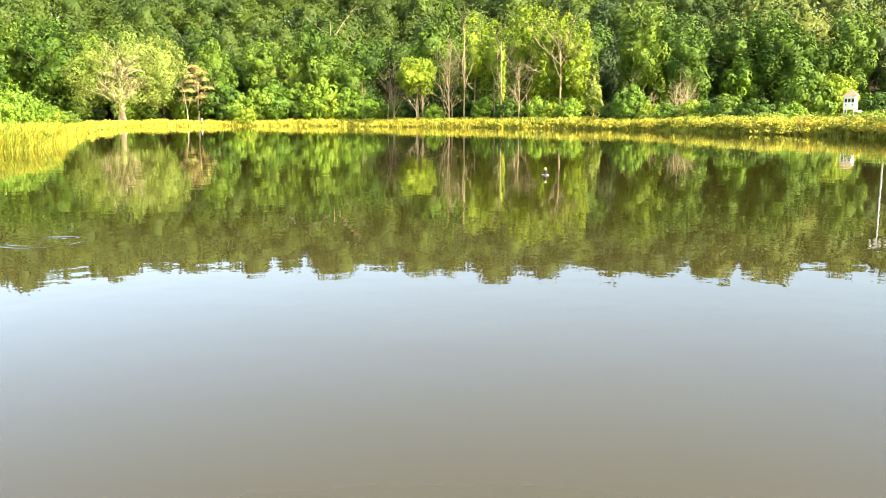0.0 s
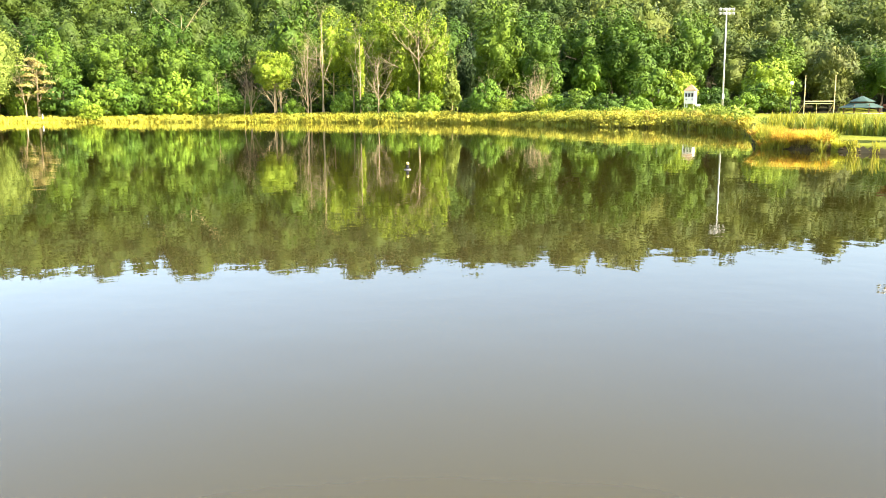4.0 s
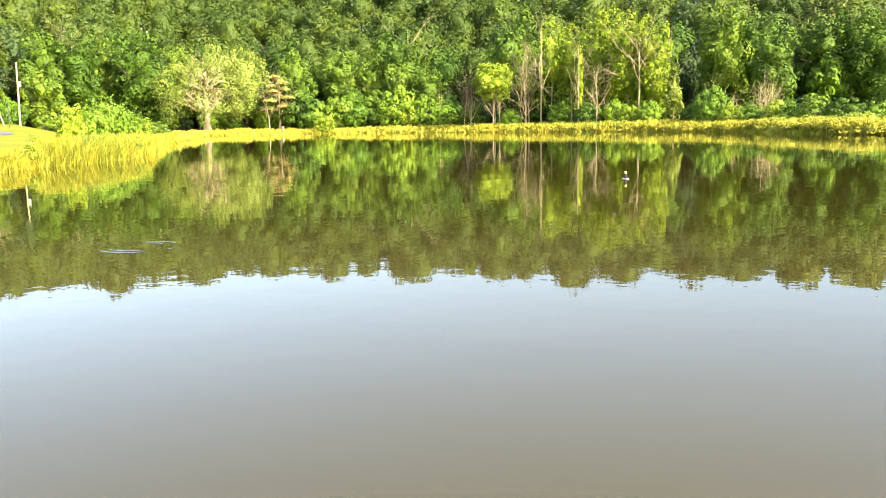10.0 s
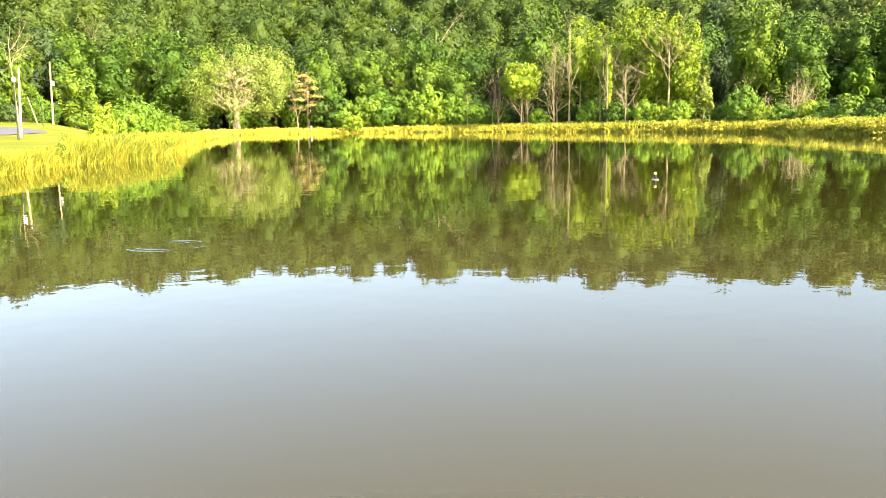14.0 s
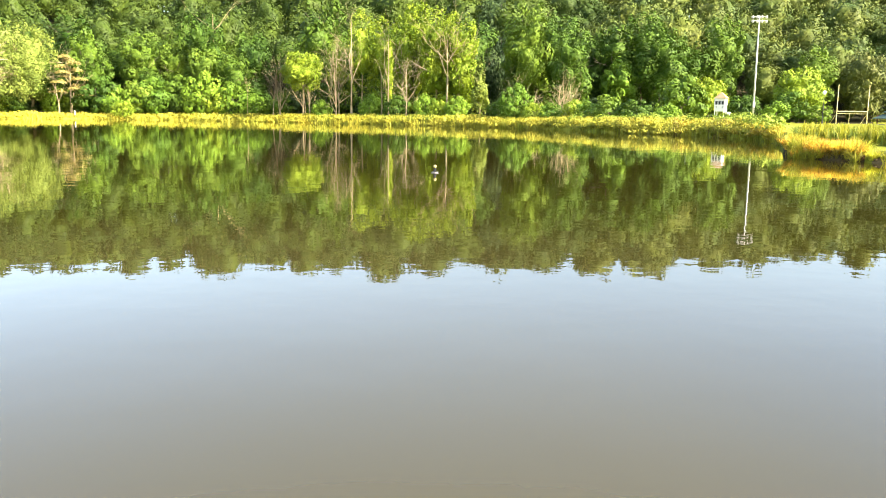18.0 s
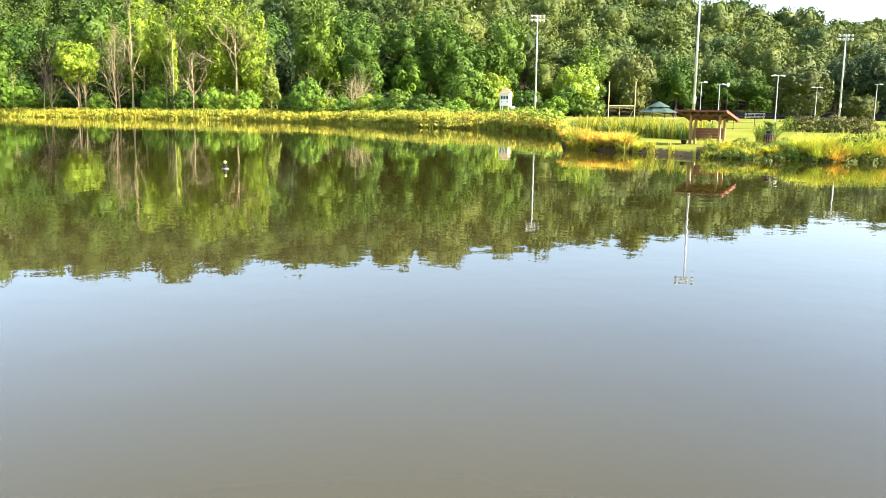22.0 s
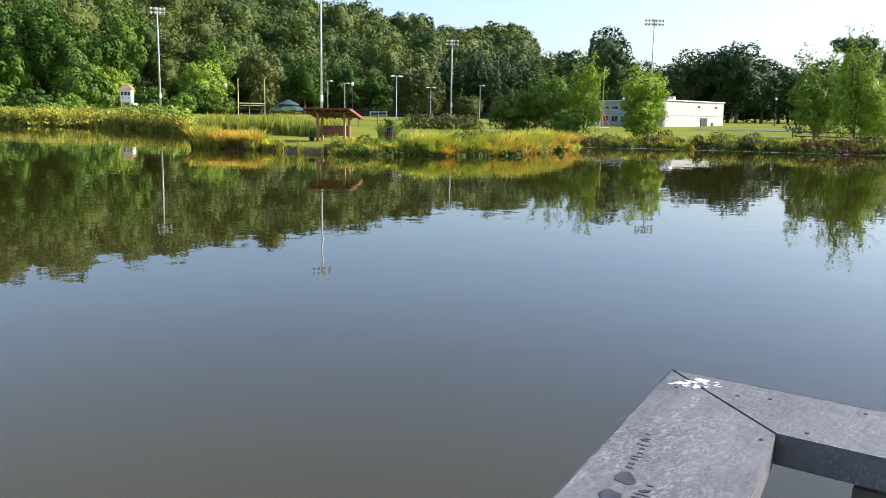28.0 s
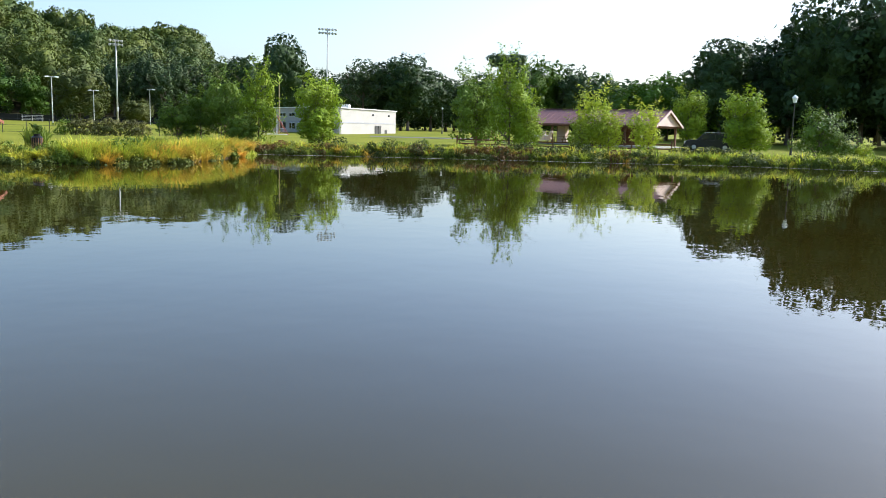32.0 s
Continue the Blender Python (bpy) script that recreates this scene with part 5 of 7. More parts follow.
# ---- more materials ----
M.update(
    timber=material("stained_timber", (0.20, 0.095, 0.05), 0.75, vary=0.35, scale=1.5, fine=10, stretch=(1, 1, 4), bump=0.3, per_island=0.12),
    red_timber=material("red_stained_boards", (0.24, 0.085, 0.045), 0.75, vary=0.3, scale=1.5, fine=10, stretch=(1, 1, 4), bump=0.3, per_island=0.12),
    scum=material("pale_scum", (0.44, 0.41, 0.34), 0.8, vary=0.4, scale=1, fine=9),
    # paler copy of the timber, sunlight on the posts put into the colour
    timber_pale=material("sunlit_timber", (0.40, 0.23, 0.10), 0.75, vary=0.3, scale=1.5, fine=10, stretch=(4, 4, 0.7), bump=0.3),
    pole_wood=material("weathered_pole", (0.40, 0.32, 0.16), 0.85, vary=0.25, scale=0.8, fine=8, stretch=(4, 4, 0.5), bump=0.3),
    shingle=material("dark_shingles", (0.045, 0.03, 0.025), 0.9, vary=0.4, scale=1.2, fine=9, bump=0.4, per_island=0.2),
    green_metal=material("green_roof_metal", (0.045, 0.085, 0.060), 0.6, 0.0, vary=0.2, scale=0.8, fine=6),
    red_roof=material("red_brown_roof_metal", (0.24, 0.11, 0.095), 0.5, 0.2, vary=0.2, scale=0.5, fine=5, per_island=0.08),
    tan_roof=material("tan_roof", (0.34, 0.22, 0.12), 0.7, vary=0.25),
    wall_white=material("pale_masonry", (0.43, 0.405, 0.365), 0.85, vary=0.1, scale=0.6, fine=5, bump=0.15),
    trim_blue=material("blue_grey_trim", (0.34, 0.35, 0.38), 0.7, vary=0.12),
    pink=material("pale_pink_boards", (0.70, 0.52, 0.44), 0.75, vary=0.12, scale=1, fine=7),
    glass=material("dark_window_glass", (0.02, 0.025, 0.03), 0.08, vary=0.1, spec=0.8),
    black=material("black_paint", (0.015, 0.015, 0.017), 0.35, vary=0.2),
    rubber=material("black_rubber", (0.02, 0.02, 0.02), 0.85, vary=0.3),
    goal_paint=material("yellowed_goal_paint", (0.62, 0.52, 0.24), 0.6, vary=0.2),
    red=material("faded_red_paint", (0.48, 0.12, 0.10), 0.6, vary=0.25),
    screen=material("black_windscreen_mesh", (0.018, 0.02, 0.02), 0.9, vary=0.3),
    asphalt=material("grey_asphalt", (0.12, 0.118, 0.125), 0.9, vary=0.2, scale=0.5, fine=20, bump=0.2),
    concrete=material("grey_concrete", (0.42, 0.40, 0.37), 0.85, vary=0.2, scale=0.7, fine=8, bump=0.2),
    yellow=material("yellow_plastic", (0.5, 0.4, 0.12), 0.5, vary=0.15),
    soil=material("sandy_soil", (0.15, 0.11, 0.05), 0.95, spec=0.1, vary=0.35, scale=0.9, fine=7, bump=0.6),
    hedge=leaf("hedge_leaves", (0.15, 0.135, 0.04), (0.085, 0.105, 0.026)),
    dropping=material("dry_bird_dropping", (0.52, 0.50, 0.48), 0.85, vary=0.15, scale=20, fine=90),
    edge_dark=material("dark_edge_tone", (0.018, 0.019, 0.024), 0.55, vary=0.3, scale=30, fine=120),
    damp_print=material("drying_footprint", (0.045, 0.046, 0.058), 0.6, vary=0.5, scale=40, fine=160),
    screw=material("dull_screw", (0.05, 0.045, 0.04), 0.5, 0.7, vary=0.3),
)
# glowing lamps are off by day: their glass is plain white
M["lamp_glass"] = material("white_lamp_glass", (0.85, 0.85, 0.82), 0.3, vary=0.03)


def at(az, d, turn=0.0, lift=0.0):
    x, y = polar(az, d)
    return pose(x, y, gz(x, y) + lift, 0, 0, az + turn)


def prism(points, depth, axis="y"):
    """A flat outline in x and z, drawn out along y."""
    bm = bmesh.new()
    a = [bm.verts.new((x, -depth / 2, z)) for x, z in points]
    b = [bm.verts.new((x, depth / 2, z)) for x, z in points]
    bm.faces.new(a[::-1])
    bm.faces.new(b)
    n = len(points)
    for i in range(n):
        bm.faces.new((a[i], a[(i + 1) % n], b[(i + 1) % n], b[i]))
    bmesh.ops.recalc_face_normals(bm, faces=bm.faces)
    return bm


# ---- the pier's railing and deck ----
CORNER = Vector((1.56, 0.785, 1.9))
DIR_A, DIR_B = radians(-163.2), radians(-82.5)


def weathered_wood():
    """Grey painted timber with pale flaking scuffs and darker stains."""
    m = material("weathered_grey_timber", (0.080, 0.078, 0.078), 0.62, vary=0.3, scale=6, fine=55, second=(0.128, 0.123, 0.119), stretch=(0.8, 1.4, 1), bump=0.2)
    n, l = m.node_tree.nodes, m.node_tree.links
    b = n["Principled BSDF"]
    old = b.inputs["Base Color"].links[0].from_socket
    co = n.new("ShaderNodeTexCoord")
    mp = n.new("ShaderNodeMapping")
    mp.inputs["Rotation"].default_value = (0, 0, radians(-25))
    mp.inputs["Scale"].default_value = (0.55, 1.5, 1)
    l.new(co.outputs["Object"], mp.inputs["Vector"])
    masks = []
    for sc, det, dist, lo, hi in ((125, 6, 1.6, 0.50, 0.62), (7, 4, 0.5, 0.44, 0.60)):
        t = n.new("ShaderNodeTexNoise")
        t.inputs["Scale"].default_value, t.inputs["Detail"].default_value, t.inputs["Distortion"].default_value = sc, det, dist
        l.new(mp.outputs["Vector"], t.inputs["Vector"])
        g = n.new("ShaderNodeMapRange")
        g.inputs["From Min"].default_value, g.inputs["From Max"].default_value = lo, hi
        l.new(t.outputs["Fac"], g.inputs["Value"])
        masks.append(g.outputs["Result"])
    both = n.new("ShaderNodeMath")
    both.operation = 'MULTIPLY'
    l.new(masks[0], both.inputs[0])
    l.new(masks[1], both.inputs[1])
    mix = n.new("ShaderNodeMix")
    mix.data_type = 'RGBA'
    mix.inputs["B"].default_value = (0.205, 0.20, 0.19, 1)
    l.new(both.outputs[0], mix.inputs["Factor"])
    l.new(old, mix.inputs["A"])
    l.new(mix.outputs["Result"], b.inputs["Base Color"])
    return m


def pier():
    ux, uy = Vector((math.cos(DIR_A), math.sin(DIR_A), 0)), Vector((math.cos(DIR_B), math.sin(DIR_B), 0))
    wide, thick = 0.186, 0.042
    inner = CORNER + (ux + uy) * (wide / math.sin(DIR_B - DIR_A))
    gap = (ux - uy).normalized() * 0.0009
    cap = tagged(thing("pier_railing", Matrix.Translation((0, 0, 0)), "weathered grey timber pier railing with a mitred cap", "railing"))
    wood = weathered_wood()
    side = material("raw_timber_edge", (0.1575, 0.147, 0.133), 0.8, vary=0.3, scale=9, fine=50, bump=0.4)

    def board(a_out, a_in, far, u):
        bm = bmesh.new()
        top = [a_out, a_in, a_in + u * far, a_out + u * (far + 0.05)]
        vs = [bm.verts.new(p) for p in top]
        vb = [bm.verts.new(p - Vector((0, 0, thick))) for p in top]
        bm.faces.new(vs)
        bm.faces.new(vb[::-1])
        for i in range(4):
            bm.faces.new((vs[i], vb[i], vb[(i + 1) % 4], vs[(i + 1) % 4]))
        bmesh.ops.recalc_face_normals(bm, faces=bm.faces)
        bmesh.ops.bevel(bm, geom=list(bm.edges), offset=0.0016, segments=2, affect='EDGES')
        return bm
    part("cap_board", board(CORNER + gap, inner + gap, 4.2, ux), wood, cap)
    part("cap_board", board(CORNER - gap, inner - gap, 3.4, uy), wood, cap)
    # posts, lower rails and balusters below the cap
    na, nb = Vector((-ux.y, ux.x, 0)), Vector((-uy.y, uy.x, 0))
    if na.dot(uy) < 0:
        na = -na
    if nb.dot(ux) < 0:
        nb = -nb
    for u, nrm, ln in ((ux, na, 4.2), (uy, nb, 3.4)):
        ang = math.degrees(math.atan2(u.y, u.x))
        base = CORNER + nrm * 0.093
        for z, h in ((1.78, 0.09), (0.98, 0.09)):
            p = base + u * (ln / 2 + 0.15)
            part("rail", boxes(((ln - 0.3, 0.038, h), (p.x, p.y, z), (0, 0, ang), 0.004)), side, cap)
        for k in range(4):
            p = base + u * (0.12 + k * (ln - 0.2) / 3)
            part("post", boxes(((0.089, 0.089, 1.9 - thick - 0.2), (p.x, p.y, (1.9 - thick + 0.2) / 2), (0, 0, ang), 0.005)), side, cap)
        for k in range(int(ln / 0.14)):
            p = base + u * (0.3 + k * 0.135)
            part("baluster", boxes(((0.034, 0.034, 0.72), (p.x, p.y, 1.38), (0, 0, ang))), side, cap)
    top = 1.9

    def on_cap(name, x, y, sx, sy, turn, mat, lift=0.0012, sides=12, seed=0):
        r = np.random.default_rng(seed)
        ph = r.uniform(0, 6.28, 3)
        wob = 0.36 if name == "bird_dropping" else 0.18
        bm = bmesh.new()
        vs = []
        for k in range(sides):
            a = 2 * math.pi * k / sides
            q = 1 + wob * (0.6 * math.sin(2 * a + ph[0]) + 0.5 * math.sin(3 * a + ph[1]) + 0.35 * math.sin(5 * a + ph[2]))
            vs.append(bm.verts.new((math.cos(a) * sx * q, math.sin(a) * sy * q, 0)))
        f = bm.faces.new(vs)
        e = bmesh.ops.extrude_face_region(bm, geom=[f])
        bmesh.ops.translate(bm, verts=[v for v in e["geom"] if isinstance(v, bmesh.types.BMVert)], vec=(0, 0, lift))
        bmesh.ops.recalc_face_normals(bm, faces=bm.faces)
        o = part(name, bm, M[mat], cap)
        o.matrix_local = pose(x, y, top + 0.0003, 0, 0, turn)
        return o
    for i, (x, y) in enumerate([(1.479, 0.729), (1.511, 0.648), (1.533, 0.609), (1.37, 0.548), (1.435, 0.516), (1.57, 0.49), (1.535, 0.689), (1.45, 0.2), (1.62, 0.14)]):
        on_cap("screw", x, y, 0.0027, 0.0027, 0, "screw", 0.0006, 10, i)
    for i, (x, y, s) in enumerate([(1.504, 0.744, 0.016), (1.538, 0.728, 0.018), (1.505, 0.719, 0.013), (1.533, 0.699, 0.010), (1.522, 0.735, 0.013), (1.49, 0.752, 0.008), (1.515, 0.708, 0.006), (1.497, 0.733, 0.009), (1.527, 0.716, 0.007), (1.545, 0.707, 0.006)]):
        on_cap("bird_dropping", x, y - 0.009, s * 0.68, s * 0.5, -40 + i * 37, "dropping", 0.0004, 36, 20 + i)
    for i, (x, y, a, b) in enumerate([(1.041, 0.569, 0.018, 0.0095), (1.090, 0.586, 0.021, 0.011), (1.144, 0.602, 0.019, 0.010), (1.024, 0.494, 0.007, 0.004)]):
        on_cap("wet_print", x, y, a, b, 20 + 9 * (i % 3), "damp_print", 0.0003, 40, 40 + i)
    mr = np.random.default_rng(12)
    for i in range(10):
        on_cap("wet_print", 1.172 + i * 0.012 + mr.normal(0, 0.002), 0.613 + i * 0.0046 + mr.normal(0, 0.002), 0.002, 0.009 * mr.uniform(0.5, 1.1) * (1 - 0.04 * i), mr.uniform(-5, 25), "damp_print", 0.0003, 10, 60 + i)
        on_cap("wet_print", 1.064 + i * 0.009 + mr.normal(0, 0.002), 0.553 + i * 0.0023 + mr.normal(0, 0.002), 0.002, 0.009 * mr.uniform(0.5, 1.1) * (1 - 0.03 * i), mr.uniform(-5, 25), "damp_print", 0.0003, 10, 80 + i)
    # thin dark line along the outer edge
    er = np.random.default_rng(13)
    for u, nrm, ln in ((ux, na, 4.2), (uy, nb, 3.4)):
        bm = bmesh.new()
        prev = None
        for k in range(121):
            p = CORNER + u * (0.004 + k * (ln - 0.02) / 120) + nrm * 0.0018
            row = [bm.verts.new((p.x, p.y, top + 0.0004)), bm.verts.new((*(p + nrm * er.uniform(0.0004, 0.0016)).xy, top + 0.0004))]
            if prev:
                bm.faces.new((prev[0], row[0], row[1], prev[1]))
            prev = row
        bmesh.ops.recalc_face_normals(bm, faces=bm.faces)
        part("worn_edge", bm, M["edge_dark"], cap, "dark worn edge")
    # deck
    deck = tagged(thing("pier_deck", Matrix.Identity(4), "grey timber pier deck on posts over the water", "pier"))
    ang = math.degrees(DIR_A)
    for k in range(20):
        c = CORNER + ux * 2.15 + (na * (0.12 + k * 0.15))
        part("deck_board", boxes(((4.1, 0.14, 0.035), (c.x, c.y, 0.81), (0, 0, ang), 0.004)), side, deck)
    for k in range(3):
        for j in range(2):
            c = CORNER + ux * (0.3 + k * 1.8) + na * (0.25 + j * 2.6)
            part("pile", rod(bmesh.new(), (c.x, c.y, -1.8), (c.x, c.y, 0.79), 0.11), side, deck)


pier()


# ---- floating marker ----
def marker_buoy():
    ob = thing("marker_buoy", pose(4.0, 33.4, 0, 0, 0, 20), "small floating marker with a yellow top", "buoy")
    bm = bmesh.new()
    bmesh.ops.create_cone(bm, cap_ends=True, segments=16, radius1=0.13, radius2=0.15, depth=0.03, matrix=pose(0, 0, 0.018))
    part("float", bm, M["concrete"], ob, "pale flat float")
    part("stem", rod(bmesh.new(), (0, 0, 0.02), (0, 0, 0.2), 0.06, 0.05), M["black"], ob, "black stem")
    bm = bmesh.new()
    bmesh.ops.create_uvsphere(bm, u_segments=12, v_segments=8, radius=0.065, matrix=pose(0, 0, 0.25))
    part("cap", bm, M["yellow"], ob, "yellow cap", smooth=True)


marker_buoy()


def ripple_rings():
    """Low rings spreading over the water where a fish has risen."""
    m = bpy.data.materials["pond_water"]
    ob = thing("ripple", at(25.5, 17.3), "faint ripple rings spreading on the calm pond water", "ripple")
    ob.location.z = 0.0
    for r0 in (0.52, 0.74):
        bm = bmesh.new()
        prev = None
        for k in range(65):
            a = 2 * math.pi * k / 64
            c = r0 * (1 + 0.03 * math.sin(3 * a + r0 * 9))
            h = 0.0035 * (0.6 + 0.4 * math.sin(2 * a + 1))
            ring = [bm.verts.new((math.cos(a) * (c + u * 0.06), math.sin(a) * (c + u * 0.06), 0.002 + h * math.cos(u * math.pi / 2))) for u in (-1, -0.5, 0, 0.5, 1)]
            if prev:
                for j in range(4):
                    bm.faces.new((prev[j], prev[j + 1], ring[j + 1], ring[j]))
            prev = ring
        part("ring", bm, m, ob, smooth=True)


ripple_rings()


# ---- notice shelter, bin and pot shapes by the landing ----
def notice_shelter():
    ob = thing("notice_shelter", at(-38.2, 54.5, -28), "small stained timber shelter with a dark lean-to roof", "shelter")
    half, low, high = 0.88, 1.46, 2.02
    tilt = math.degrees(math.atan2(high - low, 2 * half))
    for x in (-0.95, 0.95):
        for y, top in ((-0.30, 1.78), (0.30, 1.58)):
            part("post", boxes(((0.13, 0.13, top + 0.3), (x, y, top / 2 - 0.15), (0, 0, 0), 0.01)), M["timber_pale"], ob)
    for k in range(6):
        part("rafter", boxes(((0.06, 2 * half, 0.11), (-1.45 + k * 0.58, 0, (low + high) / 2 - 0.085), (-tilt, 0, 0), 0.006)), M["timber"], ob)
    for k in range(9):
        y = -half + 0.1 + k * 0.195
        part("roof_board", boxes(((3.2, 0.205, 0.03), (0, y, high - (y + half) / (2 * half) * (high - low)), (-tilt - 2.5, 0, 0), 0.005)), M["shingle" if k % 3 else "timber_pale"], ob)
    for k in range(5):
        part("batten", boxes(((0.07, 1.7, 0.025), (-1.25 + k * 0.6, 0.02, (low + high) / 2 + 0.045), (-tilt, 0, 0), 0.004)), M["timber"], ob)
    for x in (-1.62, 1.62):
        part("barge_board", boxes(((0.045, 2 * half + 0.06, 0.16), (x, 0, (low + high) / 2 - 0.03), (-tilt, 0, 0), 0.006)), M["red_timber"], ob, "reddish barge board")
    part("fascia", boxes(((3.2, 0.04, 0.1), (0, -half - 0.03, high - 0.02), (0, 0, 0), 0.006)), M["red_timber"], ob)
    for k in range(4):
        part("panel_board", boxes(((1.78, 0.035, 0.15), (0, 0.28, 0.41 + k * 0.158), (0, 0, 0), 0.006)), M["red_timber"], ob)
    for y, z in ((-0.30, 1.72), (0.30, 1.53)):
        part("beam", boxes(((2.6, 0.09, 0.12), (0, y, z), (0, 0, 0), 0.01)), M["timber"], ob)


notice_shelter()


def litter_bin():
    ob = thing("litter_bin", at(-41.9, 51.5), "dark slatted litter bin on the bank", "bin")
    bm = bmesh.new()
    bmesh.ops.create_cone(bm, cap_ends=True, segments=18, radius1=0.24, radius2=0.27, depth=0.72, matrix=pose(0, 0, 0.36))
    part("drum", bm, M["rubber"], ob)
    for k in range(14):
        a = 2 * math.pi * k / 14
        part("slat", boxes(((0.05, 0.02, 0.7), (math.cos(a) * 0.28, math.sin(a) * 0.28, 0.37), (0, 0, math.degrees(a) + 90), 0.004)), M["timber"], ob)
    bm = bmesh.new()
    bmesh.ops.create_cone(bm, cap_ends=True, segments=18, radius1=0.3, radius2=0.2, depth=0.07, matrix=pose(0, 0, 0.77))
    part("lid", bm, M["black"], ob)


litter_bin()


def bin_plant():
    r = np.random.default_rng(9)
    x, y = polar(-41.9, 51.5)
    ob = thing("potted_plant", pose(x, y, gz(x, y) + 0.8), "leafy green plant standing on the litter bin", "plant")
    part("pot", rod(bmesh.new(), (0, 0, 0), (0, 0, 0.12), 0.15, 0.18, 14), M["rubber"], ob)
    v, q = crown_sprays(r, 0.42, 0.08, 0.62, 26, 260, 0.06, "vase")
    part("leaves", tri_quad_mesh("leaves", v, q, M["weed_green"]), None, ob)


bin_plant()


def plant_pot(az, d, s):
    ob = thing("plant_pot", at(az, d), "small black pot shape on the mown landing", "pot", "pots on the landing")
    bm = bmesh.new()
    bmesh.ops.create_cone(bm, cap_ends=True, segments=16, radius1=0.13 * s, radius2=0.19 * s, depth=0.28 * s, matrix=pose(0, 0, 0.14 * s))
    part("pot", bm, M["black"], ob)
    bm = bmesh.new()
    for k in range(9):
        rod(bm, (0, 0, 0.26 * s), (math.cos(k * 0.7) * 0.16 * s, math.sin(k * 0.7) * 0.16 * s, 0.4 * s), 0.012, 0.003, 4)
    part("twigs", bm, M["bark"], ob)


# the first pot shape stands in for a small dark bird
plant_pot(-33.2, 55.5, 1.0)
plant_pot(-36.8, 54.0, 1.0)


def stone(az, d, s, seed):
    r = np.random.default_rng(seed)
    x, y = polar(az, d)
    bm = bmesh.new()
    bmesh.ops.create_icosphere(bm, subdivisions=2, radius=s)
    for v in bm.verts:
        v.co *= r.uniform(0.85, 1.1)
        v.co.z *= 0.6
    return tagged(part("stone", bm, M["soil"]), "small brownish rounded stone at the water's edge", "stone", "stones at the landing")


for i, (az, inl, s) in enumerate([(-34.2, 0.3, 0.13), (-35.2, 0.2, 0.07), (-36.7, 0.1, 0.08)]):
    o = stone(az, 50, s, i)
    x, y = polar(az, float(shore(az)) + inl)
    o.matrix_world = pose(x, y, max(0, gz(x, y)) + s * 0.3, 0, 0, i * 50)


def landing():
    """Bare trodden soil at the landing, just proud of the ground."""
    azs = np.linspace(-37.4, -34.0, 18)
    vs, q = [], []
    for i, az in enumerate(azs):
        for j, inl in enumerate((0.0, 0.15, 0.3, 0.45, 0.65 + 0.2 * math.sin(i * 1.9))):
            x, y = polar(float(az), float(shore(az)) + inl)
            vs.append((x, y, gz(x, y) + 0.015))
    for i in range(len(azs) - 1):
        for j in range(4):
            q.append((i * 5 + j, i * 5 + j + 1, (i + 1) * 5 + j + 1, (i + 1) * 5 + j))
    tagged(part("landing_soil", np_mesh("landing_soil", vs, np.array(q)[:, ::-1], M["soil"]), None), "bare sandy soil at the water's edge", "ground", kind="structure")


landing()


# ---- sports field ----
def football_goal():
    ob = thing("goal", at(-32.8, 190, 8), "yellowed football goal with tall uprights and a net frame", "goal")
    w = 5.6
    for s in (-1, 1):
        part("goal_post", rod(bmesh.new(), (s * w / 2, 0, -0.1), (s * w / 2, 0, 2.4), 0.1), M["goal_paint"], ob)
        part("upright", rod(bmesh.new(), (s * w / 2, 0, 2.4), (s * w / 2, 0, 7.6), 0.1), M["goal_paint"], ob)
        part("net_stay", rod(bmesh.new(), (s * w / 2, 0, 2.0), (s * w / 2 - 0.9, 1.2, 0), 0.04), M["goal_paint"], ob)
    part("crossbar", rod(bmesh.new(), (-w / 2, 0, 2.4), (w / 2, 0, 2.4), 0.12), M["goal_paint"], ob)
    part("lower_bar", rod(bmesh.new(), (-w / 2, 0.05, 1.95), (w / 2, 0.05, 1.95), 0.06), M["goal_paint"], ob)
    part("middle_post", rod(bmesh.new(), (-0.4, 0.3, 0), (-0.4, 0.3, 1.95), 0.05), M["goal_paint"], ob)


football_goal()


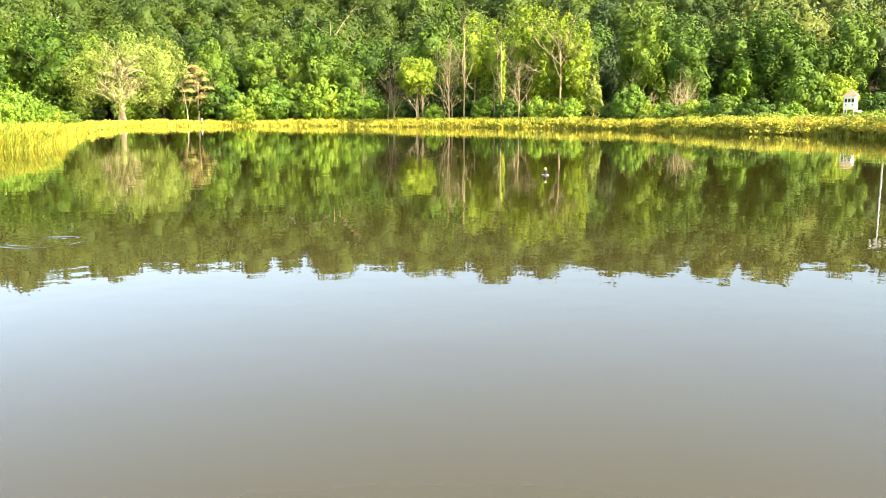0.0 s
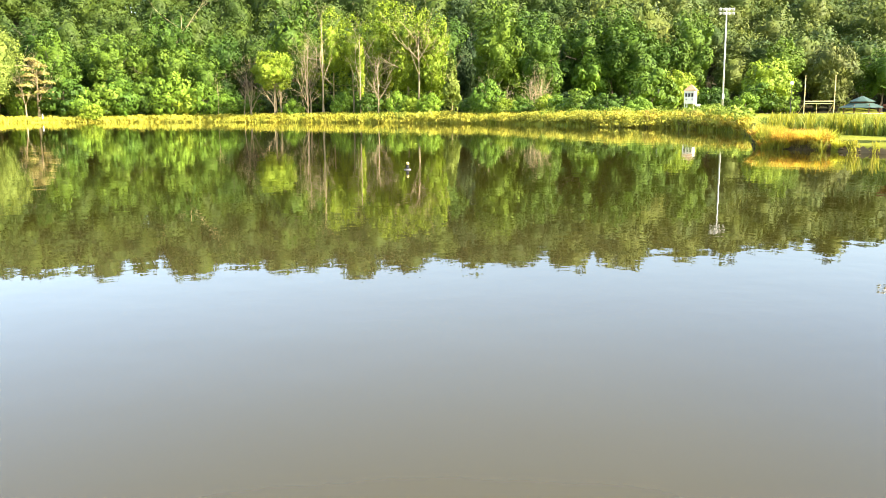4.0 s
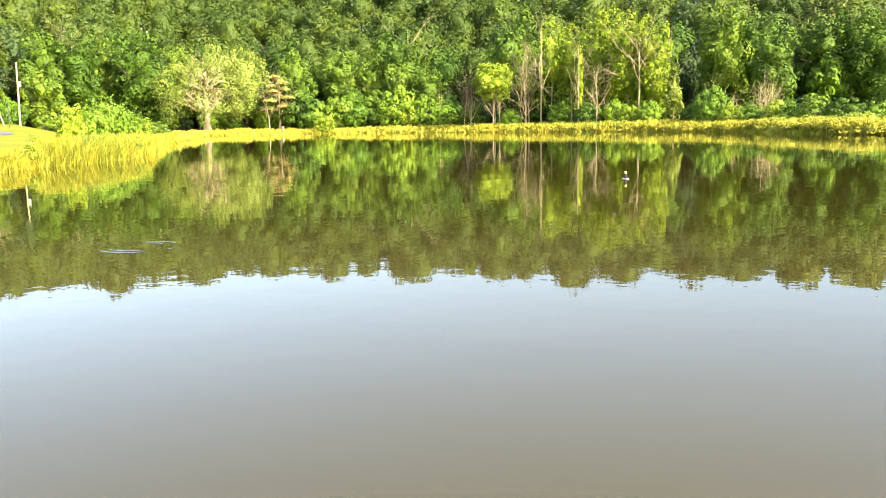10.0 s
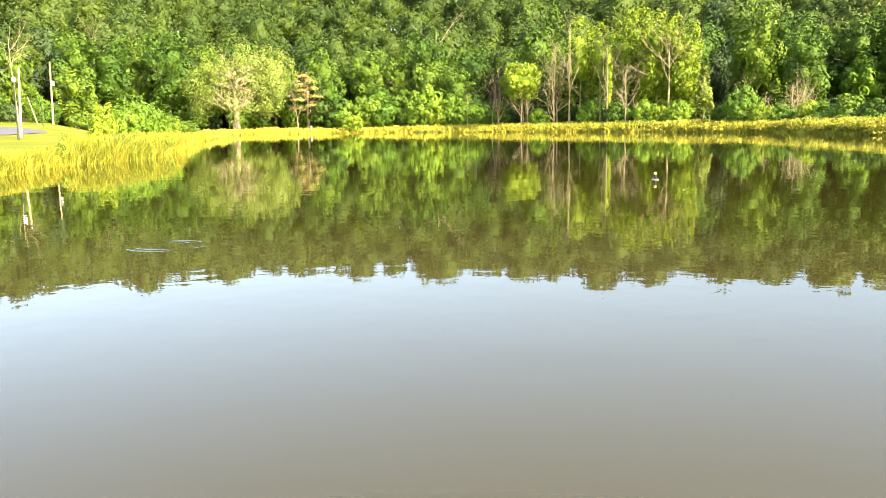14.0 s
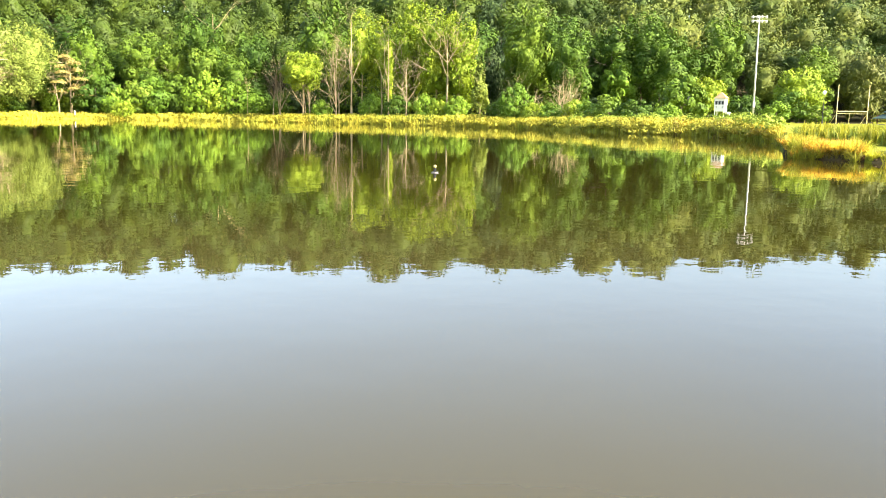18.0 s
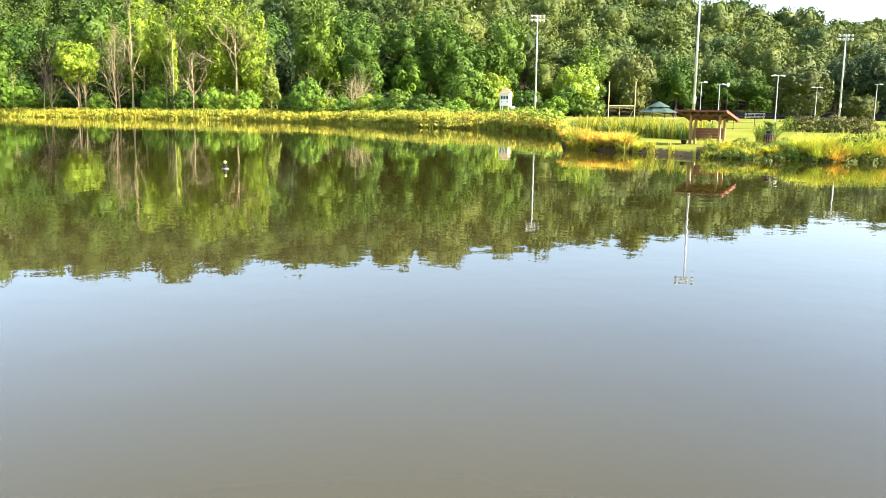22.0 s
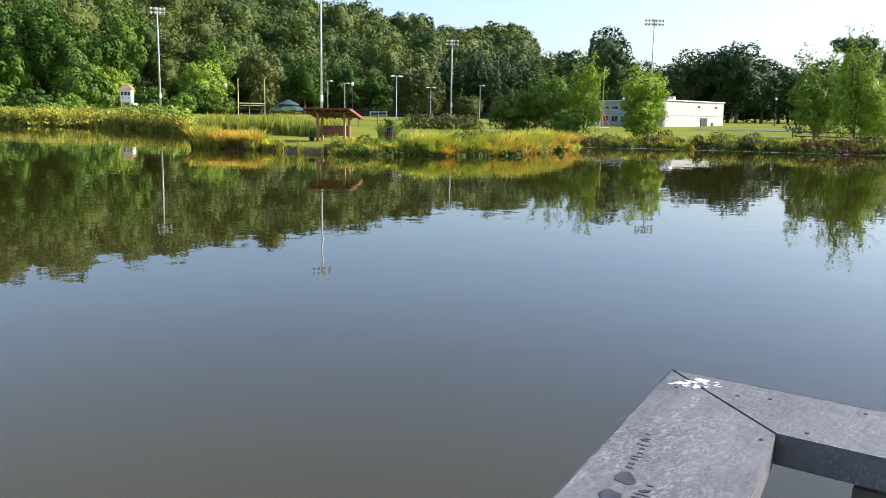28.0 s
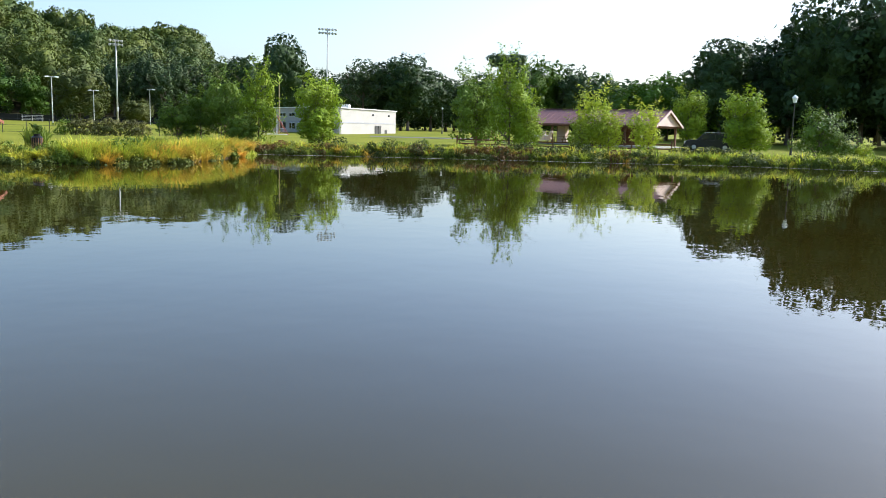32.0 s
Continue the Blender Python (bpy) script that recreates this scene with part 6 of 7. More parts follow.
def gazebo():
    ob = thing("gazebo", at(-35.15, 175), "octagonal park gazebo with a two-tier green metal roof", "gazebo")
    ob.scale = (1.18, 1.18, 1.1)
    for k in range(8):
        a = 2 * math.pi * (k + 0.5) / 8
        part("post", rod(bmesh.new(), (math.cos(a) * 2.7, math.sin(a) * 2.7, -0.2), (math.cos(a) * 2.7, math.sin(a) * 2.7, 1.5), 0.09), M["timber"], ob)
        for lo, hi, z0, z1, nm in ((3.5, 1.6, 0.95, 1.75, "roof_panel"), (2.0, 0.12, 1.95, 2.85, "upper_roof_panel")):
            b = 2 * math.pi * (k + 1) / 8 + math.pi / 8
            b0 = 2 * math.pi * k / 8 + math.pi / 8
            bm = bmesh.new()
            vs = [bm.verts.new((math.cos(t) * r, math.sin(t) * r, z)) for t, r, z in ((b0, lo, z0), (b, lo, z0), (b, hi, z1), (b0, hi, z1))]
            f = bm.faces.new(vs)
            e = bmesh.ops.extrude_face_region(bm, geom=[f])
            bmesh.ops.translate(bm, verts=[v for v in e["geom"] if isinstance(v, bmesh.types.BMVert)], vec=(0, 0, 0.06))
            bmesh.ops.recalc_face_normals(bm, faces=bm.faces)
            part(nm, bm, M["green_metal"], ob)
    part("cupola_wall", rod(bmesh.new(), (0, 0, 1.5), (0, 0, 2.05), 1.55, 1.55, 8), M["timber"], ob)
    part("railing", boxes(((5.0, 0.06, 0.06), (0, -2.5, 0.75)), ((5.0, 0.06, 0.06), (0, -2.5, 0.3))), M["timber"], ob)
    part("floor_slab", rod(bmesh.new(), (0, 0, -0.3), (0, 0, 0.06), 3.1, 3.1, 8), M["concrete"], ob)


gazebo()


def press_box():
    ob = thing("press_box", at(-25.25, 158, -14, 0.5), "small white press box on legs under a tan hipped roof", "hut")
    ob.scale = (0.85, 0.85, 0.9)
    for x in (-0.9, 0.9):
        for y in (-0.9, 0.9):
            part("leg", boxes(((0.16, 0.16, 2.6), (x, y, 0.35))), M["white"], ob)
    part("cabin", boxes(((2.1, 2.1, 2.5), (0, 0, 2.75), (0, 0, 0), 0.03)), M["white"], ob)
    for x in (-0.62, 0.0, 0.62):
        w = part("window", boxes(((0.44, 0.05, 0.7), (x, -1.06, 3.15))), M["glass"], ob)
        part("window_head", boxes(((0.52, 0.03, 0.06), (x, -1.075, 3.52))), M["white"], w)
        part("window_sill", boxes(((0.52, 0.03, 0.06), (x, -1.075, 2.78))), M["white"], w)
    for x in (-0.6, 0.6):
        part("vent", boxes(((0.22, 0.04, 0.18), (x, -1.06, 2.35))), M["black"], ob)
    bm = bmesh.new()
    bmesh.ops.create_cone(bm, cap_ends=True, segments=4, radius1=1.85, radius2=0.7, depth=0.75, matrix=pose(0.1, 0, 4.37, 0, 0, 45))
    part("roof", bm, M["tan_roof"], ob)
    bm = bmesh.new()
    bmesh.ops.create_cone(bm, cap_ends=True, segments=4, radius1=0.75, radius2=0.05, depth=0.5, matrix=pose(0.1, 0, 4.98, 0, 0, 45))
    part("roof_cap", bm, M["tan_roof"], ob)
    part("stair", boxes(((0.7, 1.6, 0.08), (1.5, 0.3, 0.9), (38, 0, 0))), M["steel"], ob)


press_box()


def small_flood(az, d, h, double=True, label="slim floodlight pole with twin lamp heads"):
    ob = thing("floodlight_pole", at(az, d, 20), label, "floodlight", "small field lights")
    part("pole", rod(bmesh.new(), (0, 0, -0.2), (0, 0, h), 0.085, 0.06), M["steel"], ob)
    part("arm", boxes(((1.9 if double else 1.0, 0.08, 0.08), (0, 0, h))), M["steel"], ob)
    for s in ((-1, 1) if double else (1,)):
        part("lamp_head", boxes(((0.62, 0.42, 0.2), (s * 0.75, 0, h + 0.02), (0, s * 8, 0), 0.05)), M["white"], ob)


for az, d, h, db in [(-42.2, 150, 7.3, True), (-44.45, 190, 6.6, True), (-47.7, 190, 7.2, False), (-37.7, 170, 6.8, False), (-38.8, 172, 6.5, False)]:
    small_flood(az, d, h, db)


def globe_lamp(az, d, h, label, mat="steel_dark", lantern=False, size=0.32):
    ob = thing("lamp_post", at(az, d), label, "lamp post", "lamp posts")
    part("pole", rod(bmesh.new(), (0, 0, -0.2), (0, 0, h), 0.07, 0.05), M[mat], ob)
    part("base", rod(bmesh.new(), (0, 0, -0.05), (0, 0, 0.5), 0.13, 0.1), M[mat], ob)
    bm = bmesh.new()
    if lantern:
        bmesh.ops.create_cone(bm, cap_ends=True, segments=8, radius1=0.14, radius2=0.24, depth=0.45, matrix=pose(0, 0, h + 0.22))
        part("lantern", bm, M["lamp_glass"], ob, "white lantern glass")
        bm = bmesh.new()
        bmesh.ops.create_cone(bm, cap_ends=True, segments=8, radius1=0.29, radius2=0.04, depth=0.26, matrix=pose(0, 0, h + 0.56))
        part("lantern_cap", bm, M["lamp_glass"], ob)
    else:
        bmesh.ops.create_uvsphere(bm, u_segments=14, v_segments=10, radius=size, matrix=pose(0, 0, h + size * 0.8) @ Matrix.Diagonal((1, 1, 1.25, 1)))
        part("globe", bm, M["lamp_glass"], ob, "white globe", smooth=True)


globe_lamp(-31.2, 172, 5.4, "dark lamp post with a pale globe by the field")
globe_lamp(-39.3, 170, 6.1, "dark lamp post with a pale globe by the field")
globe_lamp(-88.2, 85, 4.7, "slim black lamp post with a white lantern on the lawn", lantern=True)
globe_lamp(33.25, 100, 6.0, "dark lamp post with a white globe beside the road", size=0.22)
globe_lamp(-23.3, 170, 4.0, "lamp post at the wood's edge")
globe_lamp(-66.3, 150, 4.2, "slim dark lamp post among the pines", size=0.17)


def windscreen_fence():
    ob = thing("outfield_fence", Matrix.Identity(4), "long black mesh windscreen fence at the far side of the field", "fence")
    for k in range(12):
        a0, a1 = -36.0 - k * 1.05, -36.0 - (k + 1) * 1.05
        p, q = Vector((*polar(a0, 222), 0)), Vector((*polar(a1, 222), 0))
        p.z, q.z = gz(p.x, p.y), gz(q.x, q.y)
        m = (p + q) / 2
        part("screen_panel", boxes((((q - p).length, 0.05, 1.5), (m.x, m.y, m.z + 0.85), (0, 0, math.degrees(math.atan2(q.y - p.y, q.x - p.x))))), M["screen"], ob)
        part("post", rod(bmesh.new(), (p.x, p.y, p.z - 0.2), (p.x, p.y, p.z + 1.75), 0.05), M["steel_dark"], ob)


windscreen_fence()


def bleacher():
    ob = thing("bleacher", at(-41.0, 214), "small aluminium bleacher before the outfield fence", "bleacher")
    for k in range(4):
        part("bench", boxes(((4.6, 0.28, 0.06), (0, k * 0.55, 0.4 + k * 0.32))), M["white"], ob)
    for x in (-2, 0, 2):
        part("frame", rods(((x, -0.2, 0), (x, 2.0, 1.4), 0.05), ((x, 2.0, 0), (x, 2.0, 1.4), 0.05)), M["steel"], ob)


bleacher()


def chain_fence():
    ob = thing("chain_link_fence", Matrix.Identity(4), "low dark chain-link fence across the lawn", "fence")
    prev = None
    for k in range(13):
        az = -38.5 - k * 1.25
        x, y = polar(az, 84)
        z = gz(x, y)
        part("post", rod(bmesh.new(), (x, y, z - 0.2), (x, y, z + 1.25), 0.03), M["steel_dark"], ob)
        if prev:
            for h in (1.22, 0.66, 0.1):
                part("wire_rail", rod(bmesh.new(), (prev[0], prev[1], prev[2] + h), (x, y, z + h), 0.014, None, 5), M["steel_dark"], ob)
        prev = (x, y, z)


chain_fence()


def hedge():
    r = np.random.default_rng(4)
    ob = thing("hedge", at(-45.3, 80), "low rounded brownish green hedge beside the field", "hedge")
    for k in range(8):
        v, q = crown_lobes(r, 0.75 * r.uniform(0.85, 1.15), -0.1, 1.3 * r.uniform(0.85, 1.1), 22, 520, 0.085, "round", 0.3, 0)
        o = part("bush", tri_quad_mesh("bush", v, q, M["weed_green" if k == 0 else "hedge"]), None, ob)
        o.matrix_local = pose(-3.1 + k * 0.88, r.uniform(-0.2, 0.2), 0)
        part("stem", rods(((0, 0, -0.2), (0.05, 0.02, 0.8), 0.04)), M["bark"], o)


hedge()


def training_goal():
    ob = thing("goal", at(-55.2, 108, -30), "white and red portable goal with a slanted net frame", "goal")
    part("front_post", rod(bmesh.new(), (-0.9, 0, 0), (-0.9, 0, 2.3), 0.05), M["white"], ob)
    part("front_post", rod(bmesh.new(), (0.9, 0, 0), (0.9, 0, 2.3), 0.05), M["white"], ob)
    part("crossbar", rod(bmesh.new(), (-0.9, 0, 2.3), (0.9, 0, 2.3), 0.05), M["white"], ob)
    for x in (-0.9, 0.9):
        part("back_stay", rod(bmesh.new(), (x, 0, 2.3), (x + 0.9, 1.2, 0), 0.05), M["red"] if x > 0 else M["white"], ob)
        part("ground_bar", rod(bmesh.new(), (x, 0, 0.05), (x + 0.9, 1.2, 0.05), 0.04), M["white"], ob)
    part("net", rods(*[((-0.9 + k * 0.2, 0, 2.28), (k * 0.2, 1.2, 0.05), 0.008, None, 4) for k in range(10)], *[((-0.9 + 0.9 * k / 8, 1.2 * k / 8, 2.3 - 2.25 * k / 8), (0.9 + 0.9 * k / 8, 1.2 * k / 8, 2.3 - 2.25 * k / 8), 0.008, None, 4) for k in range(1, 8)]), M["red"], ob)


training_goal()
part_pole = thing("flag_pole", at(-55.75, 112), "slim pale pole beside the field house", "pole")
part("pole", rod(bmesh.new(), (0, 0, -0.2), (0, 0, 7.2), 0.08, 0.05), M["pole_wood"], part_pole)


# ---- field house ----
def field_house():
    c, l, rr = Vector((*polar(-59.6, 124), 0)), Vector((*polar(-55.25, 140), 0)), Vector((*polar(-63.25, 142), 0))
    z0 = min(gz(*p.xy) for p in (c, l, rr)) - 0.1
    ob = thing("field_house", Matrix.Translation((0, 0, z0)), "low white flat-roofed field house with a shaded window front", "building")
    back = l + rr - c
    h, t = 3.75, 0.3
    cen = (c + back) / 2

    def wall(p, q, name):
        d = q - p
        m = (p + q) / 2
        n = Vector((-d.y, d.x, 0)).normalized()
        if n.dot(cen - m) < 0:
            n = -n
        m = m + n * t / 2
        return part(name, boxes(((d.length, t, h), (m.x, m.y, h / 2), (0, 0, math.degrees(math.atan2(d.y, d.x))))), M["wall_white"], ob), n
    for p, q in ((c, l), (c, rr), (l, back), (rr, back)):
        wall(p, q, "wall")
    # parapet and band
    for p, q in ((c, l), (c, rr)):
        d = q - p
        m = (p + q) / 2
        a = math.degrees(math.atan2(d.y, d.x))
        n = Vector((-d.y, d.x, 0)).normalized()
        if n.dot(cen - m) > 0:
            n = -n
        part("parapet_cap", boxes(((d.length + 0.2, 0.4, 0.12), (m.x, m.y, h + 0.06), (0, 0, a))), M["white"], ob)
        mb = m + n * 0.02
        part("wall_band", boxes(((d.length, 0.05, 0.14), (mb.x, mb.y, 1.75), (0, 0, a))), M["trim_blue"], ob)
        if q is l:
            u = d.normalized()
            for k in range(6):
                for z, wh in ((2.75, 0.5), (1.1, 1.0)):
                    w = c + u * (2.0 + k * 2.7) + n * 0.03
                    win = part("window", boxes(((1.5, 0.06, wh), (w.x, w.y, z), (0, 0, a))), M["glass"], ob)
                    f = c + u * (2.0 + k * 2.7) + n * 0.05
                    part("window_frame", boxes(((1.62, 0.06, 0.07), (f.x, f.y, z + wh / 2), (0, 0, a)), ((1.62, 0.06, 0.07), (f.x, f.y, z - wh / 2), (0, 0, a)), ((0.06, 0.06, wh), (f.x, f.y, z), (0, 0, a))), M["white"], win)
        else:
            u = d.normalized()
            ln = d.length
            for k, (s, w, hh) in enumerate(((0.62, 1.0, 1.35), (0.68, 1.0, 1.35), (0.80, 0.7, 0.7))):
                p2 = c + u * ln * s + n * 0.04
                part("door" if k < 2 else "meter_box", boxes(((w, 0.1, hh), (p2.x, p2.y, hh / 2 + 0.05), (0, 0, a))), M["steel_dark"], ob)
            for s in (0.55, 0.85):
                p2 = c + u * ln * s + n * 0.1
                part("wall_lamp", boxes(((0.2, 0.25, 0.25), (p2.x, p2.y, 3.0), (0, 0, a))), M["steel_dark"], ob)
    m = cen
    bm = bmesh.new()
    vs = [bm.verts.new((p.x, p.y, h - 0.15)) for p in (c, rr, back, l)]
    f = bm.faces.new(vs)
    e = bmesh.ops.extrude_face_region(bm, geom=[f])
    bmesh.ops.translate(bm, verts=[v for v in e["geom"] if isinstance(v, bmesh.types.BMVert)], vec=(0, 0, 0.1))
    bmesh.ops.recalc_face_normals(bm, faces=bm.faces)
    part("roof", bm, M["concrete"], ob)
    for k, s in enumerate((0.2, 0.75)):
        p = c.lerp(l, 0.75) if k else c.lerp(rr, 0.18)
        p = p.lerp(cen, 0.35)
        part("roof_unit", boxes(((1.6, 1.4, 0.8), (p.x, p.y, h + 0.3), (0, 0, 20), 0.04)), M["white"], ob)


field_house()


# ---- picnic pavilion ----
def pavilion():
    L, R = Vector((*polar(-72.4, 97), 0)), Vector((*polar(-81.1, 95), 0))
    d = R - L
    ln = d.length * 1.04
    m = (L + R) / 2
    z0 = gz(m.x, m.y)
    ob = thing("picnic_pavilion", pose(m.x, m.y, z0, 0, 0, math.degrees(math.atan2(d.y, d.x)) - 18), "open picnic pavilion with a ribbed red-brown metal roof", "pavilion")
    half, eave, ridge = 3.6, 2.15, 3.75
    pitch = math.degrees(math.atan2(ridge - eave, half))
    slope = math.hypot(half, ridge - eave)
    for s in (-1, 1):
        sheet = part("roof_sheet", boxes(((ln, slope, 0.06), (0, s * half / 2, (eave + ridge) / 2), (-s * pitch, 0, 0))), M["red_roof"], ob)
        for k in range(int(ln / 0.6) + 1):
            x = -ln / 2 + 0.05 + k * 0.6
            if x < ln / 2:
                part("roof_rib", boxes(((0.05, slope, 0.05), (x, s * half / 2, (eave + ridge) / 2 + 0.05), (-s * pitch, 0, 0))), M["red_roof"], sheet)
        part("fascia", boxes(((ln, 0.06, 0.2), (0, s * (half + 0.02), eave - 0.06))), M["timber"], ob)
    part("ridge_cap", boxes(((ln + 0.1, 0.3, 0.08), (0, 0, ridge + 0.05))), M["red_roof"], ob)
    for x in (-ln / 2 + 0.25, ln / 2 - 0.25):
        g = part("gable_board", prism([(-half + 0.25, eave), (half - 0.25, eave), (0, ridge - 0.12)], 0.1), M["pink"], ob, "pale pink gable boarding")
        g.matrix_local = pose(x, 0, 0, 0, 0, 90)
        for s in (-1, 1):
            part("barge_board", boxes(((0.08, slope + 0.1, 0.22), (x + (0.3 if x > 0 else -0.3), s * half / 2, (eave + ridge) / 2 - 0.08), (-s * pitch, 0, 0))), M["pink"], ob)
    n = 6
    for k in range(n):
        x = -ln / 2 + 0.6 + k * (ln - 1.2) / (n - 1)
        for y in (-half + 0.4, half - 0.4):
            part("post", boxes(((0.18, 0.18, eave + 0.25), (x, y, eave / 2 - 0.1), (0, 0, 0), 0.015)), M["timber"], ob)
        part("tie_beam", boxes(((0.12, 2 * half - 0.6, 0.2), (x, 0, eave - 0.12))), M["timber"], ob)
    for y in (-half + 0.4, half - 0.4):
        part("beam", boxes(((ln - 0.6, 0.16, 0.24), (0, y, eave - 0.02))), M["timber"], ob)
    part("floor_slab", boxes(((ln, 2 * half, 0.25), (0, 0, -0.06))), M["concrete"], ob)
    part("back_wall", boxes(((3.4, 0.2, 2.1), (1.0, half - 0.5, 1.05))), M["timber"], ob)
    part("chimney", boxes(((1.0, 0.8, 2.0), (-ln / 2 + 1.6, half - 1.0, 1.0), (0, 0, 0), 0.03)), M["pink"], ob, "pale stone hearth")
    return ob, ob.matrix_world.copy(), ln


pav, pav_m, pav_len = pavilion()


def picnic_table(m):
    ob = thing("picnic_table", m, "timber picnic table with fixed benches", "table", "picnic tables")
    for k in range(4):
        part("top_board", boxes(((1.8, 0.17, 0.04), (0, -0.28 + k * 0.185, 0.75), (0, 0, 0), 0.006)), M["timber_pale"], ob)
    for s in (-1, 1):
        part("bench", boxes(((1.8, 0.25, 0.04), (0, s * 0.72, 0.45), (0, 0, 0), 0.006)), M["timber_pale"], ob)
        part("leg_frame", rods(((s * 0.65, -0.55, 0), (s * 0.65, -0.2, 0.74), 0.035), ((s * 0.65, 0.55, 0), (s * 0.65, 0.2, 0.74), 0.035), ((s * 0.65, -0.75, 0.42), (s * 0.65, 0.75, 0.42), 0.035)), M["timber"], ob)
    return ob


first_table = picnic_table(pav_m @ pose(-4.6, -1.0, 0.07, 0, 0, 6))
for x, y, a in ((-1.4, 0.8, 0), (1.8, -1.2, 4), (4.8, 0.6, -5)):
    copy_thing(first_table, pav_m @ pose(x, y, 0.07, 0, 0, a))
copy_thing(first_table, at(-68.8, 96, 20))


def rail_fence():
    ob = thing("rail_fence", Matrix.Identity(4), "low dark timber rail fence before the pavilion", "fence")
    prev = None
    for k in range(12):
        az = -67.4 - k * 1.25
        x, y = polar(az, 79.5)
        z = gz(x, y)
        part("post", boxes(((0.12, 0.12, 1.2), (x, y, z + 0.45), (0, 0, az), 0.01)), M["timber"], ob)
        if prev:
            a, b = Vector(prev), Vector((x, y, z))
            for h in (0.35, 0.72):
                mm = (a + b) / 2
                part("rail", boxes((((b - a).length, 0.05, 0.12), (mm.x, mm.y, mm.z + h), (0, 0, math.degrees(math.atan2(b.y - a.y, b.x - a.x))), 0.008)), M["timber"], ob)
        prev = (x, y, z)


rail_fence()


def car():
    ob = thing("suv", at(-83.4, 90, 4), "black parked sport utility vehicle with a roof rack", "car")
    body = prism([(-2.3, 0.35), (-2.35, 0.75), (-2.15, 0.98), (-1.15, 1.08), (2.2, 1.1), (2.35, 0.8), (2.3, 0.35)], 1.8)
    bmesh.ops.bevel(body, geom=list(body.edges), offset=0.05, segments=2, affect='EDGES')
    part("body", body, M["black"], ob)
    cabin = prism([(-1.2, 1.05), (-0.6, 1.66), (1.9, 1.7), (2.2, 1.08)], 1.6)
    bmesh.ops.bevel(cabin, geom=list(cabin.edges), offset=0.06, segments=2, affect='EDGES')
    part("cabin", cabin, M["black"], ob)
    for y in (-0.815, 0.815):
        part("side_window", prism([(-0.95, 1.12), (-0.5, 1.56), (0.45, 1.58), (0.45, 1.12)], 0.03), M["glass"], ob).matrix_local = pose(0, y, 0)
        part("side_window", prism([(0.55, 1.12), (0.55, 1.58), (1.75, 1.58), (1.95, 1.14)], 0.03), M["glass"], ob).matrix_local = pose(0, y, 0)
        part("roof_rail", boxes(((2.2, 0.05, 0.05), (0.65, y * 0.85, 1.78), (0, 0, 0), 0.01)), M["steel"], ob)
        part("mirror", boxes(((0.12, 0.2, 0.14), (-0.75, y * 1.22, 1.18), (0, 0, 0), 0.03)), M["black"], ob)
        part("headlight", boxes(((0.08, 0.36, 0.16), (-2.32, y * 0.78, 0.82), (0, 0, 0), 0.02)), M["lamp_glass"], ob)
        for x in (-1.45, 1.45):
            t = part("wheel", rod(bmesh.new(), (x, y - 0.1, 0.36), (x, y + 0.1, 0.36), 0.36, 0.36, 20), M["rubber"], ob)
            part("rim", rod(bmesh.new(), (x, y - 0.11, 0.36), (x, y + 0.11, 0.36), 0.21, 0.21, 14), M["steel"], t)
    part("windscreen", boxes(((0.03, 1.4, 0.62), (-0.93, 0, 1.36), (0, 45, 0))), M["glass"], ob)
    part("bumper", boxes(((0.12, 1.7, 0.2), (-2.36, 0, 0.48), (0, 0, 0), 0.04)), M["rubber"], ob)


car()


# ---- road, utility poles and wires beyond the reeds ----
def road():
    vs, q = [], []
    pts = [(50, 120), (44, 126), (39, 129), (35.5, 131), (33.6, 132), (32.4, 133)]
    fine = [(np.interp(t, range(len(pts)), [p[0] for p in pts]), np.interp(t, range(len(pts)), [p[1] for p in pts])) for t in np.linspace(0, len(pts) - 1, 60)]
    xy = [Vector(polar(float(a), float(d))) for a, d in fine]
    for i, p in enumerate(xy):
        t = (xy[min(i + 1, len(xy) - 1)] - xy[max(i - 1, 0)]).normalized()
        n = Vector((-t.y, t.x))
        w = 13.0 * math.sqrt(max(0.0, 1 - (i / (len(xy) - 1)) ** 5)) + 0.3
        for k in range(9):
            c = p + n * w * (k / 4 - 1)
            vs.append((c.x, c.y, gz(c.x, c.y) + 0.04))
    for i in range(len(xy) - 1):
        for j in range(8):
            q.append((i * 9 + j, i * 9 + j + 1, (i + 1) * 9 + j + 1, (i + 1) * 9 + j))
    tagged(part("road", np_mesh("road", vs, np.array(q), M["asphalt"]), None), "end of a grey asphalt park road on a low rise", "road", kind="structure")


road()


def park_path():
    vs, q = [], []
    azs = np.linspace(-61.6, -69.5, 20)
    for i, az in enumerate(azs):
        for w in (0, 4.5):
            x, y = polar(float(az), 106 - i * 0.12 + w)
            vs.append((x, y, gz(x, y) + 0.05))
    for i in range(len(azs) - 1):
        q.append((i * 2, i * 2 + 2, i * 2 + 3, i * 2 + 1))
    tagged(part("path", np_mesh("path", vs, np.array(q), M["asphalt"]), None), "grey asphalt path across the park lawn", "path", kind="structure")


park_path()


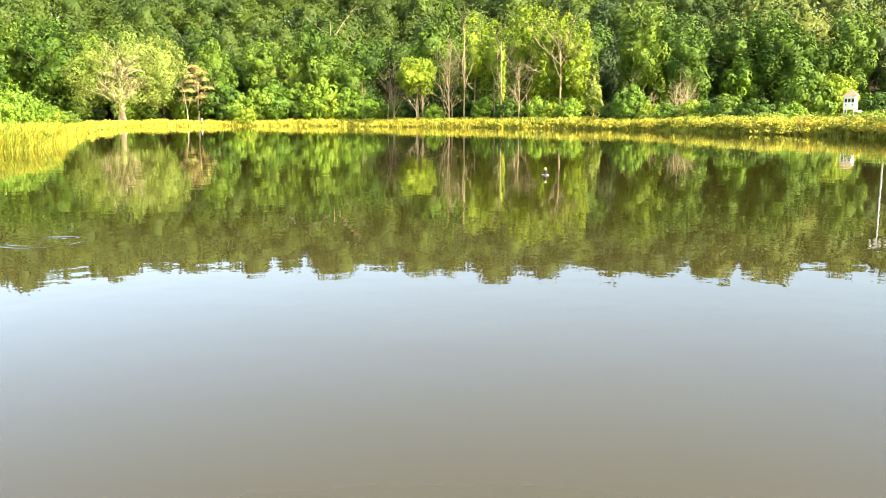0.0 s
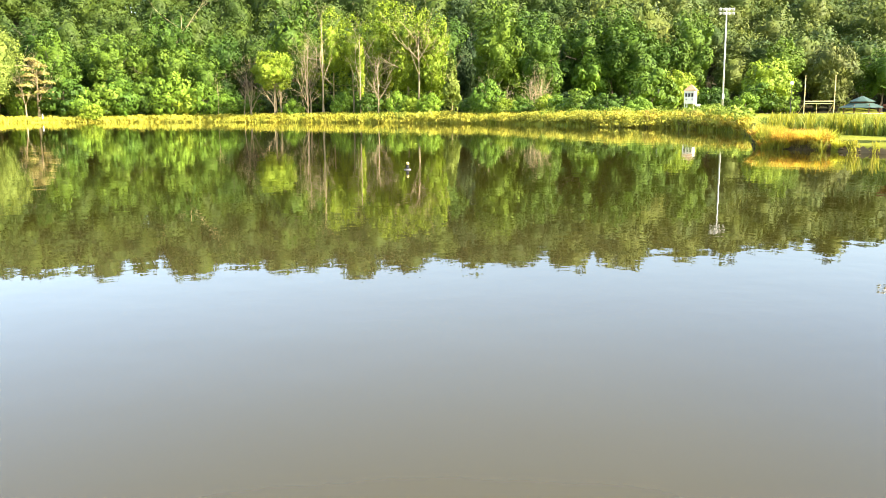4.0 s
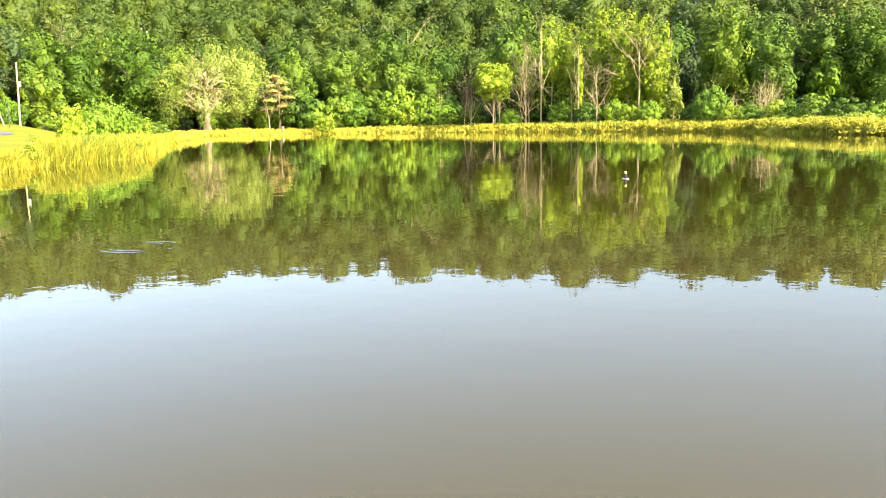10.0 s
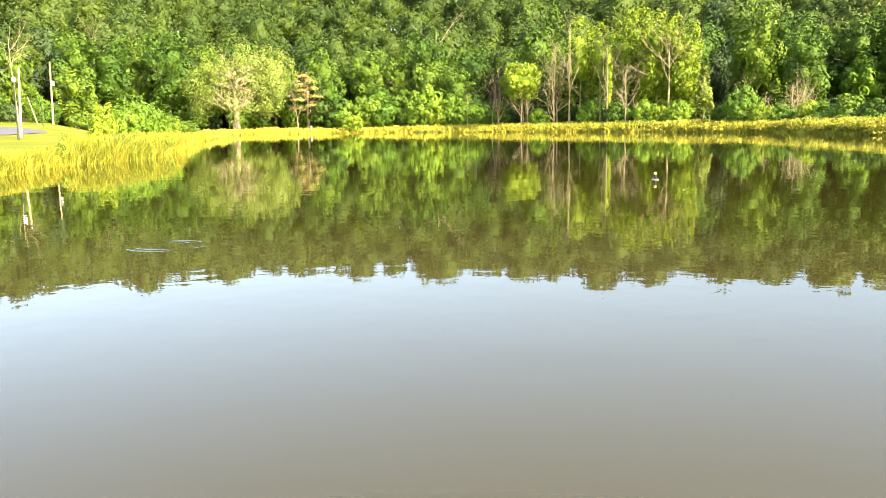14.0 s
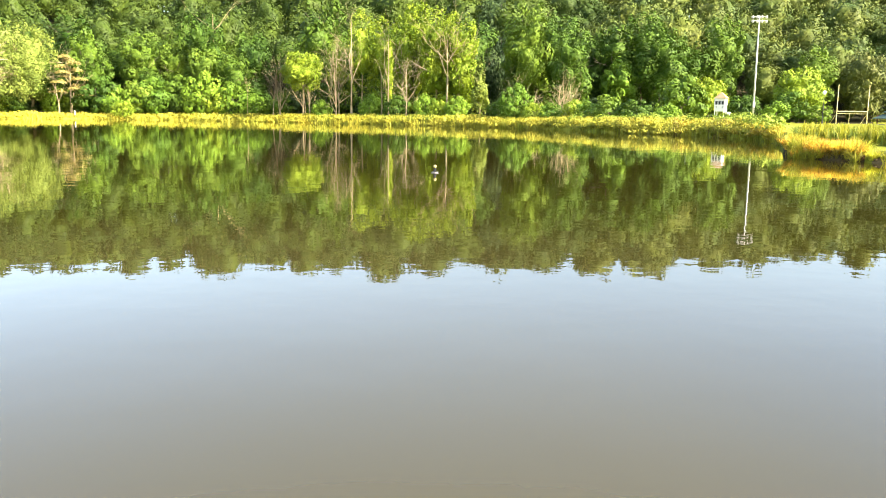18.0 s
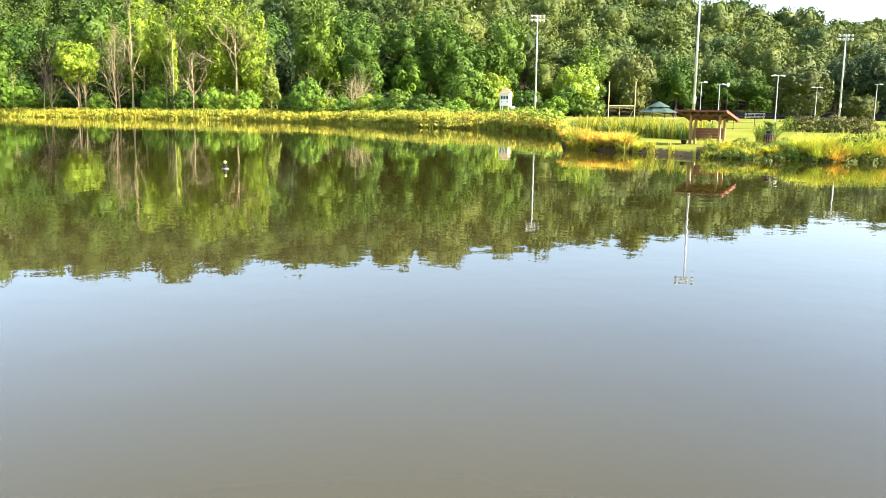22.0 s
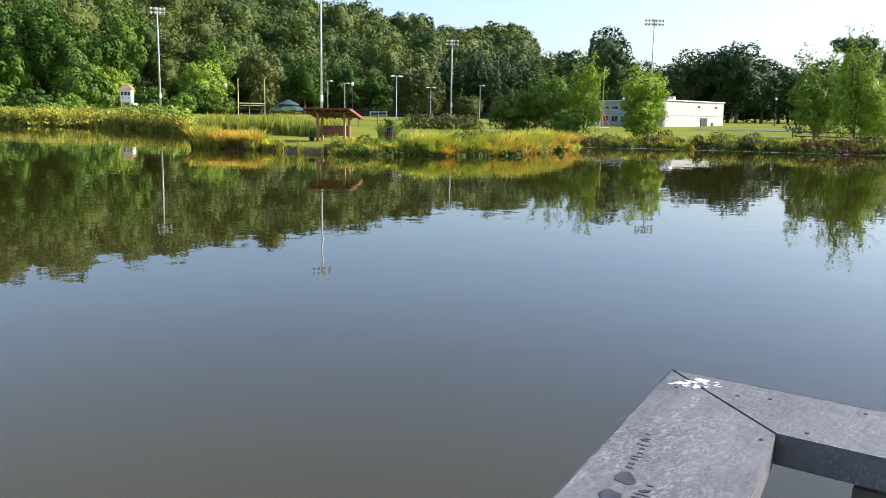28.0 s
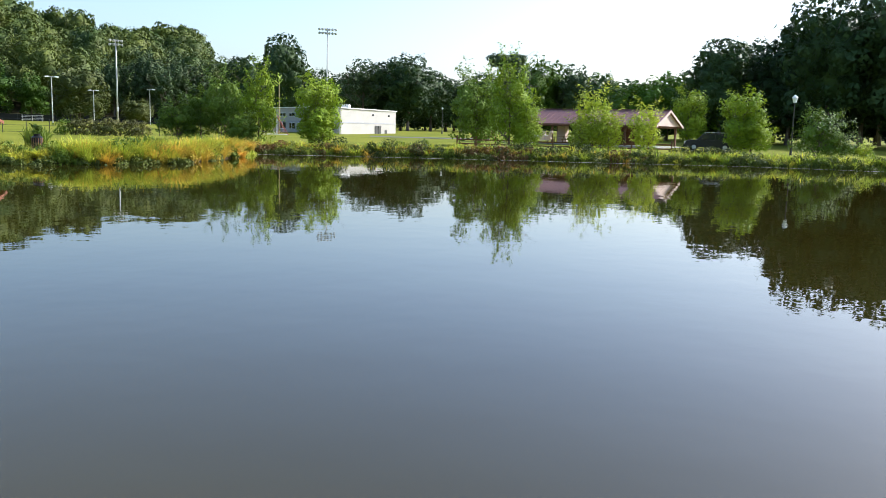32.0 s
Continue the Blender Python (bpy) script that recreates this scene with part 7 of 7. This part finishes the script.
def scum_line():
    """A thin pale line of scum afloat along the low bank."""
    r = np.random.default_rng(31)
    azs = np.linspace(-54.3, -99, 500)
    vs, q = [], []
    for i, az in enumerate(azs):
        d = float(shore(az)) - 0.55 + 0.12 * math.sin(i * 0.13) + r.uniform(-0.04, 0.04)
        for w in (0, r.uniform(0.1, 0.45)):
            x, y = polar(float(az), d + w - 0.55)
            vs.append((x, y, 0.008))
    for i in range(len(azs) - 1):
        if r.random() > 0.08:
            q.append((i * 2, i * 2 + 2, i * 2 + 3, i * 2 + 1))
    tagged(part("scum_line", np_mesh("scum_line", vs, np.array(q), M["scum"]), None), "thin pale line of scum along the bank", "scum", kind="stuff")


scum_line()


def utility_pole(az, d, h, arm, label, lean=0.0):
    ob = thing("utility_pole", at(az, d) @ pose(0, 0, 0, 0, lean, 30), label, "pole", "utility poles")
    part("pole", rod(bmesh.new(), (0, 0, -0.3), (0, 0, h), 0.17, 0.11, 10), M["pole_wood"], ob)
    if arm:
        part("lamp_arm", rods(((0, 0, h * 0.68), (-1.6, 0, h * 0.74), 0.04), ((-1.6, 0, h * 0.74), (-2.6, 0, h * 0.72), 0.04)), M["steel_dark"], ob)
        part("lamp_head", boxes(((0.7, 0.26, 0.14), (-2.8, 0, h * 0.715), (0, -6, 0), 0.04)), M["steel_dark"], ob)
        part("transformer", rod(bmesh.new(), (0.35, 0, h * 0.62), (0.35, 0, h * 0.7), 0.2), M["steel"], ob)
    else:
        part("insulator", rods(((0, 0, h), (0, 0, h + 0.2), 0.05)), M["white"], ob)
    return Vector((*polar(az, d), gz(*polar(az, d)) + h))


pa = utility_pole(33.1, 110, 7.8, False, "pale wooden utility pole beside the road", 2.8)
pb = utility_pole(31.27, 150, 9.8, True, "wooden utility pole with a street lamp arm", 1.0)


def wire(a, b, sag, label):
    bm = bmesh.new()
    pts = [a.lerp(b, k / 12) - Vector((0, 0, sag * 4 * (k / 12) * (1 - k / 12))) for k in range(13)]
    tube(bm, pts, [0.02] * 13, 4)
    tagged(part("overhead_wire", bm, M["steel_dark"]), label, "wire", "overhead wires")


wire(pa, pb, 0.8, "thin dark wire slung between the utility poles")
wire(pa, Vector((*polar(44, 92), 9.5)), 0.7, "thin dark wire leading away along the road")
wire(pb, Vector((*polar(29.9, 141), gz(*polar(29.9, 141)))), 0.0, "taut guy wire from the pole to the ground")
slim = thing("utility_pole", at(32.1, 146, 0), "thin leaning pole at the foot of the wood", "pole", "utility poles")
part("pole", rod(bmesh.new(), (0, 0, -0.2), (-1.2, 0, 4.3), 0.1, 0.07), M["pole_wood"], slim)
for az, d, h, lab in [(22.97, 206, 1.5, "short white marker post near the oak"), (15.62, 213, 1.4, "pale stump post at the far water's edge"), (20.85, 210, 4.6, "thin dark post beside the oak"), (31.85, 140, 3.8, "thin dark post at the foot of the wood"), (24.9, 100, 0.8, "short white marker post near the oak")]:
    ob = thing("marker_post", at(az, d), lab, "post", "marker posts")
    part("post", rod(bmesh.new(), (0, 0, -0.2), (0, 0, h), 0.12 if h < 3 else 0.06), M["white"] if h < 3 else M["steel_dark"], ob)


# ---- playground riders beside the pavilion ----
def spring_rider(az, d, turn, mat, label):
    ob = thing("spring_rider", at(az, d, turn), label, "play horse", "spring riders by the pavilion")
    bm = bmesh.new()
    prev = None
    for k in range(50):
        a = k * 0.6
        p = Vector((math.cos(a) * 0.12, math.sin(a) * 0.12, 0.02 + k * 0.009))
        if prev is not None:
            rod(bm, prev, p, 0.018, 0.018, 6)
        prev = p
    part("spring", bm, M["steel_dark"], ob)
    bm = prism([(-0.75, 0.55), (-0.55, 0.45), (0.5, 0.45), (0.72, 0.6), (0.6, 0.85), (0.72, 1.15), (0.95, 1.25), (0.9, 1.42), (0.62, 1.45), (0.4, 1.1), (0.15, 0.9), (-0.45, 0.95), (-0.62, 1.2), (-0.82, 1.1)], 0.2, "y")
    part("body", bm, M[mat], ob)
    part("seat", boxes(((0.45, 0.3, 0.08), (-0.1, 0, 0.95), (0, 0, 0), 0.02)), M["white"], ob, "white seat")
    part("handle", rod(bmesh.new(), (0.45, -0.28, 1.12), (0.45, 0.28, 1.12), 0.02), M["steel_dark"], ob)


spring_rider(-72.6, 90, 10, "pink", "pale pink spring rider beside the picnic pavilion")
spring_rider(-73.3, 91, -60, "pink", "pale pink spring rider beside the picnic pavilion")
# rider shape stands in for an orange-brown picnic table
spring_rider(-69.4, 98, 20, "red", "red rider shape standing in for a picnic table on the lawn")
